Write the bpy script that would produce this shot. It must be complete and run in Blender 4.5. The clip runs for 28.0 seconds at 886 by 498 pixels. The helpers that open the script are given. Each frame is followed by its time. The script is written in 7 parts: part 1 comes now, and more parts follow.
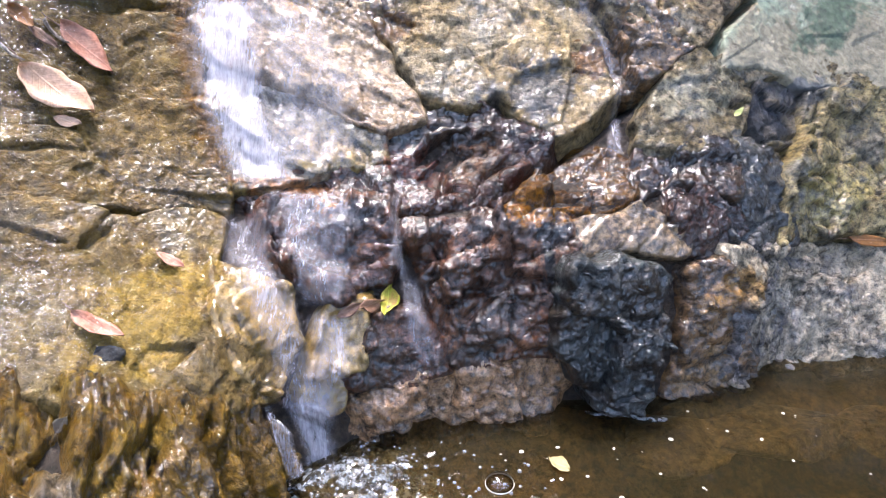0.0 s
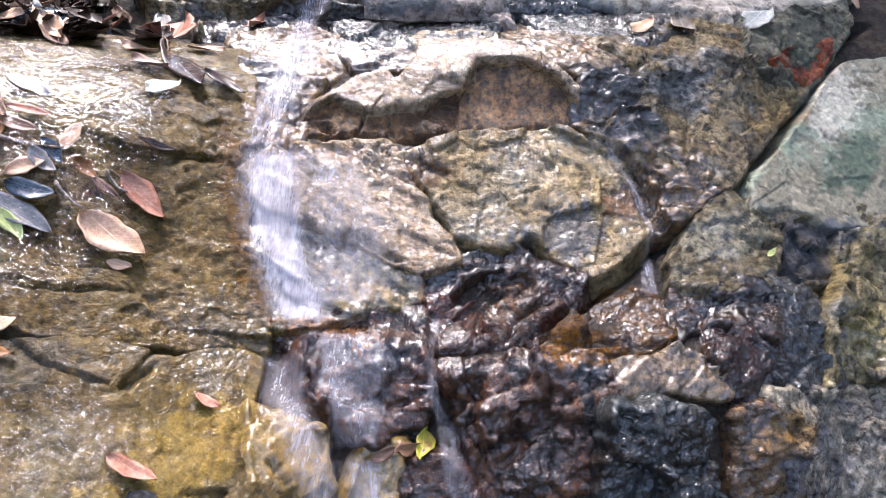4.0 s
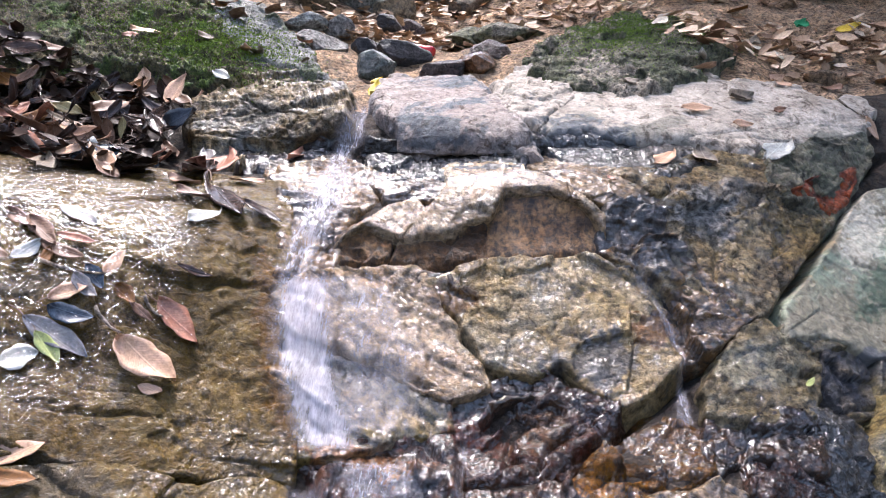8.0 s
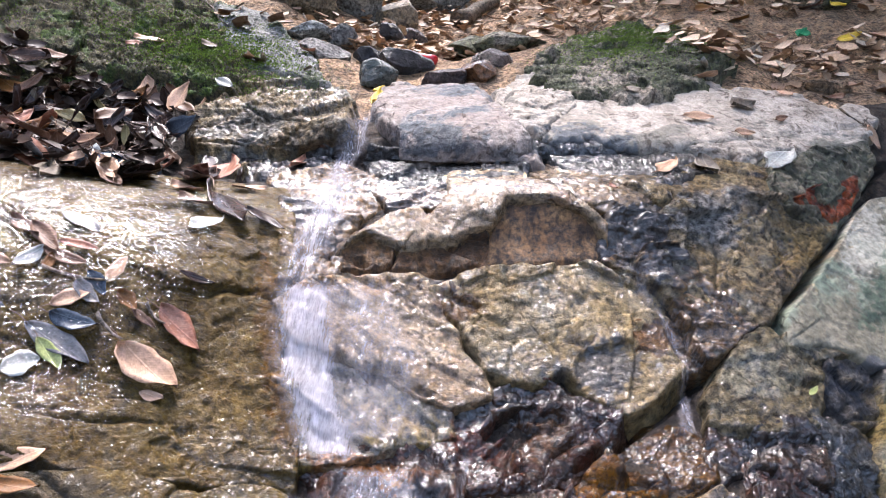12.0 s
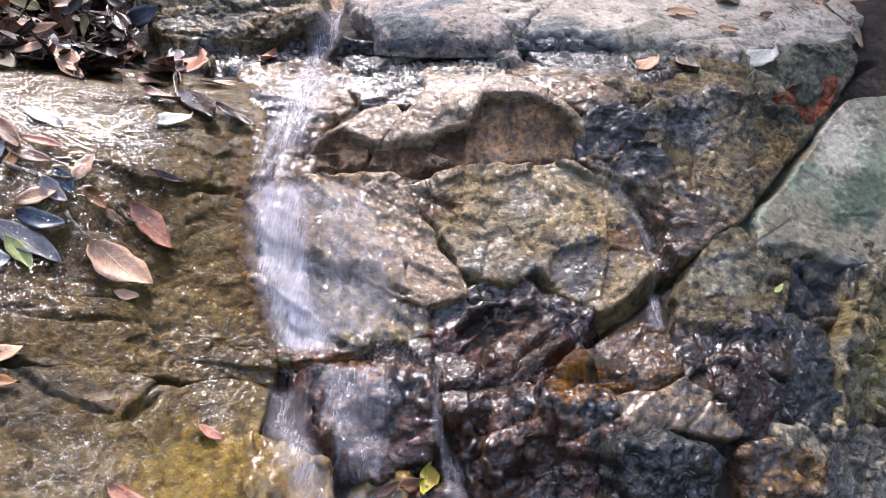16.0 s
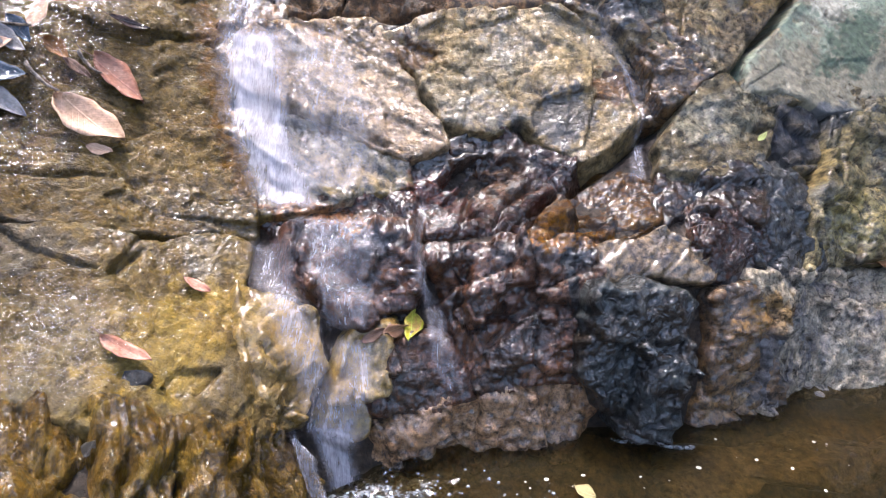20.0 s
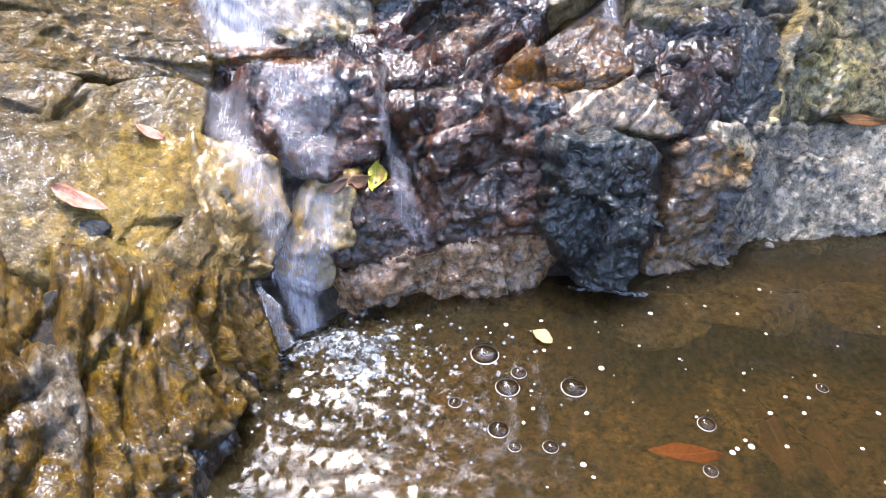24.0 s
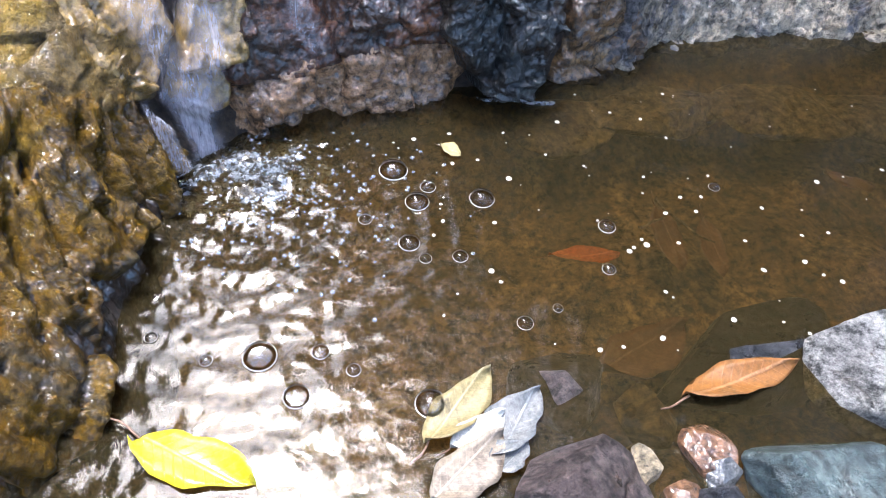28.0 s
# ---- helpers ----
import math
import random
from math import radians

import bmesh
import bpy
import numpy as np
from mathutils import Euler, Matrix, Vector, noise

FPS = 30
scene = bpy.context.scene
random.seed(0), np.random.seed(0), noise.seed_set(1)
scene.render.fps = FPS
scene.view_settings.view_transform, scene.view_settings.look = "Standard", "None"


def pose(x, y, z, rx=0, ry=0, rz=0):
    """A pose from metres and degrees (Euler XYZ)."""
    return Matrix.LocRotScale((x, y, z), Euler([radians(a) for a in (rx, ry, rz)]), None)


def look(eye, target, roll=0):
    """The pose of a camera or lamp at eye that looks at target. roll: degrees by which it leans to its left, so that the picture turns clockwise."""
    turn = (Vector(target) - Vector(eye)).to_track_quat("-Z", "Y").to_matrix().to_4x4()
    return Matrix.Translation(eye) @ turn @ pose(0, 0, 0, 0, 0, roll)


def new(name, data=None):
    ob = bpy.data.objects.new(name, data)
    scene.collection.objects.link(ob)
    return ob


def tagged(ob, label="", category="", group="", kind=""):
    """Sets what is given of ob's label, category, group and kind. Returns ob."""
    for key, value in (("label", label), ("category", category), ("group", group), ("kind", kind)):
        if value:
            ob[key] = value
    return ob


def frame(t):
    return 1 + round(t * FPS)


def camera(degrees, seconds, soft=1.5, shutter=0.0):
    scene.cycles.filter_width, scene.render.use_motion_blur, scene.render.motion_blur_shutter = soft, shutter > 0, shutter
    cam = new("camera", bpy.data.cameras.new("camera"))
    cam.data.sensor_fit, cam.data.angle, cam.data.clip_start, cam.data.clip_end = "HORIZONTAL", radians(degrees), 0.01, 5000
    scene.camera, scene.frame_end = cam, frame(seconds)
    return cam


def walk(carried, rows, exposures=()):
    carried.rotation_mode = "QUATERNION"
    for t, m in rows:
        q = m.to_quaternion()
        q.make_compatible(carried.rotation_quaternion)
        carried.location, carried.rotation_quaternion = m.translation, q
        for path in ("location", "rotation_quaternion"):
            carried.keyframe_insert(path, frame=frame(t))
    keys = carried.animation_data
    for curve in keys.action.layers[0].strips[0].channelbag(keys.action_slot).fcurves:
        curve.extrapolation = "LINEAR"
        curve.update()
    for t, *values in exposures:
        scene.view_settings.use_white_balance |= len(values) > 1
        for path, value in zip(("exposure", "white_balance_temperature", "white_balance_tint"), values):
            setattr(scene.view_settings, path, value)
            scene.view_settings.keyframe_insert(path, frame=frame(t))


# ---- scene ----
cam = camera(64.3, 28.0, soft=1.0)
# seconds, place of the eye, turn to the left, tilt, lean (degrees)
PATH = [
    (0.0, 0.0091, 0.0053, 0.7934, 0.26, -25.79, 0.15), (0.5, 0.0086, 0.0054, 0.7937, 0.33, -25.18, 0.35), (1.0, 0.0067, 0.0045, 0.7944, 0.72, -24.05, 0.53),
    (1.5, 0.0046, 0.0050, 0.7951, 1.09, -22.69, 0.49), (2.0, 0.0046, 0.0038, 0.7964, 1.44, -21.48, 0.66), (2.5, 0.0013, 0.0030, 0.7989, 1.36, -19.56, 0.78),
    (3.0, -0.0009, 0.0029, 0.8013, 1.60, -17.98, 1.01), (3.5, -0.0021, 0.0013, 0.8026, 2.00, -16.27, 1.01), (5.5, -0.0016, -0.0037, 0.8040, 3.48, -11.31, 1.01),
    (6.0, -0.0025, -0.0040, 0.8076, 3.54, -10.27, 0.97), (6.5, -0.0012, -0.0052, 0.8103, 4.12, -8.76, 1.05), (7.0, -0.0021, -0.0074, 0.8099, 4.26, -6.93, 0.86),
    (7.5, -0.0025, -0.0076, 0.8117, 4.61, -5.70, 1.00), (8.0, -0.0012, -0.0093, 0.8093, 4.82, -4.65, 1.11), (8.5, -0.0029, -0.0097, 0.8086, 4.85, -4.42, 0.98),
    (9.0, -0.0026, -0.0092, 0.8087, 4.91, -4.30, 0.95), (9.5, -0.0022, -0.0090, 0.8087, 4.92, -4.35, 0.98), (10.0, -0.0024, -0.0092, 0.8077, 4.78, -4.23, 1.06),
    (10.5, -0.0027, -0.0090, 0.8076, 4.92, -4.12, 1.01), (11.0, -0.0036, -0.0094, 0.8075, 4.98, -3.76, 1.04), (11.5, -0.0030, -0.0100, 0.8071, 5.04, -3.69, 1.00),
    (13.5, -0.0020, -0.0080, 0.8067, 4.23, -6.24, 0.86), (14.0, -0.0007, -0.0078, 0.8057, 4.10, -7.15, 0.79), (14.5, -0.0009, -0.0064, 0.8068, 3.62, -8.81, 0.95),
    (15.0, -0.0002, -0.0056, 0.8053, 3.44, -9.98, 0.84), (15.5, -0.0009, -0.0059, 0.8041, 3.25, -10.89, 0.64), (16.0, -0.0006, -0.0039, 0.8041, 3.13, -12.04, 0.60),
    (16.5, -0.0009, -0.0035, 0.8025, 2.88, -13.40, 0.77), (17.0, 0.0000, -0.0022, 0.8017, 2.78, -14.81, 0.85), (17.5, 0.0019, -0.0019, 0.7993, 2.34, -16.02, 0.71),
    (18.0, 0.0024, -0.0014, 0.7984, 2.06, -17.56, 0.77), (18.5, 0.0028, 0.0018, 0.7994, 1.69, -19.55, 0.84), (19.0, 0.0014, 0.0012, 0.7952, 1.58, -21.12, 0.84),
    (19.5, 0.0024, 0.0029, 0.7945, 1.77, -22.41, 0.90), (20.0, 0.0015, 0.0022, 0.7937, 1.63, -23.68, 0.84), (20.5, 0.0022, 0.0031, 0.7952, 1.54, -24.99, 0.82),
    (21.0, 0.0029, 0.0036, 0.7937, 1.53, -26.32, 0.87), (21.5, 0.0023, 0.0038, 0.7930, 1.46, -27.41, 0.69), (23.5, -0.0025, 0.0112, 0.7898, -0.39, -34.51, -0.66),
    (24.0, -0.0022, 0.0133, 0.7897, -0.82, -35.84, -1.05), (24.5, 0.0001, 0.0147, 0.7917, -1.17, -37.66, -0.95), (25.0, 0.0033, 0.0157, 0.7927, -1.43, -39.30, -0.67),
    (25.5, 0.0036, 0.0193, 0.7908, -2.54, -42.34, -1.05), (26.0, 0.0070, 0.0210, 0.7910, -2.85, -44.80, -0.97), (26.5, 0.0076, 0.0230, 0.7901, -3.30, -46.76, -1.19),
    (27.0, 0.0082, 0.0222, 0.7862, -4.06, -48.77, -1.63), (27.5, 0.0096, 0.0233, 0.7844, -5.55, -50.48, -2.52), (28.0, 0.0087, 0.0241, 0.7795, -7.58, -50.46, -3.96),
]
walk(cam, [(t, pose(x, y, z, 90 + tilt, lean, turn)) for t, x, y, z, turn, tilt, lean in PATH], [(0, 2.92, 5800, 16), (3, 2.68, 5800, 17), (6, 2.34, 5800, 18), (11.5, 2.36, 5850, 18), (14, 2.28, 5850, 18), (17, 2.12, 5850, 18), (20, 2.62, 5850, 17), (21.5, 2.6, 5850, 17), (24, 3.05, 5550, 14), (26, 2.98, 5450, 13), (28, 2.8, 5400, 13)])

# ---- light ----
world = bpy.data.worlds.new("sky")
scene.world = world
world.use_nodes = True
sky = world.node_tree.nodes.new("ShaderNodeTexSky")
sky.sky_type, sky.sun_disc = "NISHITA", False
sky.sun_elevation, sky.sun_rotation = radians(71), radians(-17)
sky.dust_density, sky.air_density = 6.0, 1.4
back = world.node_tree.nodes["Background"]
back.inputs["Strength"].default_value = 0.14
world.node_tree.links.new(sky.outputs["Color"], back.inputs["Color"])
sun_data = bpy.data.lights.new("sun", "SUN")
sun_data.energy, sun_data.angle, sun_data.color = 1.2, radians(10), (1.0, 0.94, 0.84)
sun = new("sun", sun_data)
sun.matrix_world = look((-1.0, 4.1, 9.95), (0, 1.0, 0.5))

# ---- materials ----
def nodes_of(name):
    m = bpy.data.materials.new(name)
    m.use_nodes = True
    t = m.node_tree
    return m, t, t.nodes["Principled BSDF"]


def add(t, kind, **inputs):
    n = t.nodes.new(kind)
    for key, value in inputs.items():
        n.inputs[key.replace("_", " ")].default_value = value
    return n


def coords(t, spread=7.0):
    """Object coordinates in metres, moved by chance for each object."""
    co, info, sc, mv = add(t, "ShaderNodeTexCoord"), add(t, "ShaderNodeObjectInfo"), add(t, "ShaderNodeVectorMath"), add(t, "ShaderNodeVectorMath")
    sc.operation, mv.operation = "SCALE", "ADD"
    comb = add(t, "ShaderNodeCombineXYZ")
    for axis in "XYZ":
        t.links.new(info.outputs["Random"], comb.inputs[axis])
    sc.inputs["Scale"].default_value = spread
    t.links.new(comb.outputs[0], sc.inputs[0])
    t.links.new(co.outputs["Object"], mv.inputs[0])
    t.links.new(sc.outputs[0], mv.inputs[1])
    return mv.outputs[0]


def ramp(t, source, stops):
    r = add(t, "ShaderNodeValToRGB")
    e = r.color_ramp.elements
    while len(e) < len(stops):
        e.new(0.5)
    for k, (at, col) in enumerate(stops):
        e[k].position, e[k].color = at, (*col, 1) if len(col) == 3 else col
    t.links.new(source, r.inputs[0])
    return r.outputs[0]


def mix(t, factor, a, b, mode="MIX"):
    m = t.nodes.new("ShaderNodeMix")
    m.data_type, m.blend_type = "RGBA", mode
    for socket, value in ((m.inputs[0], factor), (m.inputs[6], a), (m.inputs[7], b)):
        if isinstance(value, (int, float)):
            socket.default_value = value
        elif isinstance(value, tuple):
            socket.default_value = (*value, 1)
        else:
            t.links.new(value, socket)
    return m.outputs[2]


def noise_of(t, vec, scale, detail=5.0, rough=0.6, distort=0.0, stretch=None):
    if stretch:
        mp = add(t, "ShaderNodeMapping")
        mp.inputs["Scale"].default_value = stretch
        t.links.new(vec, mp.inputs[0])
        vec = mp.outputs[0]
    n = add(t, "ShaderNodeTexNoise", Scale=scale, Detail=detail, Roughness=rough, Distortion=distort)
    t.links.new(vec, n.inputs["Vector"])
    return n.outputs["Fac"]


def add_noise(t, vec, scale):
    n = add(t, "ShaderNodeTexNoise", Scale=scale, Detail=4.0)
    t.links.new(vec, n.inputs["Vector"])
    return n.outputs["Color"]


def rock_mat(name, low, mid, high, patch=None, amount=0.5, rough=(0.18, 0.5), bump=0.5, grain=1.0, streak=None, spots=0.7, pscale=6.0, soak=0.62, film=0.0055, fscale=125.0, pools=(0.30, 0.50), broadly=7.0, crack=5.0, stains=1.0, mottle=1.0):
    """Stone: three colours by a broad noise, a second colour in patches, dark grains, and a wet film of uneven gloss."""
    m, t, b = nodes_of(name)
    vec = coords(t)
    broad = noise_of(t, vec, 9.0, 8, 0.62, 0.6)
    fine = noise_of(t, vec, 70.0 * grain, 6, 0.7)
    grit = noise_of(t, vec, 260.0 * grain, 4, 0.75)
    col = ramp(t, broad, [(0.30, low), (0.5, mid), (0.68, high)])
    if patch:
        pn = noise_of(t, vec, pscale, 8, 0.66, 0.8)
        mask = ramp(t, pn, [(0.62 - 0.25 * amount, (0, 0, 0)), (0.70 - 0.25 * amount, (1, 1, 1))])
        col = mix(t, mask, col, patch)
    if streak:
        sn = noise_of(t, vec, 60, 4, 0.6, 0.2, (1.0, 1.0, 0.05))
        col = mix(t, ramp(t, sn, [(0.45, (0, 0, 0)), (0.62, (0.85, 0.85, 0.85))]), col, streak)
    # mineral stains and a painted pale highlight, laid on by the stone's own map
    where, which = add(t, "ShaderNodeAttribute"), add(t, "ShaderNodeAttribute")
    where.attribute_name, which.attribute_name = "tint_amount", "tint_colour"
    col = mix(t, where.outputs["Fac"], col, which.outputs["Color"])
    tone = ramp(t, fine, [(0.36, (0.16, 0.16, 0.16)), (0.50, (0.92, 0.92, 0.92)), (0.64, (1.62, 1.58, 1.54))])
    col = mix(t, mottle, col, tone, "MULTIPLY")
    dots = ramp(t, grit, [(0.34, (0.35, 0.35, 0.35)), (0.46, (1, 1, 1))])
    col = mix(t, spots, col, mix(t, 1.0, col, dots, "MULTIPLY"))
    stain = noise_of(t, vec, 17.0, 9, 0.72, 1.5)
    col = mix(t, stains, col, ramp(t, stain, [(0.36, (0.30, 0.26, 0.22)), (0.47, (1, 1, 1))]), "MULTIPLY")
    # thin crevices, open here and there
    bent = mix(t, 0.16, vec, add_noise(t, vec, 9.0))
    cell = add(t, "ShaderNodeTexVoronoi", Scale=max(crack, 0.1))
    cell.feature = "DISTANCE_TO_EDGE"
    t.links.new(bent, cell.inputs["Vector"])
    line = ramp(t, cell.outputs["Distance"], [(0.002, (0.30, 0.26, 0.23)), (0.022, (1, 1, 1))])
    shut = ramp(t, noise_of(t, vec, 6.0, 4, 0.6), [(0.36, (0, 0, 0)), (0.46, (1, 1, 1))])
    line = mix(t, shut if crack else 1.0, line, (1.0, 1.0, 1.0))
    col = mix(t, 1.0, col, line, "MULTIPLY")
    if rough[0] < 0.3:
        # water in the pores deepens the colour
        deep = add(t, "ShaderNodeHueSaturation", Saturation=1.15, Value=soak)
        t.links.new(col, deep.inputs["Color"])
        col = deep.outputs[0]
    t.links.new(col, b.inputs["Base Color"])
    gloss = noise_of(t, vec, 24.0, 5, 0.6)
    g = ramp(t, gloss, [(0.36, (rough[0],) * 3), (0.64, (rough[1],) * 3)])
    t.links.new(g, b.inputs["Roughness"])
    b.inputs["Specular IOR Level"].default_value = 0.5
    hsum = add(t, "ShaderNodeMath")
    hsum.operation = "MULTIPLY_ADD"
    t.links.new(grit, hsum.inputs[0])
    hsum.inputs[1].default_value = 0.6
    t.links.new(fine, hsum.inputs[2])
    # chipped flakes under the grain
    chip = add(t, "ShaderNodeMath")
    chip.operation = "MULTIPLY_ADD"
    t.links.new(noise_of(t, vec, 26.0, 10, 0.62, 1.2), chip.inputs[0])
    chip.inputs[1].default_value = 1.6
    t.links.new(hsum.outputs[0], chip.inputs[2])
    bp = add(t, "ShaderNodeBump", Strength=min(1.0, bump * 1.5), Distance=0.018)
    cut = add(t, "ShaderNodeMath")
    cut.operation = "MULTIPLY_ADD"
    t.links.new(line, cut.inputs[0])
    cut.inputs[1].default_value = 0.7
    t.links.new(chip.outputs[0], cut.inputs[2])
    t.links.new(cut.outputs[0], bp.inputs["Height"])
    t.links.new(bp.outputs[0], b.inputs["Normal"])
    if rough[0] < 0.2:
        # a smooth film of water over the grain
        ripple = noise_of(t, vec, fscale * 0.95, 2.6, 0.5, 0.7)
        cb = add(t, "ShaderNodeBump", Strength=min(1.0, 1.1 * bump), Distance=film)
        t.links.new(ripple, cb.inputs["Height"])
        t.links.new(cb.outputs[0], b.inputs["Coat Normal"])
        wet = ramp(t, noise_of(t, vec, broadly, 5, 0.6), [(pools[0], (0.2, 0.2, 0.2)), (pools[1], (1, 1, 1))])
        t.links.new(wet, b.inputs["Coat Weight"])
        b.inputs["Coat Roughness"].default_value = 0.04
        b.inputs["Coat IOR"].default_value = 1.6
        g2 = ramp(t, gloss, [(0.36, (0.35,) * 3), (0.64, (0.6,) * 3)])
        t.links.new(g2, b.inputs["Roughness"])
        b.inputs["Specular IOR Level"].default_value = 0.15
    return m


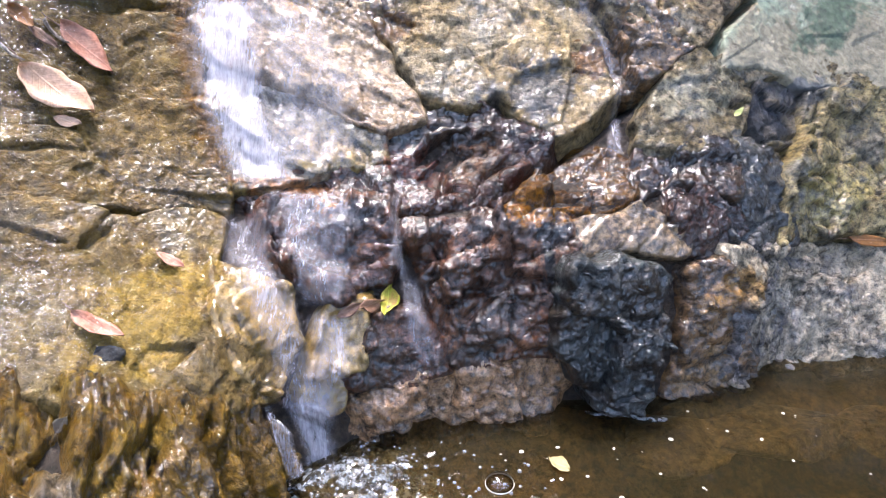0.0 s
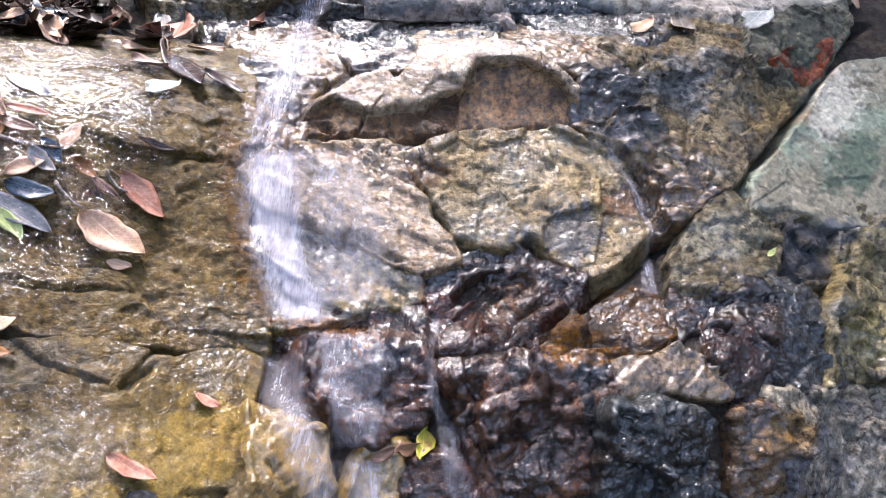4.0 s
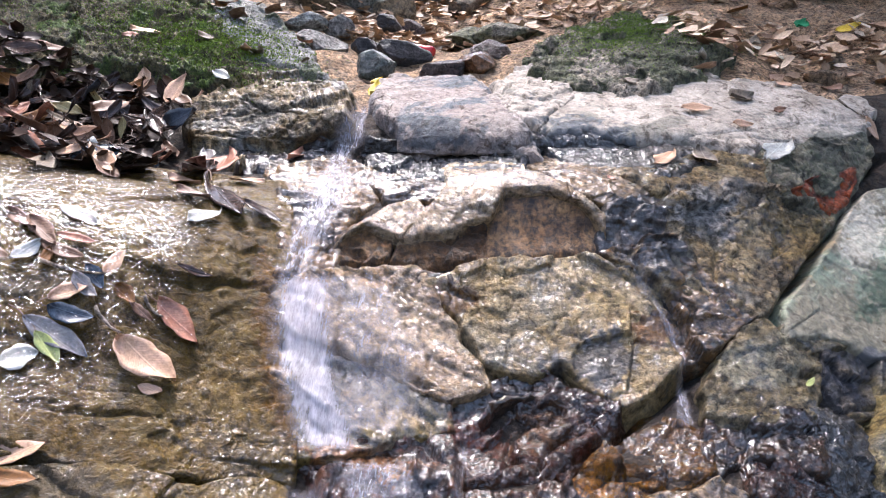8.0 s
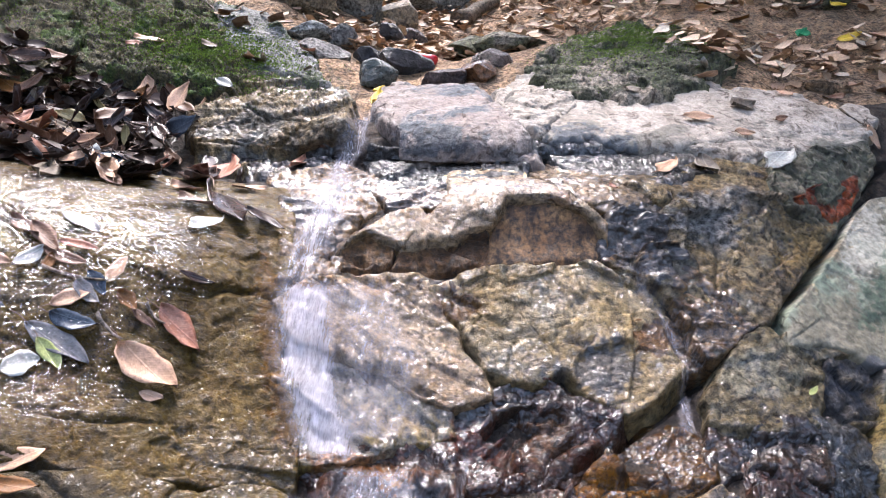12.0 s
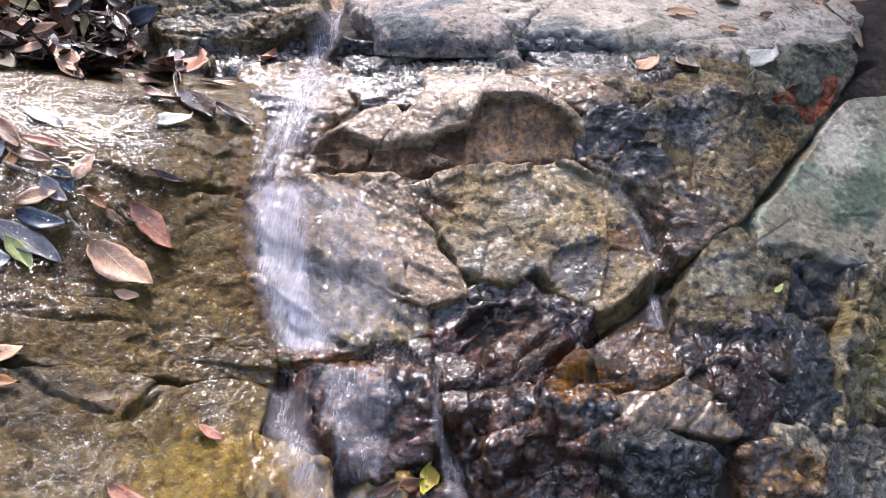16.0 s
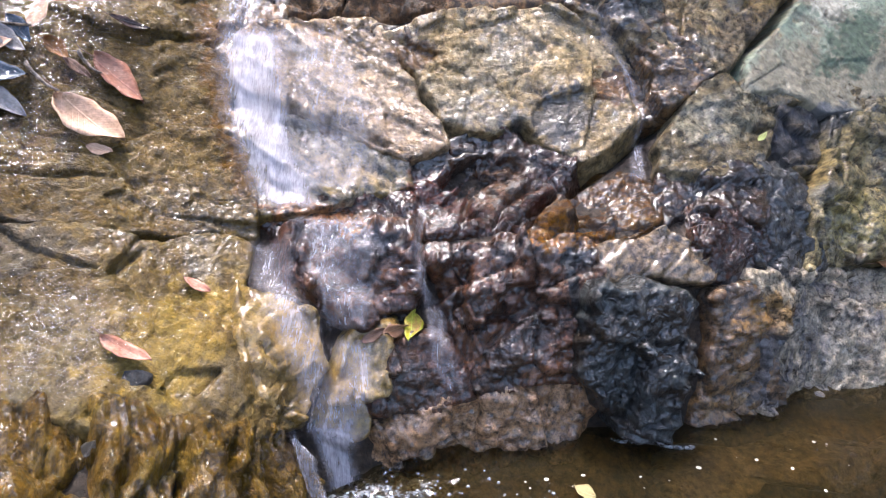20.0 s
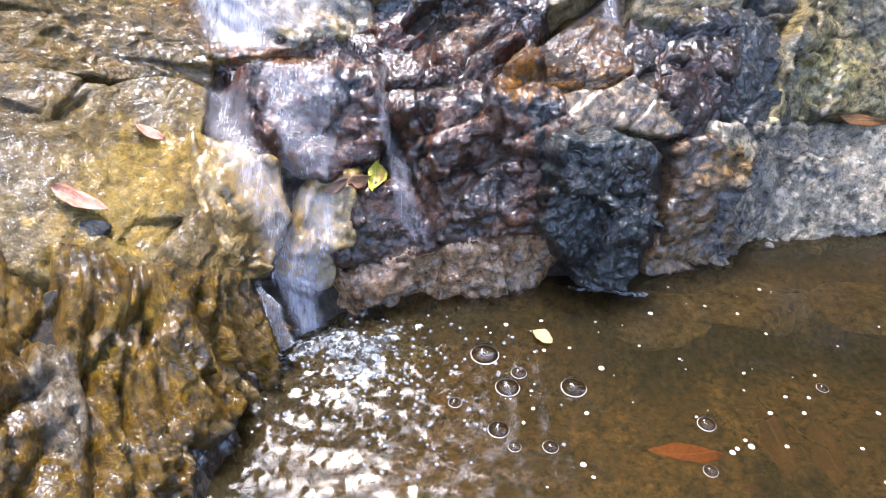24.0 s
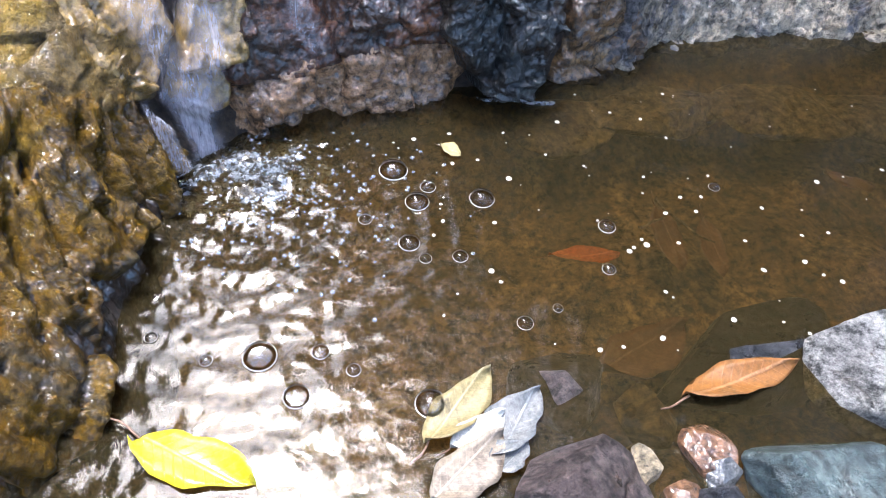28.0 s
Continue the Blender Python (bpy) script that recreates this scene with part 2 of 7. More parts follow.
WET, DAMP, DRY = (0.07, 0.28), (0.25, 0.6), (0.6, 0.9)
ROCK = {
    # arch browns lowered: the shade of the overhang is put into the colour
    "arch": rock_mat("arch_stone", (0.085, 0.040, 0.013), (0.165, 0.085, 0.030), (0.245, 0.140, 0.055), rough=(0.4, 0.75), streak=(0.030, 0.016, 0.008), bump=0.25, crack=0.0, stains=0.25, spots=0.3),
    "archdark": rock_mat("arch_step_stone", (0.055, 0.026, 0.009), (0.120, 0.060, 0.020), (0.190, 0.105, 0.040), rough=(0.35, 0.7), streak=(0.04, 0.022, 0.012), bump=0.5, stains=0.5, crack=0.0),
    "brownwet": rock_mat("brown_wet_stone", (0.050, 0.029, 0.015), (0.126, 0.076, 0.038), (0.218, 0.143, 0.076), rough=WET, soak=0.55, film=0.008),
    "brownwet2": rock_mat("brown_grey_wet_stone", (0.081, 0.048, 0.025), (0.235, 0.143, 0.072), (0.398, 0.273, 0.152), (0.072, 0.061, 0.055), 0.45, WET, soak=0.66, film=0.010),
    "goldwhite": rock_mat("pale_wet_stone", (0.260, 0.165, 0.083), (0.493, 0.356, 0.217), (0.675, 0.536, 0.369), (0.307, 0.212, 0.106), 0.15, (0.08, 0.28), 0.9, soak=0.8, film=0.009, fscale=95.0, pools=(0.22, 0.40), stains=0.6, mottle=0.8),
    "blackwet": rock_mat("black_wet_stone", (0.015, 0.014, 0.015), (0.05, 0.045, 0.045), (0.13, 0.11, 0.09), (0.09, 0.05, 0.03), 0.3, WET, soak=0.62, film=0.008, fscale=90.0),
    "wetbrown2": rock_mat("brown_film_stone", (0.09, 0.06, 0.035), (0.19, 0.135, 0.08), (0.30, 0.22, 0.14), (0.06, 0.045, 0.035), 0.35, WET, 0.45, soak=0.95, film=0.008, fscale=80.0),
    "gold": rock_mat("golden_stone", (0.26, 0.18, 0.085), (0.43, 0.32, 0.175), (0.56, 0.44, 0.27), (0.27, 0.225, 0.14), 0.45, (0.17, 0.5), 0.7, pools=(0.40, 0.58), soak=0.88, stains=0.6, mottle=0.8),
    "greywet": rock_mat("grey_veiled_stone", (0.10, 0.085, 0.06), (0.22, 0.19, 0.14), (0.36, 0.31, 0.23), (0.20, 0.15, 0.06), 0.5, WET, soak=0.9),
    "redbrown": rock_mat("red_brown_stone", (0.021, 0.006, 0.002), (0.062, 0.021, 0.010), (0.114, 0.052, 0.025), (0.096, 0.029, 0.018), 0.15, (0.08, 0.3), 0.9, soak=0.62, film=0.009, pools=(0.34, 0.54), fscale=90.0),
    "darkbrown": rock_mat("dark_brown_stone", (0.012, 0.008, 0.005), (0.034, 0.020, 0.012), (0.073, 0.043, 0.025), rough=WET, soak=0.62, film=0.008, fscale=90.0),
    "greybrown": rock_mat("grey_brown_stone", (0.14, 0.10, 0.055), (0.30, 0.23, 0.135), (0.42, 0.345, 0.225), (0.19, 0.175, 0.14), 0.45, (0.17, 0.5), 0.6, pools=(0.50, 0.68), soak=0.82),
    "bluedark": rock_mat("dark_blue_stone", (0.014, 0.015, 0.018), (0.050, 0.052, 0.054), (0.142, 0.133, 0.119), rough=(0.15, 0.45), bump=0.9, soak=0.6, film=0.011, fscale=80.0),
    "pinkwet": rock_mat("brown_waterline_stone", (0.195, 0.117, 0.065), (0.481, 0.305, 0.182), (0.78, 0.546, 0.364), (0.19, 0.11, 0.06), 0.45, WET, 0.9, soak=0.85, film=0.007, fscale=95.0),
    "pinkgrey": rock_mat("pinkish_dry_stone", (0.235, 0.200, 0.155), (0.385, 0.335, 0.275), (0.520, 0.465, 0.395), (0.19, 0.175, 0.14), 0.3, DRY, 0.3, mottle=0.4, spots=0.15),
    "pinkblue": rock_mat("pinkish_blue_stone", (0.200, 0.155, 0.130), (0.330, 0.270, 0.235), (0.420, 0.370, 0.330), (0.110, 0.125, 0.140), 0.45, (0.45, 0.8), 0.5, mottle=0.4, spots=0.15),
    "darkwet": rock_mat("dark_wet_stone", (0.016, 0.009, 0.007), (0.047, 0.025, 0.016), (0.105, 0.058, 0.033), (0.030, 0.034, 0.039), 0.5, (0.08, 0.3), 0.7, soak=0.62, film=0.008, fscale=90.0),
    "moss": rock_mat("mossy_stone", (0.056, 0.050, 0.019), (0.112, 0.096, 0.039), (0.188, 0.154, 0.083), (0.095, 0.150, 0.026), 0.42, DRY, 1.0, pscale=7.0, crack=0.0),
    "greydry": rock_mat("grey_dry_stone", (0.13, 0.135, 0.12), (0.24, 0.24, 0.215), (0.36, 0.35, 0.32), (0.09, 0.11, 0.06), 0.4, DRY, mottle=0.5, spots=0.3),
    "mossgrey": rock_mat("moss_grey_stone", (0.062, 0.075, 0.031), (0.125, 0.131, 0.069), (0.275, 0.250, 0.175), (0.450, 0.388, 0.300), 0.35, DRY, 0.8),
    "greenred": rock_mat("greenish_stone", (0.111, 0.099, 0.066), (0.221, 0.204, 0.138), (0.332, 0.299, 0.211), (0.099, 0.116, 0.078), 0.5, DAMP),
    "greengrey": rock_mat("green_grey_stone", (0.144, 0.131, 0.087), (0.213, 0.189, 0.128), (0.271, 0.236, 0.166), (0.20, 0.235, 0.165), 0.42, (0.4, 0.75), bump=0.25, pscale=2.2, stains=0.6, mottle=0.5, spots=0.2),
    "greyolive": rock_mat("olive_grey_stone", (0.104, 0.082, 0.049), (0.174, 0.142, 0.088), (0.223, 0.187, 0.121), (0.130, 0.123, 0.098), 0.3, (0.17, 0.6), pools=(0.52, 0.66), soak=0.85),
    "greyolive2": rock_mat("olive_stone", (0.168, 0.134, 0.069), (0.287, 0.235, 0.130), (0.386, 0.326, 0.190), (0.153, 0.140, 0.108), 0.35, (0.17, 0.6), pools=(0.52, 0.66), soak=0.85),
    "bluebrown": rock_mat("blue_brown_stone", (0.04, 0.045, 0.055), (0.12, 0.105, 0.085), (0.24, 0.18, 0.10), (0.05, 0.055, 0.07), 0.5, DAMP),
    "orange": rock_mat("orange_wet_stone", (0.058, 0.022, 0.005), (0.142, 0.063, 0.014), (0.199, 0.105, 0.031), (0.059, 0.023, 0.012), 0.5, (0.08, 0.28), 0.9, soak=0.62, film=0.009, pools=(0.46, 0.66), fscale=90.0),
    "blackbrown": rock_mat("black_brown_stone", (0.041, 0.020, 0.013), (0.144, 0.064, 0.037), (0.324, 0.163, 0.094), (0.075, 0.040, 0.024), 0.35, (0.06, 0.26), 0.9, soak=0.66, film=0.0055, fscale=115.0, pools=(0.32, 0.54)),
    "blackbrown2": rock_mat("black_grey_stone", (0.047, 0.025, 0.015), (0.154, 0.078, 0.051), (0.351, 0.196, 0.133), (0.050, 0.048, 0.050), 0.4, (0.06, 0.24), 0.95, soak=0.66, film=0.0055, fscale=115.0, pools=(0.32, 0.54)),
    "greyshore": rock_mat("grey_shore_stone", (0.259, 0.212, 0.157), (0.504, 0.429, 0.319), (0.708, 0.619, 0.483), (0.205, 0.191, 0.191), 0.40, (0.17, 0.6), 0.8, pools=(0.45, 0.62), soak=0.85),
    "goldslab": rock_mat("golden_damp_slab", (0.113, 0.074, 0.026), (0.206, 0.141, 0.054), (0.274, 0.202, 0.089), (0.188, 0.141, 0.073), 0.35, (0.19, 0.5), 0.8, soak=0.85, crack=0.0, stains=0.45, pools=(0.50, 0.78), film=0.005, mottle=0.5),
    "wetslab": rock_mat("brown_wet_slab", (0.092, 0.057, 0.017), (0.176, 0.116, 0.040), (0.248, 0.176, 0.072), (0.15, 0.112, 0.06), 0.35, (0.10, 0.4), 0.85, soak=0.85, stains=0.5, film=0.0065, fscale=105.0, pools=(0.52, 0.80), broadly=4.0, crack=0.0, mottle=0.6),
    "goldbright": rock_mat("bright_golden_stone", (0.230, 0.138, 0.040), (0.414, 0.276, 0.103), (0.552, 0.414, 0.207), rough=WET, crack=0.0, mottle=0.5, stains=0.6),
    "goldflute": rock_mat("golden_fluted_stone", (0.100, 0.056, 0.012), (0.205, 0.121, 0.029), (0.295, 0.188, 0.053), (0.12, 0.09, 0.045), 0.4, (0.10, 0.42), 0.9, pools=(0.46, 0.68), stains=0.9, spots=0.5, crack=0.0, film=0.0055, fscale=110.0, mottle=0.8, broadly=12.0),
    "boulderblue": rock_mat("blue_black_stone", (0.018, 0.021, 0.021), (0.054, 0.064, 0.066), (0.128, 0.146, 0.144), (0.040, 0.030, 0.021), 0.4, (0.07, 0.24), 1.0, soak=0.66, film=0.010, fscale=75.0, pools=(0.34, 0.56)),
    "rustred": rock_mat("rust_red_stone", (0.16, 0.030, 0.014), (0.32, 0.070, 0.030), (0.44, 0.14, 0.06), rough=DAMP),
    # bedrock near black: the shade of the joints is put into its colour
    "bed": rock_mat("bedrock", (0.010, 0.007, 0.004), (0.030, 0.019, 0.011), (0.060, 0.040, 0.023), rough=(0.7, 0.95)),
    "mossy": rock_mat("mossy_grey_stone", (0.06, 0.07, 0.03), (0.12, 0.13, 0.06), (0.22, 0.20, 0.14), (0.28, 0.25, 0.19), 0.4, DRY, 0.8),
    "soil": rock_mat("leafy_soil", (0.208, 0.128, 0.072), (0.460, 0.301, 0.173), (0.831, 0.560, 0.335), (0.330, 0.235, 0.150), 0.45, (0.8, 0.95), 1.0, pscale=14, crack=0.0),
    "floor": rock_mat("forest_floor", (0.03, 0.028, 0.016), (0.075, 0.06, 0.036), (0.14, 0.11, 0.07), (0.05, 0.06, 0.025), 0.4, DRY, 1.0, pscale=1.3, crack=0.0),
    "mud": rock_mat("pool_mud", (0.05, 0.030, 0.012), (0.15, 0.095, 0.04), (0.26, 0.18, 0.085), rough=DRY, bump=0.3, crack=0.0),
}


# ---- shapes ----
def chance(ix, iy, iz, seed=0):
    """A hash of whole numbers, 0 to 1."""
    h = (ix * 374761393 + iy * 668265263 + iz * 2147483647 + seed * 1274126177) & 0xFFFFFFFF
    h = ((h ^ (h >> 13)) * 1274126177) & 0xFFFFFFFF
    return ((h ^ (h >> 16)) & 0xFFFFFF) / float(0xFFFFFF)


def bumps(p, seed=0):
    """Smooth noise, -1 to 1, at the points p."""
    i = np.floor(p).astype(np.int64)
    f = p - i
    f = f * f * (3 - 2 * f)
    out = 0
    for dx in (0, 1):
        for dy in (0, 1):
            for dz in (0, 1):
                w = np.abs(1 - dx - f[:, 0]) * np.abs(1 - dy - f[:, 1]) * np.abs(1 - dz - f[:, 2])
                out = out + w * chance(i[:, 0] + dx, i[:, 1] + dy, i[:, 2] + dz, seed)
    return out * 2 - 1


def fractal(p, octaves=4, seed=0):
    total, amp = 0, 1.0
    for k in range(octaves):
        total = total + amp * bumps(p * 2.03**k + 17.3 * k, seed + k)
        amp *= 0.5
    return total


def facets(p, seed=0, soft=0.0):
    """Broken stone: tilted flat chips, one to a cell, at the points p; about -1 to 1."""
    i = np.floor(p - 0.5).astype(np.int64)
    best, second, val = np.full(len(p), 9.0), np.full(len(p), 9.0), np.zeros(len(p))
    for dx in (0, 1):
        for dy in (0, 1):
            for dz in (0, 1):
                c = i + (dx, dy, dz)
                q = p - c - 0.22 - 0.56 * np.stack([chance(c[:, 0], c[:, 1], c[:, 2], seed + k) for k in (1, 2, 3)], 1)
                d = (q * q).sum(1)
                tilt = np.stack([chance(c[:, 0], c[:, 1], c[:, 2], seed + k) - 0.5 for k in (4, 5, 6)], 1)
                h = 1.7 * (q * tilt).sum(1) + 0.9 * (chance(c[:, 0], c[:, 1], c[:, 2], seed + 7) - 0.5)
                near = d < best
                second = np.where(near, best, np.minimum(second, d))
                val = np.where(near, h, val)
                best = np.where(near, d, best)
    seam = np.clip((np.sqrt(second) - np.sqrt(best)) / 0.035, 0, 1)
    return val * 1.2 - 0.45 * (1 - seam)


def mesh_of(name, verts, quads, smooth=True):
    me = bpy.data.meshes.new(name)
    me.vertices.add(len(verts))
    me.vertices.foreach_set("co", np.asarray(verts, np.float32).ravel())
    quads = np.asarray(quads, np.int32)
    me.loops.add(quads.size)
    me.loops.foreach_set("vertex_index", quads.ravel())
    me.polygons.add(len(quads))
    me.polygons.foreach_set("loop_start", np.arange(0, quads.size, quads.shape[1], dtype=np.int32))
    me.polygons.foreach_set("use_smooth", np.full(len(quads), smooth))
    me.update(calc_edges=True)
    return me


def grid_quads(nu, nv):
    k = np.arange(nv * nu).reshape(nv, nu)
    return np.stack([k[:-1, :-1], k[:-1, 1:], k[1:, 1:], k[1:, :-1]], -1).reshape(-1, 4)


def placed(name, verts, quads, material, smooth=True):
    """A mesh object with its origin in the middle of its points."""
    verts = np.asarray(verts, float)
    mid = (verts.max(0) + verts.min(0)) / 2
    ob = new(name, mesh_of(name, verts - mid, quads, smooth))
    ob.location = mid
    ob.data.materials.append(material)
    return ob


def part(name, bm, material, parent, label=""):
    me = bpy.data.meshes.new(name)
    bm.to_mesh(me)
    bm.free()
    me.materials.append(material)
    ob = new(name, me)
    ob.parent = parent
    return tagged(ob, label)


# The lie of the gully: eight columns from the near left bank to the far right, rows from the pool bed up the slope.
NET_X = [
    (-0.50, -0.25, -0.21, -0.10, 0.15, 0.44, 0.70, 1.20),
    (-0.60, -0.31, -0.26, -0.12, 0.15, 0.45, 0.72, 1.25),
    (-0.75, -0.452, -0.31, -0.15, 0.15, 0.47, 0.78, 1.35),
    (-0.95, -0.584, -0.36, -0.12, 0.20, 0.50, 0.85, 1.45),
    (-1.082, -0.699, -0.39, -0.13, 0.20, 0.50, 0.90, 1.55),
    (-1.225, -0.783, -0.478, -0.196, 0.20, 0.55, 1.00, 1.70),
    (-1.38, -0.926, -0.546, -0.20, 0.20, 0.58, 1.05, 1.80),
    (-1.70, -1.15, -0.65, -0.25, 0.15, 0.55, 1.10, 1.90),
    (-1.80, -1.20, -0.68, -0.25, 0.10, 0.55, 1.10, 2.00),
    (-2.10, -1.50, -0.90, -0.38, 0.15, 0.60, 1.25, 2.20),
    (-2.60, -1.80, -1.00, -0.45, 0.20, 0.80, 1.50, 2.70)]
NET_Y = [
    (0.15, 0.43, 0.70, 0.90, 0.97, 1.03, 1.15, 1.15),
    (0.15, 0.45, 0.75, 0.93, 1.00, 1.05, 1.18, 1.18),
    (0.20, 0.56, 0.86, 0.98, 1.04, 1.10, 1.28, 1.30),
    (0.60, 0.85, 1.08, 1.10, 1.13, 1.20, 1.42, 1.50),
    (0.80, 1.02, 1.17, 1.24, 1.30, 1.36, 1.60, 1.75),
    (1.05, 1.20, 1.38, 1.52, 1.55, 1.62, 1.95, 2.10),
    (1.38, 1.50, 1.62, 1.63, 1.63, 1.75, 2.10, 2.25),
    (1.75, 1.85, 1.95, 1.85, 1.85, 1.92, 2.20, 2.40),
    (2.00, 2.10, 2.08, 1.93, 1.93, 2.00, 2.30, 2.50),
    (2.50, 2.50, 2.50, 2.60, 2.60, 2.60, 2.70, 2.90),
    (3.30, 3.30, 3.40, 3.60, 3.60, 3.50, 3.50, 3.60)]
NET_Z = [
    (-0.15, -0.15, -0.15, -0.15, -0.15, -0.15, -0.15, -0.15),
    (0.00, 0.00, 0.00, 0.00, 0.00, 0.00, 0.00, 0.00),
    (0.25, 0.175, 0.20, 0.15, 0.15, 0.15, 0.12, 0.12),
    (0.45, 0.354, 0.35, 0.31, 0.31, 0.30, 0.28, 0.30),
    (0.631, 0.528, 0.449, 0.37, 0.38, 0.42, 0.45, 0.50),
    (0.844, 0.765, 0.708, 0.692, 0.68, 0.66, 0.75, 0.85),
    (0.966, 0.856, 0.819, 0.80, 0.81, 0.81, 0.90, 1.00),
    (1.10, 0.93, 0.90, 0.89, 0.89, 0.92, 0.98, 1.12),
    (1.35, 1.10, 1.05, 1.00, 0.985, 0.98, 1.06, 1.22),
    (1.75, 1.45, 1.32, 1.24, 1.27, 1.30, 1.25, 1.45),
    (2.40, 2.00, 1.80, 1.62, 1.68, 1.75, 1.75, 1.90)]
# beyond the last fine row the gully runs on up the hillside
for grid, far, top in ((NET_X, (-4.5, -3.0, -1.6, -0.6, 0.3, 1.3, 2.4, 4.0), (-14, -9, -5, -1.6, 0.6, 3.5, 7.5, 14)),
                       (NET_Y, (6.0,) * 8, (15.0,) * 8),
                       (NET_Z, (4.3, 3.7, 3.2, 2.75, 2.9, 3.1, 3.2, 3.4), (11, 9.5, 8.2, 7.2, 7.4, 8.0, 8.6, 9.5))):
    grid += [far, top]
NET = np.array([NET_X, NET_Y, NET_Z], float)
ROWS, COLS = NET.shape[1:]


def spline(t):
    """Four Catmull-Rom weights at t, for points one step before to two after."""
    return (-t + 2 * t**2 - t**3) / 2, (2 - 5 * t**2 + 3 * t**3) / 2, (t + 4 * t**2 - 3 * t**3) / 2, (t**3 - t**2) / 2


def slope(u, v):
    """The bare slope at column u and row v (arrays): points, one row each."""
    u, v = np.clip(u, 0, COLS - 1), np.clip(v, 0, ROWS - 1)
    i, j = np.minimum(u.astype(int), COLS - 2), np.minimum(v.astype(int), ROWS - 2)
    wu, wv = spline(u - i), spline(v - j)
    out = 0
    for a in range(4):
        for b in range(4):
            c, r = i + a - 1, j + b - 1
            cc, rr = np.clip(c, 0, COLS - 1), np.clip(r, 0, ROWS - 1)
            p = NET[:, rr, cc]
            p = p + (c < 0) * (NET[:, rr, 0] - NET[:, rr, 1]) + (c >= COLS) * (NET[:, rr, -1] - NET[:, rr, -2])
            out = out + wu[a] * wv[b] * p
    return out.T


def slope_normal(u, v):
    e = 0.02
    n = np.cross(slope(u + e, v) - slope(u - e, v), slope(u, v + e) - slope(u, v - e))
    n /= np.linalg.norm(n, axis=1)[:, None] + 1e-12
    return n



# ---- the slope: bedrock below, leafy soil above, one open hillside round it ----
def sheet(name, u0, u1, v0, v1, nu, nv, material, sink, amp, scale):
    u, v = np.meshgrid(np.linspace(u0, u1, nu), np.linspace(v0, v1, nv))
    u, v = u.ravel(), v.ravel()
    p = slope(u, v)
    p = p + slope_normal(u, v) * (sink(u, v) + amp * fractal(p * scale, 5, 3))[:, None]
    return placed(name, p, grid_quads(nu, nv), material)


CRACKS = [[(5.98, 5.84), (5.59, 5.0), (4.97, 4.54), (4.51, 4.31), (4.04, 4.02), (3.68, 3.30)], [(4.97, 4.54), (5.18, 4.27), (5.73, 4.0), (6.11, 3.83)]]


def crack_depth(u, v):
    """The bedrock lies shallow, but for the long crack across the face."""
    p, best = np.stack([u * 0.38, v * 0.3], 1), np.full(len(u), 9.0)
    for line in CRACKS:
        q = np.array(line) * (0.38, 0.3)
        for a, b in zip(q, q[1:]):
            t = np.clip((p - a) @ (b - a) / ((b - a) @ (b - a)), 0, 1)
            best = np.minimum(best, np.linalg.norm(p - a - t[:, None] * (b - a), axis=1))
    return -0.009 - 0.09 * np.clip(1 - best / 0.05, 0, 1)


SHEETS = [
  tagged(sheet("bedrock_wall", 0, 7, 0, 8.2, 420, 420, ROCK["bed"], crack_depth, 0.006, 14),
       "bedrock behind the broken rocks, near black for shade in the joints", "rock face", kind="structure"),
  tagged(sheet("hillside", 0, 7, 7.9, 12, 300, 360, ROCK["soil"], lambda u, v: -0.04 + 0.05 * np.clip(v - 8.1, 0, 1), 0.03, 6),
       "brown soil slope strewn with dry leaves", "ground", kind="structure")]


def ground_height(x, y):
    r = np.hypot(x, y)
    pool = np.clip((np.hypot((x - 0.45) / 1.25, (y - 0.72) / 0.62) - 0.8) / 0.45, 0, 1)
    bank = -0.24 + 0.27 * pool * pool * (3 - 2 * pool)
    hill = 0.5 * np.clip(y - 1.25, 0, 40) + 0.62 * np.clip(-x - 0.55, 0, 8) + 0.3 * np.clip(x - 1.3, 0, 8)
    # unseen rise round the eye, added to block the low sky
    bowl = (0.25 + 0.55 * np.clip((y + 2.0) / 3.0, 0, 1)) * np.clip(np.hypot(x, y - 1) - 4.2, 0, 14) * (1 + 0.12 * np.sin(3 * np.arctan2(y - 1, x)))
    hill = np.maximum(hill, bowl)
    return bank + hill - 0.0004 * np.clip(y - 10, 0, 600) ** 2 * (y < 60) - 1.0 * (y >= 60)


ang, rad = np.meshgrid(np.linspace(0, 2 * math.pi, 145), np.concatenate([np.linspace(0, 5.0, 150), np.geomspace(5.1, 600, 60)]))
gx, gy = (rad * np.cos(ang)).ravel() + 0.3, (rad * np.sin(ang)).ravel() + 0.6
gz = ground_height(gx, gy) + 0.015 * fractal(np.stack([gx, gy, 0 * gx], 1) * 6, 4, 8)
tagged(placed("ground", np.stack([gx, gy, gz], 1), grid_quads(145, 210), ROCK["floor"]),
       "brown forest floor of soil and dry leaves", "ground", kind="structure")
bx, by = np.meshgrid(np.linspace(-0.8, 1.9, 180), np.linspace(-0.1, 1.5, 110))
bx, by = bx.ravel(), by.ravel()
near = np.clip((0.42 - by) / 0.36, 0, 1)
shore = np.interp(bx, NET_X[1], NET_Y[1])
bz = -0.13 + 0.125 * near + 0.112 * np.clip((by - shore + 0.20) / 0.22, 0, 1) + 0.012 * fractal(np.stack([bx, by, 0 * bx], 1) * 9, 4, 8)
tagged(placed("pool_bed", np.stack([bx, by, bz], 1), grid_quads(180, 110), ROCK["mud"]), "brown muddy bed of the pool", "ground", kind="structure")


# ---- rocks ----
from mathutils.bvhtree import BVHTree


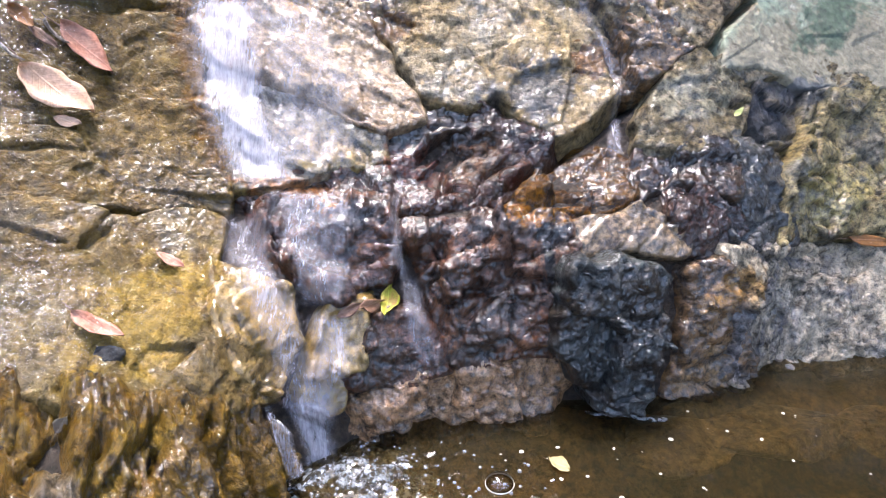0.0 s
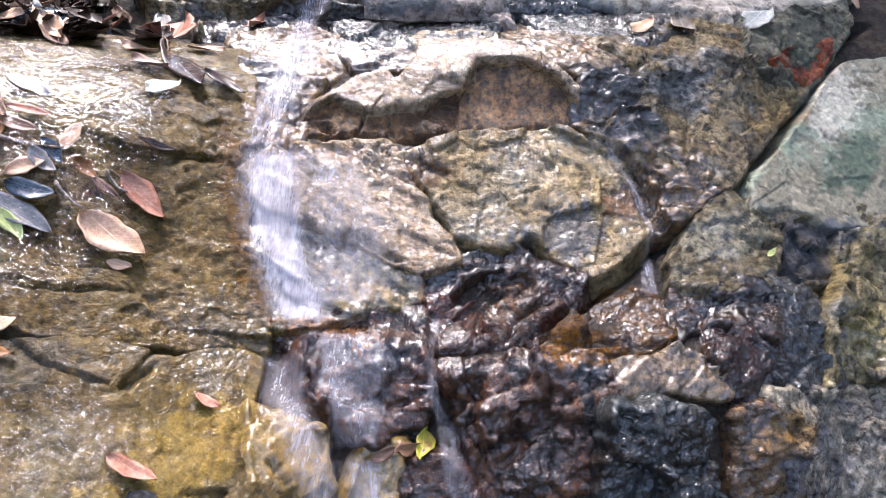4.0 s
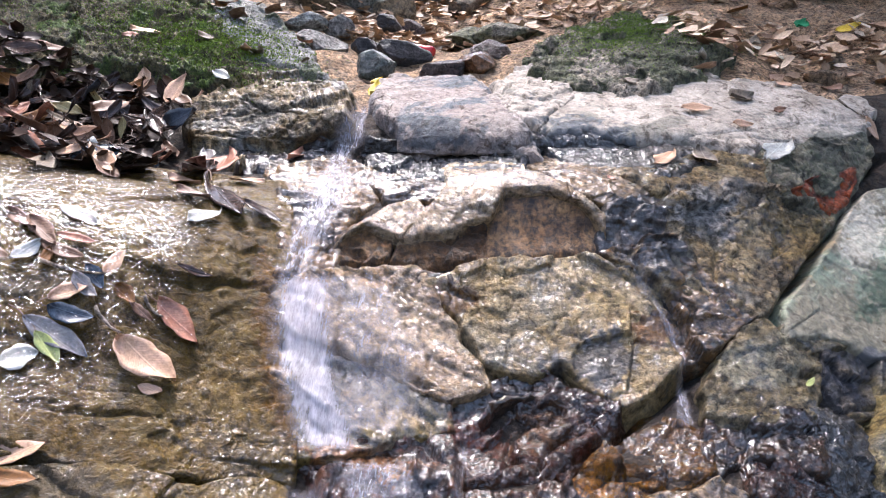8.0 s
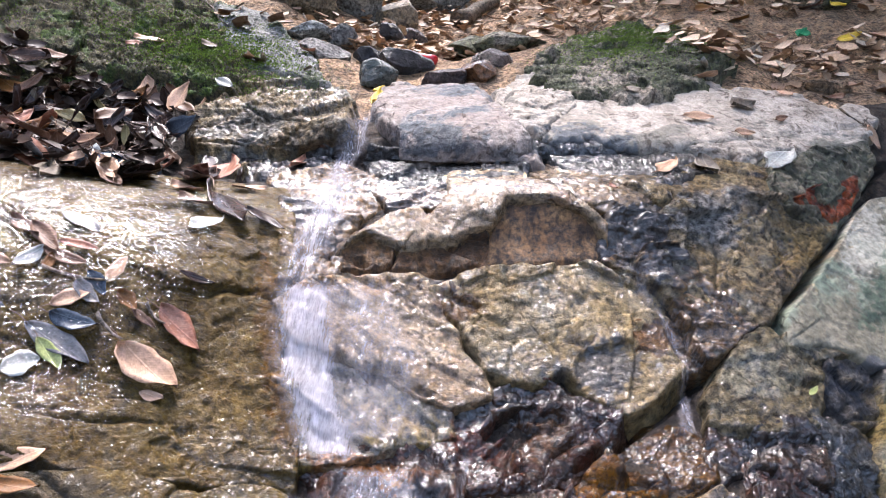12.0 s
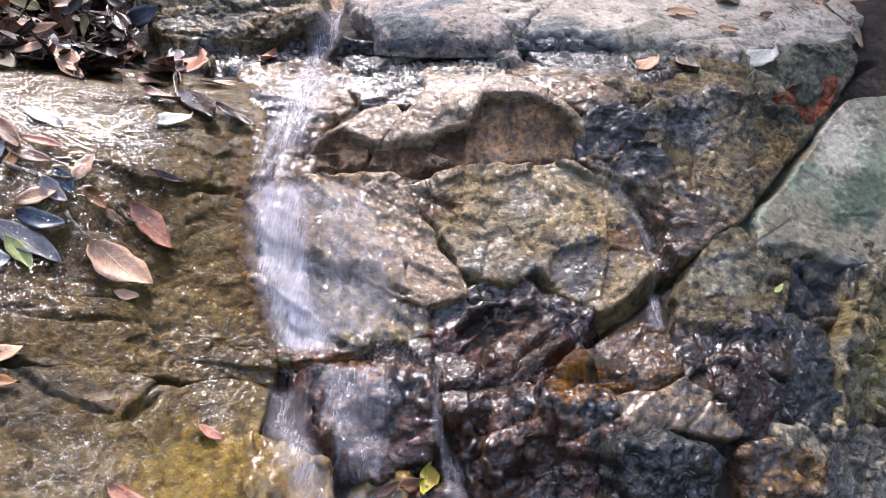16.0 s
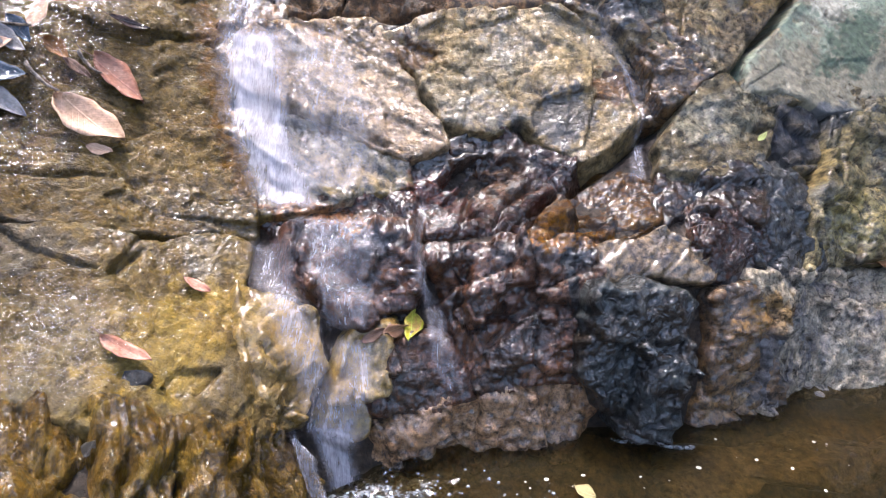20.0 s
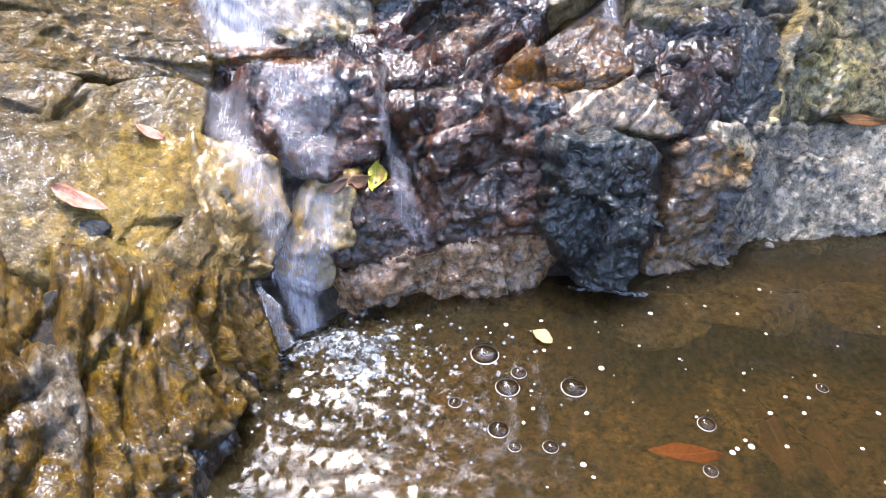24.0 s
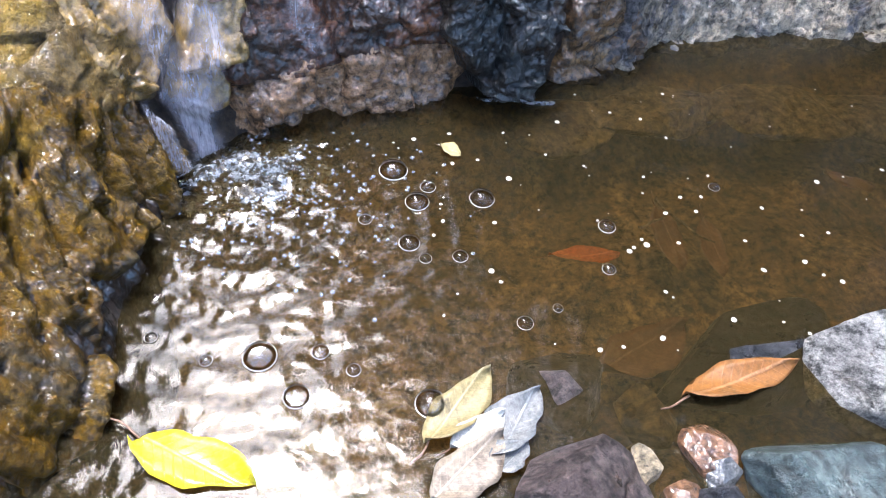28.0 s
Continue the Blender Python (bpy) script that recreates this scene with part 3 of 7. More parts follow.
def edge_distance(p, poly):
    """How far inside (+) or outside (-) an outline the points lie."""
    best, inside = np.full(len(p), 1e9), np.zeros(len(p), bool)
    for a, b in zip(poly, np.roll(poly, -1, 0)):
        ab, ap = b - a, p - a
        t = np.clip((ap @ ab) / (ab @ ab + 1e-12), 0, 1)
        best = np.minimum(best, np.linalg.norm(ap - t[:, None] * ab, axis=1))
        cross = (a[1] > p[:, 1]) != (b[1] > p[:, 1])
        inside ^= cross & (p[:, 0] < ab[0] * (p[:, 1] - a[1]) / (ab[1] + 1e-12) + a[0])
    return np.where(inside, best, -best)


# narrow clefts that run over the stones: lines of (column, row), with their depth and half width
CLEFTS_FACE = [[(2.17, 4.33), (2.32, 4.27), (2.45, 4.23)], [(2.53, 4.32), (2.71, 4.3), (2.89, 4.23), (3.01, 4.18)], [(2.31, 4.69), (2.45, 4.61), (2.6, 4.57)], [(3.35, 4.64), (3.24, 4.66), (3.14, 4.72)], [(3.25, 4.0), (3.44, 4.07), (3.62, 4.12), (3.75, 4.03)], [(3.24, 3.17), (3.45, 3.24), (3.65, 3.81), (3.87, 3.89)], [(3.53, 3.15), (3.73, 3.54), (3.97, 3.86)], [(3.71, 2.97), (3.94, 3.16), (4.08, 3.31)]]
CLEFTS_BANK = [[(4.57, 4.81), (4.75, 4.61), (4.91, 4.42)], [(5.12, 5.88), (5.28, 5.44), (5.62, 4.98)], [(4.69, 5.45), (4.76, 4.95), (4.68, 4.61)], [(5.35, 3.54), (5.58, 3.58), (5.94, 3.38)], [(5.55, 3.1), (5.92, 2.97)], [(5.07, 4.05), (5.17, 3.96), (5.29, 3.98)], [(5.83, 3.93), (5.73, 3.58), (5.72, 3.15)], [(5.13, 2.5), (5.56, 2.25), (5.96, 2.22)], [(5.74, 2.61), (5.94, 2.47)], [(4.59, 3.81), (4.77, 3.61), (4.96, 3.54)], [(4.71, 3.31), (4.68, 2.87), (4.82, 2.61)]]
CLEFTS_SLAB = [[(0.9, 3.79), (1.12, 3.74), (1.42, 3.73)], [(1.16, 2.98), (1.32, 3.05), (1.42, 3.08)], [(0.85, 3.05), (0.94, 2.9), (0.91, 2.77)], [(0.85, 2.78), (0.97, 2.82), (1.1, 2.77)], [(1.47, 4.61), (1.69, 4.66), (1.95, 4.68)], [(1.09, 2.4), (1.23, 2.42), (1.3, 2.53)], [(1.93, 2.33), (1.97, 2.05), (2.04, 1.9)]]
CLEFTS_CRAG = [[(3.4, 2.94), (3.42, 2.59), (3.53, 2.24), (3.53, 1.85)], [(3.72, 2.83), (3.8, 2.47), (4.05, 2.36)], [(3.5, 2.42), (3.71, 2.35), (3.88, 2.47)], [(2.55, 2.8), (2.81, 2.69), (3.1, 2.68)]]
CLEFTS_WALL = [[(1.43, 1.68), (1.36, 1.58), (1.32, 1.34), (1.21, 1.25)], [(1.51, 2.07), (1.48, 1.91), (1.38, 1.84)], [(1.29, 2.24), (1.23, 2.08), (1.16, 1.85), (1.06, 1.62), (0.95, 1.43)], [(1.17, 2.26), (1.08, 2.18), (0.97, 2.17)], [(1.92, 1.76), (1.76, 1.58), (1.7, 1.35)], [(1.08, 2.05), (0.97, 1.99), (0.91, 1.95)], [(1.02, 1.86), (0.93, 1.76), (0.83, 1.67)], [(1.33, 1.89), (1.22, 1.72), (1.16, 1.48), (1.06, 1.28)], [(1.92, 1.31), (1.76, 1.21)], [(1.75, 1.85), (1.71, 1.7)]]
CLEFTS = [(CLEFTS_FACE, 0.020, 0.007), (CLEFTS_BANK, 0.014, 0.006), (CLEFTS_SLAB, 0.012, 0.006), (CLEFTS_CRAG, 0.020, 0.008), (CLEFTS_WALL, 0.030, 0.008)]


def clefts(u, v, base, metric):
    """How deep the clefts cut at the points: sharp at the line, fading out at the ends."""
    p = np.stack([u, v], 1) * metric + 0.010 * np.stack([fractal(base * 22, 3, 91), fractal(base * 22 + 30, 3, 92)], 1)
    deep = np.zeros(len(u))
    for lines, depth, wide in CLEFTS:
        for line in lines:
            q = np.array(line) * metric
            if (p.max(0) < q.min(0) - 0.05).any() or (p.min(0) > q.max(0) + 0.05).any():
                continue
            best, along = np.full(len(u), 9.0), np.zeros(len(u))
            for k, (a, b) in enumerate(zip(q, q[1:])):
                s = np.clip((p - a) @ (b - a) / ((b - a) @ (b - a) + 1e-9), 0, 1)
                far = np.linalg.norm(p - a - s[:, None] * (b - a), axis=1)
                along = np.where(far < best, (k + s) / (len(q) - 1), along)
                best = np.minimum(best, far)
            end = np.clip(np.minimum(along, 1 - along) / 0.2, 0.25, 1)
            deep = np.maximum(deep, depth * end * np.exp(-((best / (wide * (0.6 + 0.4 * end))) ** 1.1)))
    return deep


# mineral stains and one painted highlight: column, row, half width, half height, colour, strength
STAINS_AND_HIGHLIGHT_FACE = [
    (3.98, 4.33, 0.27, 0.13, (0.09, 0.098, 0.108), 0.75),
    (3.59, 4.57, 0.18, 0.12, (0.3, 0.27, 0.2), 0.5),
    # pale tan highlight put into the golden boulder's colour
    (4.16, 4.63, 0.24, 0.21, (0.55, 0.42, 0.24), 0.7),
    (4.28, 4.46, 0.15, 0.10, (0.14, 0.06, 0.02), 0.85),
    (3.21, 4.66, 0.15, 0.08, (0.13, 0.06, 0.02), 0.85),
    (3.37, 4.45, 0.18, 0.09, (0.36, 0.31, 0.22), 0.5),
    (2.64, 4.75, 0.28, 0.06, (0.45, 0.26, 0.1), 0.7),
    (2.66, 4.04, 0.28, 0.11, (0.3, 0.22, 0.13), 0.6),
    (2.55, 3.34, 0.46, 0.27, (0.26, 0.12, 0.05), 0.8),
    (3.24, 3.93, 0.20, 0.16, (0.16, 0.045, 0.025), 0.65),
    (3.88, 3.11, 0.23, 0.21, (0.38, 0.17, 0.03), 0.85),
    (3.57, 3.90, 0.22, 0.20, (0.24, 0.14, 0.08), 0.5),
]
STAINS_BANK = [
    (5.86, 4.35, 0.21, 0.17, (0.06, 0.09, 0.055), 0.9),
    (5.78, 4.75, 0.19, 0.27, (0.52, 0.48, 0.38), 0.7),
    (4.68, 5.54, 0.22, 0.44, (0.33, 0.32, 0.31), 0.75),
    (5.34, 4.96, 0.27, 0.27, (0.3, 0.22, 0.11), 0.75),
    (5.11, 4.69, 0.19, 0.15, (0.16, 0.13, 0.1), 0.6),
    (5.67, 3.89, 0.23, 0.13, (0.05, 0.06, 0.08), 0.75),
    (5.84, 2.79, 0.23, 0.27, (0.34, 0.28, 0.12), 0.7),
    (5.60, 3.45, 0.17, 0.20, (0.24, 0.18, 0.08), 0.6),
    (5.20, 2.12, 0.19, 0.24, (0.36, 0.2, 0.06), 0.7),
    (4.94, 4.13, 0.24, 0.19, (0.29, 0.27, 0.2), 0.6),
    (5.70, 1.96, 0.31, 0.31, (0.4, 0.36, 0.3), 0.5),
    (3.71, 2.90, 0.26, 0.13, (0.06, 0.07, 0.08), 0.6),
]
STAINS_SLAB = [
    (2.74, 3.01, 0.42, 0.15, (0.06, 0.08, 0.11), 0.6),
    (1.56, 2.51, 0.39, 0.25, (0.42, 0.29, 0.09), 0.75),
    (1.64, 4.10, 0.18, 0.53, (0.2, 0.13, 0.045), 0.6),
    (0.95, 3.26, 0.20, 0.20, (0.07, 0.065, 0.06), 0.6),
    (1.96, 4.15, 0.08, 0.76, (0.17, 0.085, 0.02), 0.75),
    (3.23, 7.67, 0.37, 0.21, (0.07, 0.085, 0.1), 0.85),
    (4.16, 7.40, 0.29, 0.65, (0.07, 0.085, 0.1), 0.85),
    (4.87, 5.84, 0.33, 0.31, (0.26, 0.22, 0.19), 0.5),
    (5.71, 6.27, 0.23, 0.58, (0.12, 0.13, 0.1), 0.6),
    (2.34, 7.48, 0.26, 0.40, (0.09, 0.08, 0.07), 0.6),
    (1.06, 1.95, 0.08, 0.19, (0.22, 0.2, 0.17), 0.6),
    (1.33, 2.00, 0.16, 0.13, (0.4, 0.27, 0.08), 0.6),
]


def stains_on(u, v, base):
    amount, tint = np.zeros(len(u)), np.zeros((len(u), 3))
    ragged = 0.45 * fractal(base * 22, 3, 71) + 0.5 * fractal(base * 75, 3, 75)
    for cu, cv, ru, rv, colour, strength in STAINS_AND_HIGHLIGHT_FACE + STAINS_BANK + STAINS_SLAB:
        far = np.hypot((u - cu) / ru, (v - cv) / rv)
        a = strength * np.clip((1.15 - far + ragged) / 0.4, 0, 1)
        tint = np.where((a > amount)[:, None], np.array(colour), tint)
        amount = np.maximum(amount, a)
    return amount, tint


def rock(name, material, outline, seed, h=0.05, edge=0.04, facet=0.015, rough=0.006, flute=0.0, lie=0.0, grow=0.013, step=0.0040):
    """A stone set in the slope: it stands h proud inside its outline and falls away into the joints round it."""
    o = np.array(outline)
    mid = o.mean(0)
    size_u = np.linalg.norm(slope(mid[:1] + 0.1, mid[1:])[0] - slope(mid[:1] - 0.1, mid[1:])[0]) / 0.2
    size_v = np.linalg.norm(slope(mid[:1], mid[1:] + 0.1)[0] - slope(mid[:1], mid[1:] - 0.1)[0]) / 0.2
    metric = np.array([size_u, size_v])
    lo, hi = o.min(0) - 0.03 / metric, o.max(0) + 0.03 / metric
    span = (hi - lo) * metric
    step = max(step, math.sqrt(span[0] * span[1] / 60000))
    nu, nv = max(8, int(span[0] / step)), max(8, int(span[1] / step))
    u, v = np.meshgrid(np.linspace(lo[0], hi[0], nu), np.linspace(lo[1], hi[1], nv))
    u, v = u.ravel(), v.ravel()
    base, n = slope(u, v), slope_normal(u, v)
    wob = 0.35 * edge * np.stack([fractal(base * 16, 3, seed), fractal(base * 16 + 50, 3, seed)], 1)
    d = edge_distance(np.stack([u, v], 1) * metric + wob, o * metric)
    h, edge = 0.54 * h, 0.42 * edge
    d = d + (grow if grow < 0.003 else max(grow, 0.0155))
    x = np.clip(d / edge, 0, 1)
    dome = 1 - (1 - x) ** 3.2
    run = np.array([math.cos(radians(lie)), 0, math.sin(radians(lie))])
    drawn = base - 0.65 * np.outer(base @ run, run) if lie else base
    if flute:
        drawn = np.stack([u * metric[0], v * metric[1] * 0.28, 0 * u], 1)
    big = facets(drawn / 0.13 + seed, seed) + 0.36 * facets(drawn / 0.05 + seed, seed + 20) + 0.2 * facets(drawn / 0.022 + seed, seed + 40)
    height = h * dome + facet * big * np.clip(d / edge + 0.3, 0, 1) + 0.6 * rough * fractal(base * 60, 4, seed + 3) + 0.12 * abs(h) * bumps(base * 7 + seed, seed)
    if flute:
        rib = np.stack([u * metric[0] * 15 + 0.8 * bumps(base * 5, seed), v * metric[1] * 2.4, 0 * u], 1)
        height += flute * (np.minimum(1, np.abs(fractal(rib, 2, seed)) * 2.6) - 0.6 + 0.35 * np.minimum(1, np.abs(fractal(rib * (2.7, 2.2, 1), 2, seed + 5)) * 2.2))
    height = height - clefts(u, v, base, metric)
    height = np.where(d < 0, height * 0.3 + d * 2.5, height)
    p = base + n * height[:, None]
    under = base - n * 0.07
    quads = grid_quads(nu, nv)
    quads = quads[(d[quads] > -0.022).all(1)]
    # a wall round the rim, down into the bedrock
    k = len(p)
    edges = np.concatenate([quads[:, [a, (a + 1) % 4]] for a in range(4)])
    key = np.sort(edges, 1)
    _, first, count = np.unique(key[:, 0] * k + key[:, 1], return_index=True, return_counts=True)
    rim = edges[first[count == 1]]
    walls = np.stack([rim[:, 1], rim[:, 0], rim[:, 0] + k, rim[:, 1] + k], 1)
    quads = np.concatenate([quads, walls])
    used, flat = np.unique(quads, return_inverse=True)
    ob = placed(name, np.concatenate([p, under])[used], flat.reshape(quads.shape), material)
    amount, tint = stains_on(u, v, base)
    both = np.concatenate([amount, amount])[used]
    ob.data.attributes.new("tint_amount", "FLOAT", "POINT").data.foreach_set("value", both.astype(np.float32))
    rgba = np.concatenate([np.concatenate([tint, tint])[used], np.ones((len(used), 1))], 1)
    ob.data.attributes.new("tint_colour", "FLOAT_COLOR", "POINT").data.foreach_set("color", rgba.astype(np.float32).ravel())
    return ob


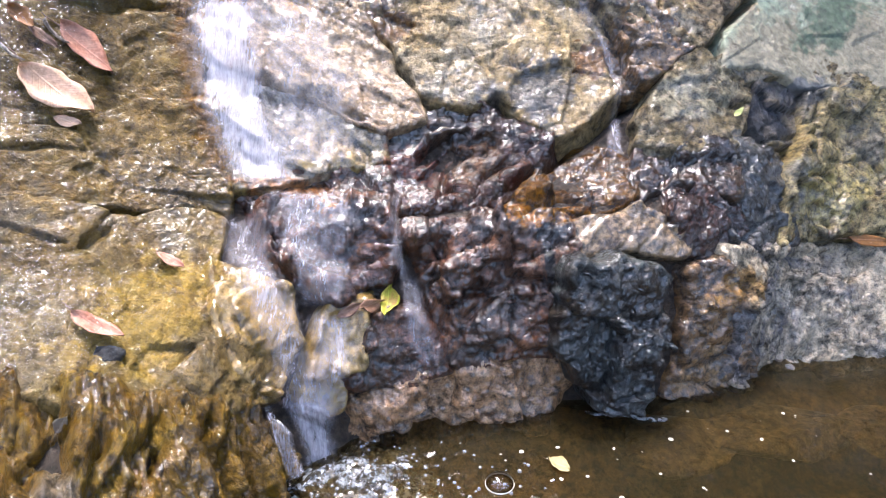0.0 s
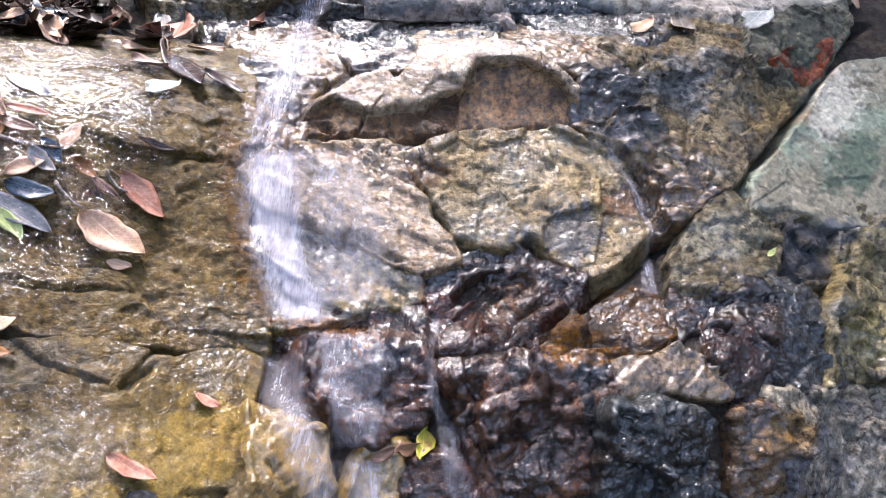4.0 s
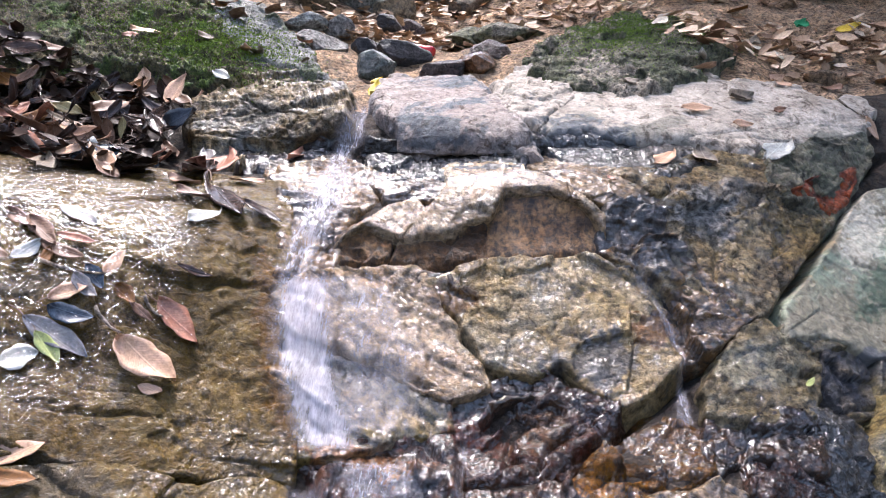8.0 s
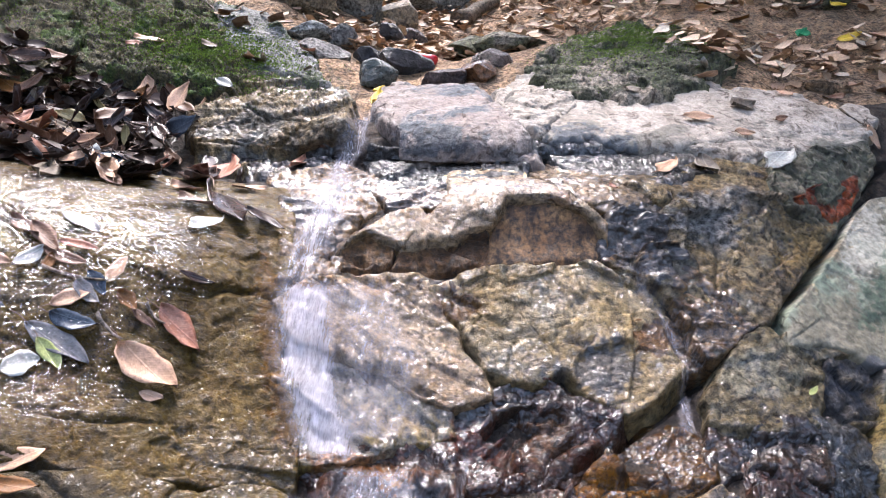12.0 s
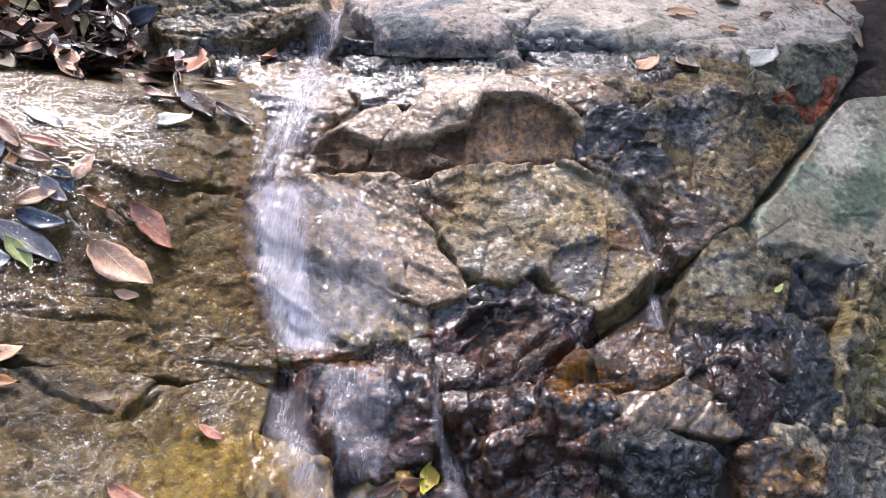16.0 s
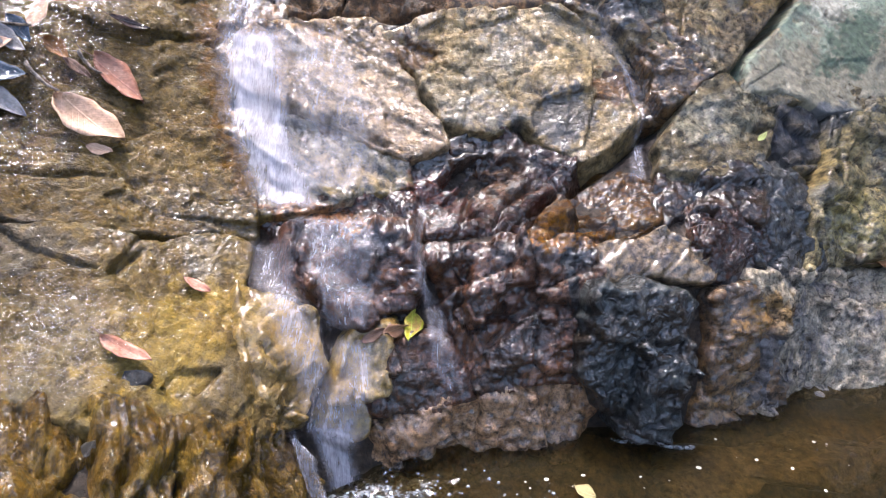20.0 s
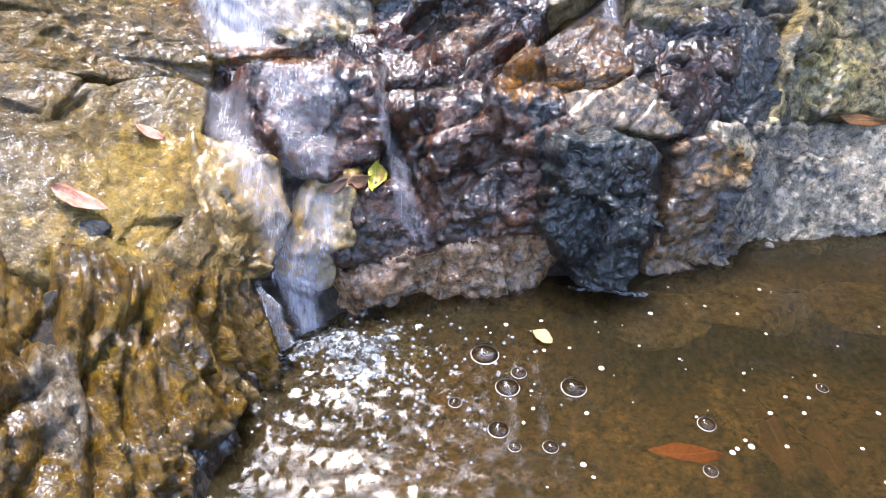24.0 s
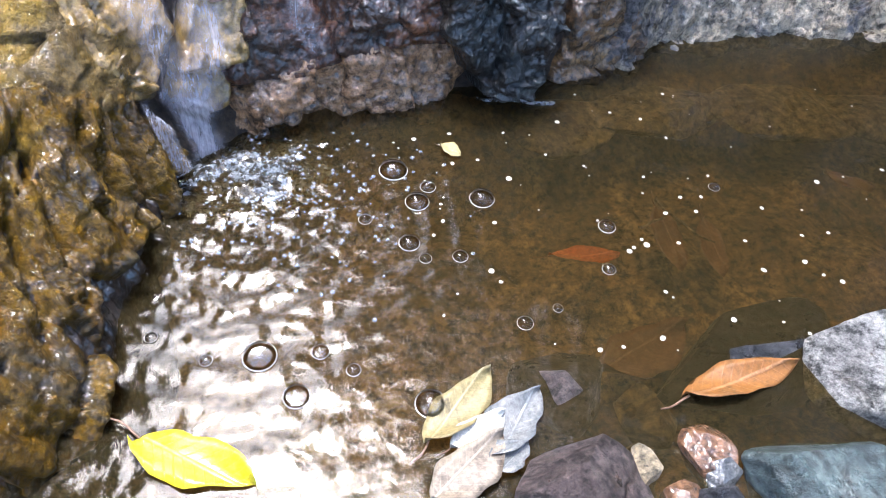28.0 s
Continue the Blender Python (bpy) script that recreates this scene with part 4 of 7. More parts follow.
ROCKS = [
    ("arched_rock/face", "arch", dict(h=.010, edge=.01, facet=.002, rough=.003, grow=.002), [(3.41, 4.89), (3.45, 5.50), (3.54, 6.05), (3.74, 6.08), (3.92, 5.72), (4.06, 5.20), (4.08, 4.98), (3.71, 4.93)]),
    ("arched_rock/step", "archdark", dict(h=.02, edge=.015, facet=.012, rough=.004, grow=.002), [(2.43, 4.83), (2.46, 5.08), (2.66, 5.33), (2.91, 5.14), (2.82, 4.87)]),
    ("arched_rock/step", "archdark", dict(h=.015, edge=.015, facet=.015, rough=.004, grow=.002), [(2.83, 4.86), (2.93, 5.10), (3.21, 5.22), (3.42, 5.41), (3.41, 4.88), (3.03, 4.84)]),
    ("arched_rock/cap", "goldwhite", dict(h=.06, edge=.012, facet=.007, rough=.003, grow=.002), [(2.45, 4.98), (2.65, 5.22), (2.85, 5.52), (2.99, 5.68), (3.11, 5.39), (2.92, 4.99), (2.67, 5.16)]),
    ("arched_rock/cap", "goldwhite", dict(h=.06, edge=.012, facet=.007, rough=.003, grow=.002), [(2.89, 4.99), (3.09, 5.54), (3.21, 6.16), (3.66, 6.38), (3.85, 5.97), (4.05, 5.36), (4.05, 5.05), (3.91, 5.58), (3.72, 5.87), (3.52, 5.83), (3.43, 5.26), (3.21, 5.08)]),
    ("black_rock", "blackwet", dict(h=.035, edge=.04, facet=.02, rough=.006), [(4.05, 4.95), (4.10, 5.63), (4.29, 5.78), (4.46, 5.53), (4.53, 5.01), (4.21, 4.88)]),
    ("rock_shelf", "wetbrown2", dict(h=.015, edge=.03, facet=.006, rough=.003), [(3.71, 6.90), (4.01, 7.06), (4.55, 6.33), (4.49, 5.96), (4.08, 5.65), (3.87, 6.21)]),
    ("pale_slab", "goldwhite", dict(h=.05, edge=.035, facet=.018, rough=.003, lie=-40, grow=.022), [(2.26, 4.76), (2.58, 4.78), (2.98, 4.79), (3.07, 4.62), (3.16, 4.48), (3.23, 4.35), (3.29, 4.23), (3.09, 4.17), (2.89, 4.24), (2.70, 4.33), (2.50, 4.34), (2.36, 4.43), (2.20, 4.30), (2.12, 4.41), (2.06, 4.58)]),
    ("golden_boulder", "gold", dict(h=.042, edge=.03, facet=.010, rough=.003, grow=.012), [(3.09, 4.74), (3.35, 4.82), (3.65, 4.86), (3.94, 4.89), (4.08, 4.80), (4.18, 4.68), (4.31, 4.55), (4.40, 4.40), (4.46, 4.28), (4.28, 4.15), (4.05, 4.04), (3.89, 4.17), (3.82, 4.26), (3.73, 4.34), (3.59, 4.28), (3.44, 4.29), (3.31, 4.38), (3.22, 4.56)]),
    ("brown_stone", "brownwet", dict(h=.025, edge=.02, facet=.01, rough=.004), [(3.02, 4.78), (3.18, 4.75), (3.34, 4.72), (3.34, 4.62), (3.21, 4.60), (3.10, 4.64)]),
    ("ridge_stone", "brownwet", dict(h=.03, edge=.015, facet=.01, rough=.004), [(2.52, 4.34), (2.75, 4.31), (2.96, 4.22), (2.88, 4.17), (2.58, 4.23)]),
    ("grey_slab", "greywet", dict(h=.045, edge=.03, facet=.012, rough=.005, lie=-40), [(1.94, 4.26), (2.20, 4.29), (2.50, 4.27), (2.73, 4.23), (3.04, 4.18), (3.08, 4.01), (2.70, 3.93), (2.37, 3.32), (2.07, 3.16), (1.95, 3.86)]),
    ("red_rock", "redbrown", dict(h=.03, edge=.03, facet=.03, rough=.005, lie=35), [(3.07, 3.89), (3.22, 4.10), (3.60, 4.22), (3.83, 4.13), (4.01, 4.01), (3.80, 3.74), (3.46, 3.38), (3.23, 3.24)]),
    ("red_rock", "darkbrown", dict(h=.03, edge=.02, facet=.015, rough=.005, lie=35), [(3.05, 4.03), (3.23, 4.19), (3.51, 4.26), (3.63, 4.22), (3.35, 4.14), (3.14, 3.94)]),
    ("channel_rock", "brownwet2", dict(h=.06, edge=.03, facet=.03, rough=.005, lie=-40, grow=.026), [(4.07, 4.89), (4.43, 5.02), (4.50, 4.86), (4.69, 4.63), (4.88, 4.46), (4.65, 4.32), (4.38, 4.32), (4.36, 4.54), (4.20, 4.77)]),
    ("grey_boulder", "greybrown", dict(h=.06, edge=.04, facet=.015, rough=.005, grow=.026), [(4.42, 5.61), (4.79, 5.91), (5.10, 5.83), (5.54, 5.02), (5.12, 4.70), (4.94, 4.52), (4.87, 4.44), (4.49, 4.83), (4.46, 5.36)]),
    ("dark_ledge", "bluedark", dict(h=.03, edge=.025, facet=.01, rough=.007, lie=3), [(3.93, 7.84), (4.33, 7.82), (4.78, 7.58), (4.85, 6.56), (4.50, 6.24), (3.98, 6.88), (3.85, 7.43)]),
    ("pink_ledge", "pinkgrey", dict(h=.05, edge=.08, facet=.004, rough=.004, lie=3), [(3.93, 7.80), (3.74, 8.55), (4.14, 8.75), (4.76, 8.61), (5.60, 8.45), (6.04, 7.77), (5.92, 6.44), (5.19, 6.62), (4.75, 7.04), (4.32, 7.75)]),
    ("stream_boulder", "pinkblue", dict(h=.07, edge=.06, facet=.006, rough=.006), [(2.81, 8.45), (3.04, 8.74), (3.47, 8.65), (3.75, 8.19), (3.91, 7.71), (3.77, 6.86), (3.47, 7.17), (3.06, 6.93), (2.92, 7.69), (2.77, 8.09)]),
    ("dark_step_rock", "bluedark", dict(h=.03, edge=.03, facet=.025, rough=.006, lie=3), [(2.71, 7.59), (3.05, 7.48), (3.49, 7.45), (3.82, 7.23), (3.69, 6.60), (3.23, 6.41), (2.86, 6.27), (2.70, 6.78)]),
    ("step_stone", "brownwet", dict(h=.03, edge=.02, facet=.015, rough=.005, lie=3), [(2.67, 6.44), (3.08, 6.32), (3.17, 6.12), (3.11, 5.75), (2.81, 5.82)]),
    ("step_stone", "goldwhite", dict(h=.02, edge=.02, facet=.015, rough=.005, lie=3), [(3.23, 6.90), (3.52, 6.88), (3.68, 6.75), (3.48, 6.28), (3.22, 6.35)]),
    ("head_rock", "brownwet2", dict(h=.03, edge=.03, facet=.02, rough=.005, lie=3), [(1.98, 6.95), (2.45, 7.00), (2.72, 6.60), (2.70, 5.90), (2.52, 5.20), (2.42, 4.80), (2.06, 4.78), (2.12, 5.40), (2.04, 6.10)]),
    ("damp_shelf", "greybrown", dict(h=.03, edge=.04, facet=.008, rough=.005, lie=3), [(4.20, 6.35), (4.55, 6.55), (4.95, 6.60), (5.25, 6.20), (5.22, 5.70), (4.85, 5.82), (4.45, 5.75), (4.30, 5.95)]),
    ("bank_rock", "greybrown", dict(h=.07, edge=.05, facet=.03, rough=.008, lie=3), [(1.45, 7.91), (1.82, 8.32), (2.13, 8.39), (2.37, 8.43), (2.56, 8.14), (2.52, 7.75), (2.17, 7.46), (1.82, 6.72), (1.56, 7.16)]),
    ("bank_rock", "darkwet", dict(h=.04, edge=.04, facet=.03, rough=.006, lie=3), [(2.11, 7.73), (2.49, 7.79), (2.44, 6.71), (2.13, 6.63), (1.80, 6.76), (1.84, 7.27)]),
    ("bank_rock", "greybrown", dict(h=.04, edge=.03, facet=.03, rough=.008, lie=3), [(1.94, 8.87), (2.26, 8.93), (2.56, 8.72), (2.61, 8.34), (2.38, 8.51), (1.84, 8.44)]),
    ("mossy_bank", "moss", dict(h=.09, edge=.08, facet=.03, rough=.012), [(0.00, 8.34), (1.38, 10.08), (1.85, 9.05), (1.95, 8.72), (1.82, 8.29), (1.39, 8.30), (1.21, 8.44), (0.46, 7.85), (0.00, 7.27)]),
    ("smooth_rock", "greydry", dict(h=.08, edge=.06, facet=.012, rough=.006), [(1.61, 9.66), (1.93, 9.64), (2.39, 9.05), (2.50, 8.53), (2.26, 8.73), (1.98, 8.78)]),
    ("moss_boulder", "mossgrey", dict(h=.11, edge=.20, facet=.015, rough=.01), [(3.93, 8.65), (4.12, 9.30), (4.63, 9.53), (5.08, 9.26), (5.29, 8.81), (5.06, 8.45), (4.61, 8.31), (4.18, 8.41)]),
    ("pale_rock", "pinkgrey", dict(h=.06, edge=.06, facet=.010, rough=.006), [(3.69, 8.58), (3.96, 8.90), (4.19, 8.61), (4.20, 8.26), (3.96, 7.76), (3.77, 8.02)]),
    ("red_patch_rock/body", "greenred", dict(h=.06, edge=.04, facet=.01, rough=.006), [(5.23, 6.49), (5.91, 6.42), (5.92, 5.64), (5.81, 5.26), (5.58, 4.99), (5.13, 5.74)]),
    ("green_boulder", "greengrey", dict(h=.07, edge=.04, facet=.004, rough=.003, grow=.012), [(5.89, 5.13), (5.58, 4.81), (5.09, 4.45), (5.14, 4.26), (5.34, 4.22), (5.66, 3.99), (6.07, 3.81), (6.49, 3.72), (6.71, 4.86)]),
    ("round_rock", "greyolive", dict(h=.06, edge=.05, facet=.01, rough=.006, grow=.026), [(4.95, 4.41), (5.13, 4.25), (5.30, 4.13), (5.23, 3.85), (5.17, 3.63), (4.89, 3.65), (4.61, 3.88), (4.61, 4.10), (4.76, 4.26)]),
    ("crack_stone", "greyolive", dict(h=.06, edge=.02, facet=.008, rough=.005, grow=.004), [(5.11, 4.35), (5.32, 4.38), (5.58, 4.25), (5.56, 4.11), (5.28, 4.16)]),
    ("crack_stone", "greyolive", dict(h=.06, edge=.02, facet=.008, rough=.005, grow=.004), [(5.56, 4.22), (5.78, 4.15), (6.02, 3.90), (5.85, 3.93), (5.58, 4.09)]),
    ("block_rock", "bluebrown", dict(h=.04, edge=.02, facet=.015, rough=.005), [(5.36, 4.08), (5.61, 4.01), (5.73, 3.73), (5.76, 3.46), (5.49, 3.53), (5.35, 3.86)]),
    ("olive_boulder", "greyolive2", dict(h=.07, edge=.05, facet=.02, rough=.006), [(5.71, 3.86), (6.21, 3.83), (6.76, 3.71), (6.76, 2.24), (5.48, 2.51), (5.52, 3.15), (5.65, 3.44)]),
    ("granular_rock", "bluedark", dict(h=.045, edge=.03, facet=.012, rough=.008), [(5.16, 3.69), (5.40, 3.54), (5.59, 2.88), (5.66, 2.41), (5.20, 2.46), (5.09, 2.80)]),
    ("curled_rock", "redbrown", dict(h=.03, edge=.03, facet=.015, rough=.005, lie=35), [(4.72, 3.36), (4.89, 3.25), (5.09, 2.99), (5.14, 2.75), (4.99, 2.55), (4.82, 2.59), (4.71, 2.93)]),
    ("orange_rock", "orange", dict(h=.015, edge=.03, facet=.025, rough=.005, lie=35), [(3.72, 3.08), (3.94, 3.66), (4.33, 3.88), (4.54, 3.66), (4.47, 3.22), (4.13, 3.03), (3.88, 2.94)]),
    ("dark_crag/lobe", "blackbrown", dict(h=.05, edge=.03, facet=.03, rough=.008), [(3.19, 2.95), (3.43, 2.96), (3.67, 2.99), (3.69, 2.57), (3.52, 2.36), (3.35, 2.55)]),
    ("dark_crag/lobe", "blackbrown2", dict(h=.055, edge=.03, facet=.03, rough=.008), [(3.66, 2.98), (4.03, 2.94), (4.09, 2.68), (4.08, 2.30), (3.77, 2.29), (3.68, 2.57)]),
    ("dark_crag/lobe", "blackbrown", dict(h=.05, edge=.035, facet=.02, rough=.007), [(3.37, 2.52), (3.72, 2.35), (4.08, 2.29), (4.12, 1.73), (3.86, 1.72), (3.60, 1.67), (3.53, 1.97)]),
    ("low_ledge/slab", "pinkwet", dict(h=.035, edge=.07, facet=.022, rough=.008), [(2.95, 1.49), (3.56, 1.65), (3.58, 1.43), (3.52, 0.72), (3.37, 0.70), (2.92, 0.78)]),
    ("low_ledge/slab", "pinkwet", dict(h=.035, edge=.07, facet=.022, rough=.008), [(3.56, 1.65), (4.05, 1.71), (4.20, 1.28), (4.08, 0.74), (3.52, 0.72), (3.58, 1.43)]),
    ("rounded_rock", "blackbrown", dict(h=.07, edge=.05, facet=.012, rough=.005), [(3.05, 2.03), (3.23, 2.22), (3.42, 2.17), (3.54, 1.99), (3.56, 1.64), (3.17, 1.54), (2.93, 1.59)]),
    ("dripping_rock", "blackbrown", dict(h=.04, edge=.03, facet=.03, rough=.006), [(2.26, 3.01), (3.09, 3.26), (3.15, 2.83), (3.14, 2.46), (2.86, 2.29), (2.53, 2.47), (2.29, 2.66)]),
    ("dripping_rock", "goldbright", dict(h=.05, edge=.03, facet=.02, rough=.005), [(2.85, 2.30), (3.10, 2.28), (3.04, 1.84), (2.77, 1.44), (2.56, 1.60), (2.71, 2.04)]),
    ("split_rock", "brownwet2", dict(h=.035, edge=.025, facet=.03, rough=.005), [(4.83, 2.39), (5.06, 2.51), (5.17, 1.97), (5.50, 0.95), (5.14, 0.92), (4.85, 1.05), (4.91, 1.93)]),
    ("shore_rock", "greyshore", dict(h=.06, edge=.05, facet=.02, rough=.007), [(5.01, 2.51), (5.65, 2.41), (6.28, 2.15), (6.77, 2.14), (6.87, 0.86), (6.40, 0.80), (6.17, 0.84), (5.78, 0.95), (5.35, 0.98), (5.14, 1.99)]),
    ("shelf_stone", "wetbrown2", dict(h=.03, edge=.025, facet=.012, rough=.004, lie=35), [(4.06, 2.90), (4.47, 3.00), (4.73, 2.82), (4.78, 2.61), (4.39, 2.68), (4.10, 2.66)]),
    ("under_rock", "darkwet", dict(h=.03, edge=.03, facet=.025, rough=.006, lie=35), [(4.61, 3.91), (4.93, 3.74), (5.18, 3.65), (5.09, 3.03), (4.89, 3.26), (4.73, 3.36), (4.48, 3.17), (4.51, 3.58)]),
    ("upper_slab", "wetslab", dict(h=.035, edge=.022, facet=.009, rough=.004, lie=3), [(0.16, 5.90), (0.70, 6.15), (1.25, 6.25), (1.60, 6.20), (2.05, 6.05), (2.14, 5.23), (2.06, 4.76), (1.98, 4.33), (2.02, 3.60), (2.03, 2.95), (1.45, 3.19), (1.16, 3.38), (0.81, 3.51), (0.41, 3.50)]),
    ("lower_slab", "goldslab", dict(h=.035, edge=.022, facet=.009, rough=.004, lie=3), [(0.65, 3.39), (1.00, 3.35), (1.19, 3.37), (1.48, 3.07), (1.78, 3.02), (1.99, 2.84), (1.92, 2.60), (1.97, 2.29), (2.05, 2.04), (2.32, 1.88), (2.27, 1.67), (1.95, 1.73), (1.62, 1.97), (1.30, 2.25), (0.94, 2.57), (0.63, 2.75)]),
    ("bulge_rock", "goldbright", dict(h=.06, edge=.04, facet=.012, rough=.005), [(1.89, 2.27), (1.93, 2.59), (2.19, 2.45), (2.51, 2.31), (2.54, 2.02), (2.27, 1.69), (2.04, 1.89)]),
    ("ledge_rock", "redbrown", dict(h=.02, edge=.03, facet=.02, rough=.005, lie=20), [(2.10, 3.22), (2.42, 3.38), (2.74, 3.92), (3.08, 3.98), (3.10, 3.28), (2.90, 3.14), (2.30, 3.00)]),
    ("dark_boulder", "boulderblue", dict(h=.14, edge=.05, facet=.026, rough=.008, grow=.001), [(4.04, 2.62), (4.32, 2.69), (4.56, 2.64), (4.70, 2.41), (4.71, 1.90), (4.66, 1.45), (4.67, 0.93), (4.32, 1.05), (4.18, 1.60), (4.06, 2.08)]),
    ("red_patch_rock/rust_patch", "rustred", dict(h=.066, edge=.03, facet=.012, rough=.004, grow=0), [(5.24, 5.72), (5.50, 5.78), (5.80, 5.66), (5.80, 5.30), (5.73, 5.04), (5.53, 5.00), (5.34, 5.37)]),
    ("fluted_rock", "goldflute", dict(h=.05, edge=.05, facet=.034, rough=.007, flute=.012, grow=.012), [(0.60, 2.72), (1.03, 2.45), (1.23, 2.38), (1.48, 2.10), (1.73, 1.92), (2.16, 1.66), (2.28, 1.23), (2.13, 0.96), (1.77, 1.08), (1.52, 1.22), (1.43, 1.45), (1.30, 1.42), (1.20, 1.22), (1.07, 1.00), (0.92, 0.84), (0.70, 0.98), (0.50, 1.60)]),
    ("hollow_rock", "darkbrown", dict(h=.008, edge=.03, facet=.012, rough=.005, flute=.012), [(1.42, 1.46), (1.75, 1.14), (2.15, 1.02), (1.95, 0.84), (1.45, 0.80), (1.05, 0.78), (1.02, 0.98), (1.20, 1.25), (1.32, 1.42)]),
]
LABELS = {
    "arched_rock": "brown rock with an arched hollow and streaked face",
    "black_rock": "glossy black wet rock with swirling relief",
    "rock_shelf": "flat brown shelf under a film of water",
    "pale_slab": "pale golden slab glistening under thin running water",
    "golden_boulder": "golden brown damp boulder with pitted grey patches",
    "brown_stone": "small brown wet stone wedged between boulders",
    "ridge_stone": "narrow brown ridge of stone under the falling water",
    "grey_slab": "grey slab veiled by falling water",
    "red_rock": "reddish brown layered wet rock below the boulders",
    "channel_rock": "brown cracked rock beside a small trickle",
    "grey_boulder": "grey and golden damp boulder beside the deep crack",
    "dark_ledge": "dark blue-grey damp ledge under pinkish rock",
    "pink_ledge": "dry pinkish grey ledge with scattered leaves",
    "stream_boulder": "dry pinkish boulder with a blue-grey base beside the stream",
    "dark_step_rock": "dark broken rock step beneath the stream boulder",
    "step_stone": "small wet stone at the head of the fall",
    "head_rock": "brown wet rock under the head of the fall",
    "damp_shelf": "grey-brown damp shelf under the dry ledge",
    "bank_rock": "grey-brown rough bank rock beside the stream",
    "mossy_bank": "earthy bank rock covered with green moss",
    "smooth_rock": "smooth grey dry rock on the bank",
    "moss_boulder": "rounded grey boulder with dark green moss",
    "pale_rock": "pale pinkish rock on the stream edge",
    "red_patch_rock": "greenish grey rock with a rust-red patch",
    "green_boulder": "large pale grey-green boulder beyond the crack",
    "round_rock": "rounded olive-grey rock beneath the crack",
    "crack_stone": "grey block along the edge of the crack",
    "block_rock": "blue and brown angular rock block",
    "olive_boulder": "large olive-grey rock beside the pool",
    "granular_rock": "dark blue coarse-grained wet rock",
    "curled_rock": "rust-brown curled wet rock",
    "orange_rock": "orange-brown wet rock with glossy folds",
    "dark_crag": "dark brown craggy rock shining with water",
    "low_ledge": "low brown wet ledge at the waterline",
    "rounded_rock": "rounded dark rock with water sliding over it",
    "dripping_rock": "wet rock behind the falling water",
    "split_rock": "split brown wet rock at the pool edge",
    "shore_rock": "rough grey rock along the pool shore",
    "shelf_stone": "flat brown wet stone above the dark boulder",
    "under_rock": "dark wet rock under the trickle",
    "upper_slab": "broad brown slab glistening with a wet film",
    "lower_slab": "broad golden-brown bulging slab beside the fall",
    "ledge_rock": "reddish brown wet ledge below the veiled slab",
    "bulge_rock": "bright golden bulge of rock under running water",
    "hollow_rock": "dark brown wet rock in a hollow above the pool",
    "fluted_rock": "golden-brown fluted rock wall above the pool",
    "dark_boulder": "blue-black glossy boulder standing in the pool edge",
}
SOLID, THINGS = [], {}
for k, (kind, stone, shape, outline) in enumerate(ROCKS):
    whole, _, piece = kind.partition("/")
    ob = rock(piece or whole, ROCK[stone], outline, 31 + 7 * k, **shape)
    SOLID.append(ob)
    if piece:
        if whole not in THINGS:
            THINGS[whole] = tagged(new(whole), LABELS[whole], "rock")
            THINGS[whole].location = ob.location
        home = Vector(THINGS[whole].location)
        ob.parent = THINGS[whole]
        ob.location = Vector(ob.location) - home
    else:
        tagged(ob, LABELS[kind], "boulder" if "boulder" in kind else "rock")


# ---- the finished surface, to lay things on ----
def tree_of(obs):
    verts, faces, n = [], [], 0
    for ob in obs:
        home = np.array(ob.location) + (np.array(ob.parent.location) if ob.parent else 0)
        co = np.empty(len(ob.data.vertices) * 3)
        ob.data.vertices.foreach_get("co", co)
        verts.append(co.reshape(-1, 3) + home)
        ix = np.empty(len(ob.data.loops), np.int64)
        ob.data.loops.foreach_get("vertex_index", ix)
        faces.append(ix.reshape(-1, 4) + n)
        n += len(verts[-1])
    return BVHTree.FromPolygons(np.concatenate(verts).tolist(), np.concatenate(faces).tolist())


SURFACE = tree_of(SOLID + SHEETS)


def lay_all(u, v, lift):
    """The points of the finished surface over (u, v) (arrays), lift metres above it, and the slope's normals there."""
    u, v = np.asarray(u, float), np.asarray(v, float)
    base, n = slope(u, v), slope_normal(u, v)
    out = []
    for b, m, up in zip(base, n, np.broadcast_to(lift, u.shape)):
        hit = SURFACE.ray_cast(Vector(b + m * 0.3), Vector(-m), 0.8)[0]
        out.append((Vector(hit if hit is not None else b) + Vector(m) * float(up), Vector(m)))
    return out


def lay(u, v, lift=0.0):
    return lay_all([u], [v], lift)[0]


# ---- water ----
def water_mat():
    m, t, b = nodes_of("pool_water")
    out = t.nodes["Material Output"]
    t.nodes.remove(b)
    vec = add(t, "ShaderNodeTexCoord").outputs["Object"]
    wave = noise_of(t, vec, 60, 3, 0.5, 0.3)
    bp = add(t, "ShaderNodeBump", Strength=0.16, Distance=0.004)
    t.links.new(wave, bp.inputs["Height"])
    gl = add(t, "ShaderNodeBsdfGlossy", Roughness=0.04)
    tr = add(t, "ShaderNodeBsdfTransparent", Color=(0.47, 0.385, 0.215, 1))
    df = add(t, "ShaderNodeBsdfDiffuse", Color=(0.040, 0.031, 0.013, 1))
    mud = add(t, "ShaderNodeMixShader", Fac=0.30)
    fr = add(t, "ShaderNodeFresnel", IOR=1.44)
    ms = add(t, "ShaderNodeMixShader")
    for a, b in ((tr.outputs[0], mud.inputs[1]), (df.outputs[0], mud.inputs[2]), (bp.outputs[0], gl.inputs["Normal"]), (bp.outputs[0], fr.inputs["Normal"]),
                 (fr.outputs[0], ms.inputs[0]), (mud.outputs[0], ms.inputs[1]), (gl.outputs[0], ms.inputs[2]), (ms.outputs[0], out.inputs["Surface"])):
        t.links.new(a, b)
    return m


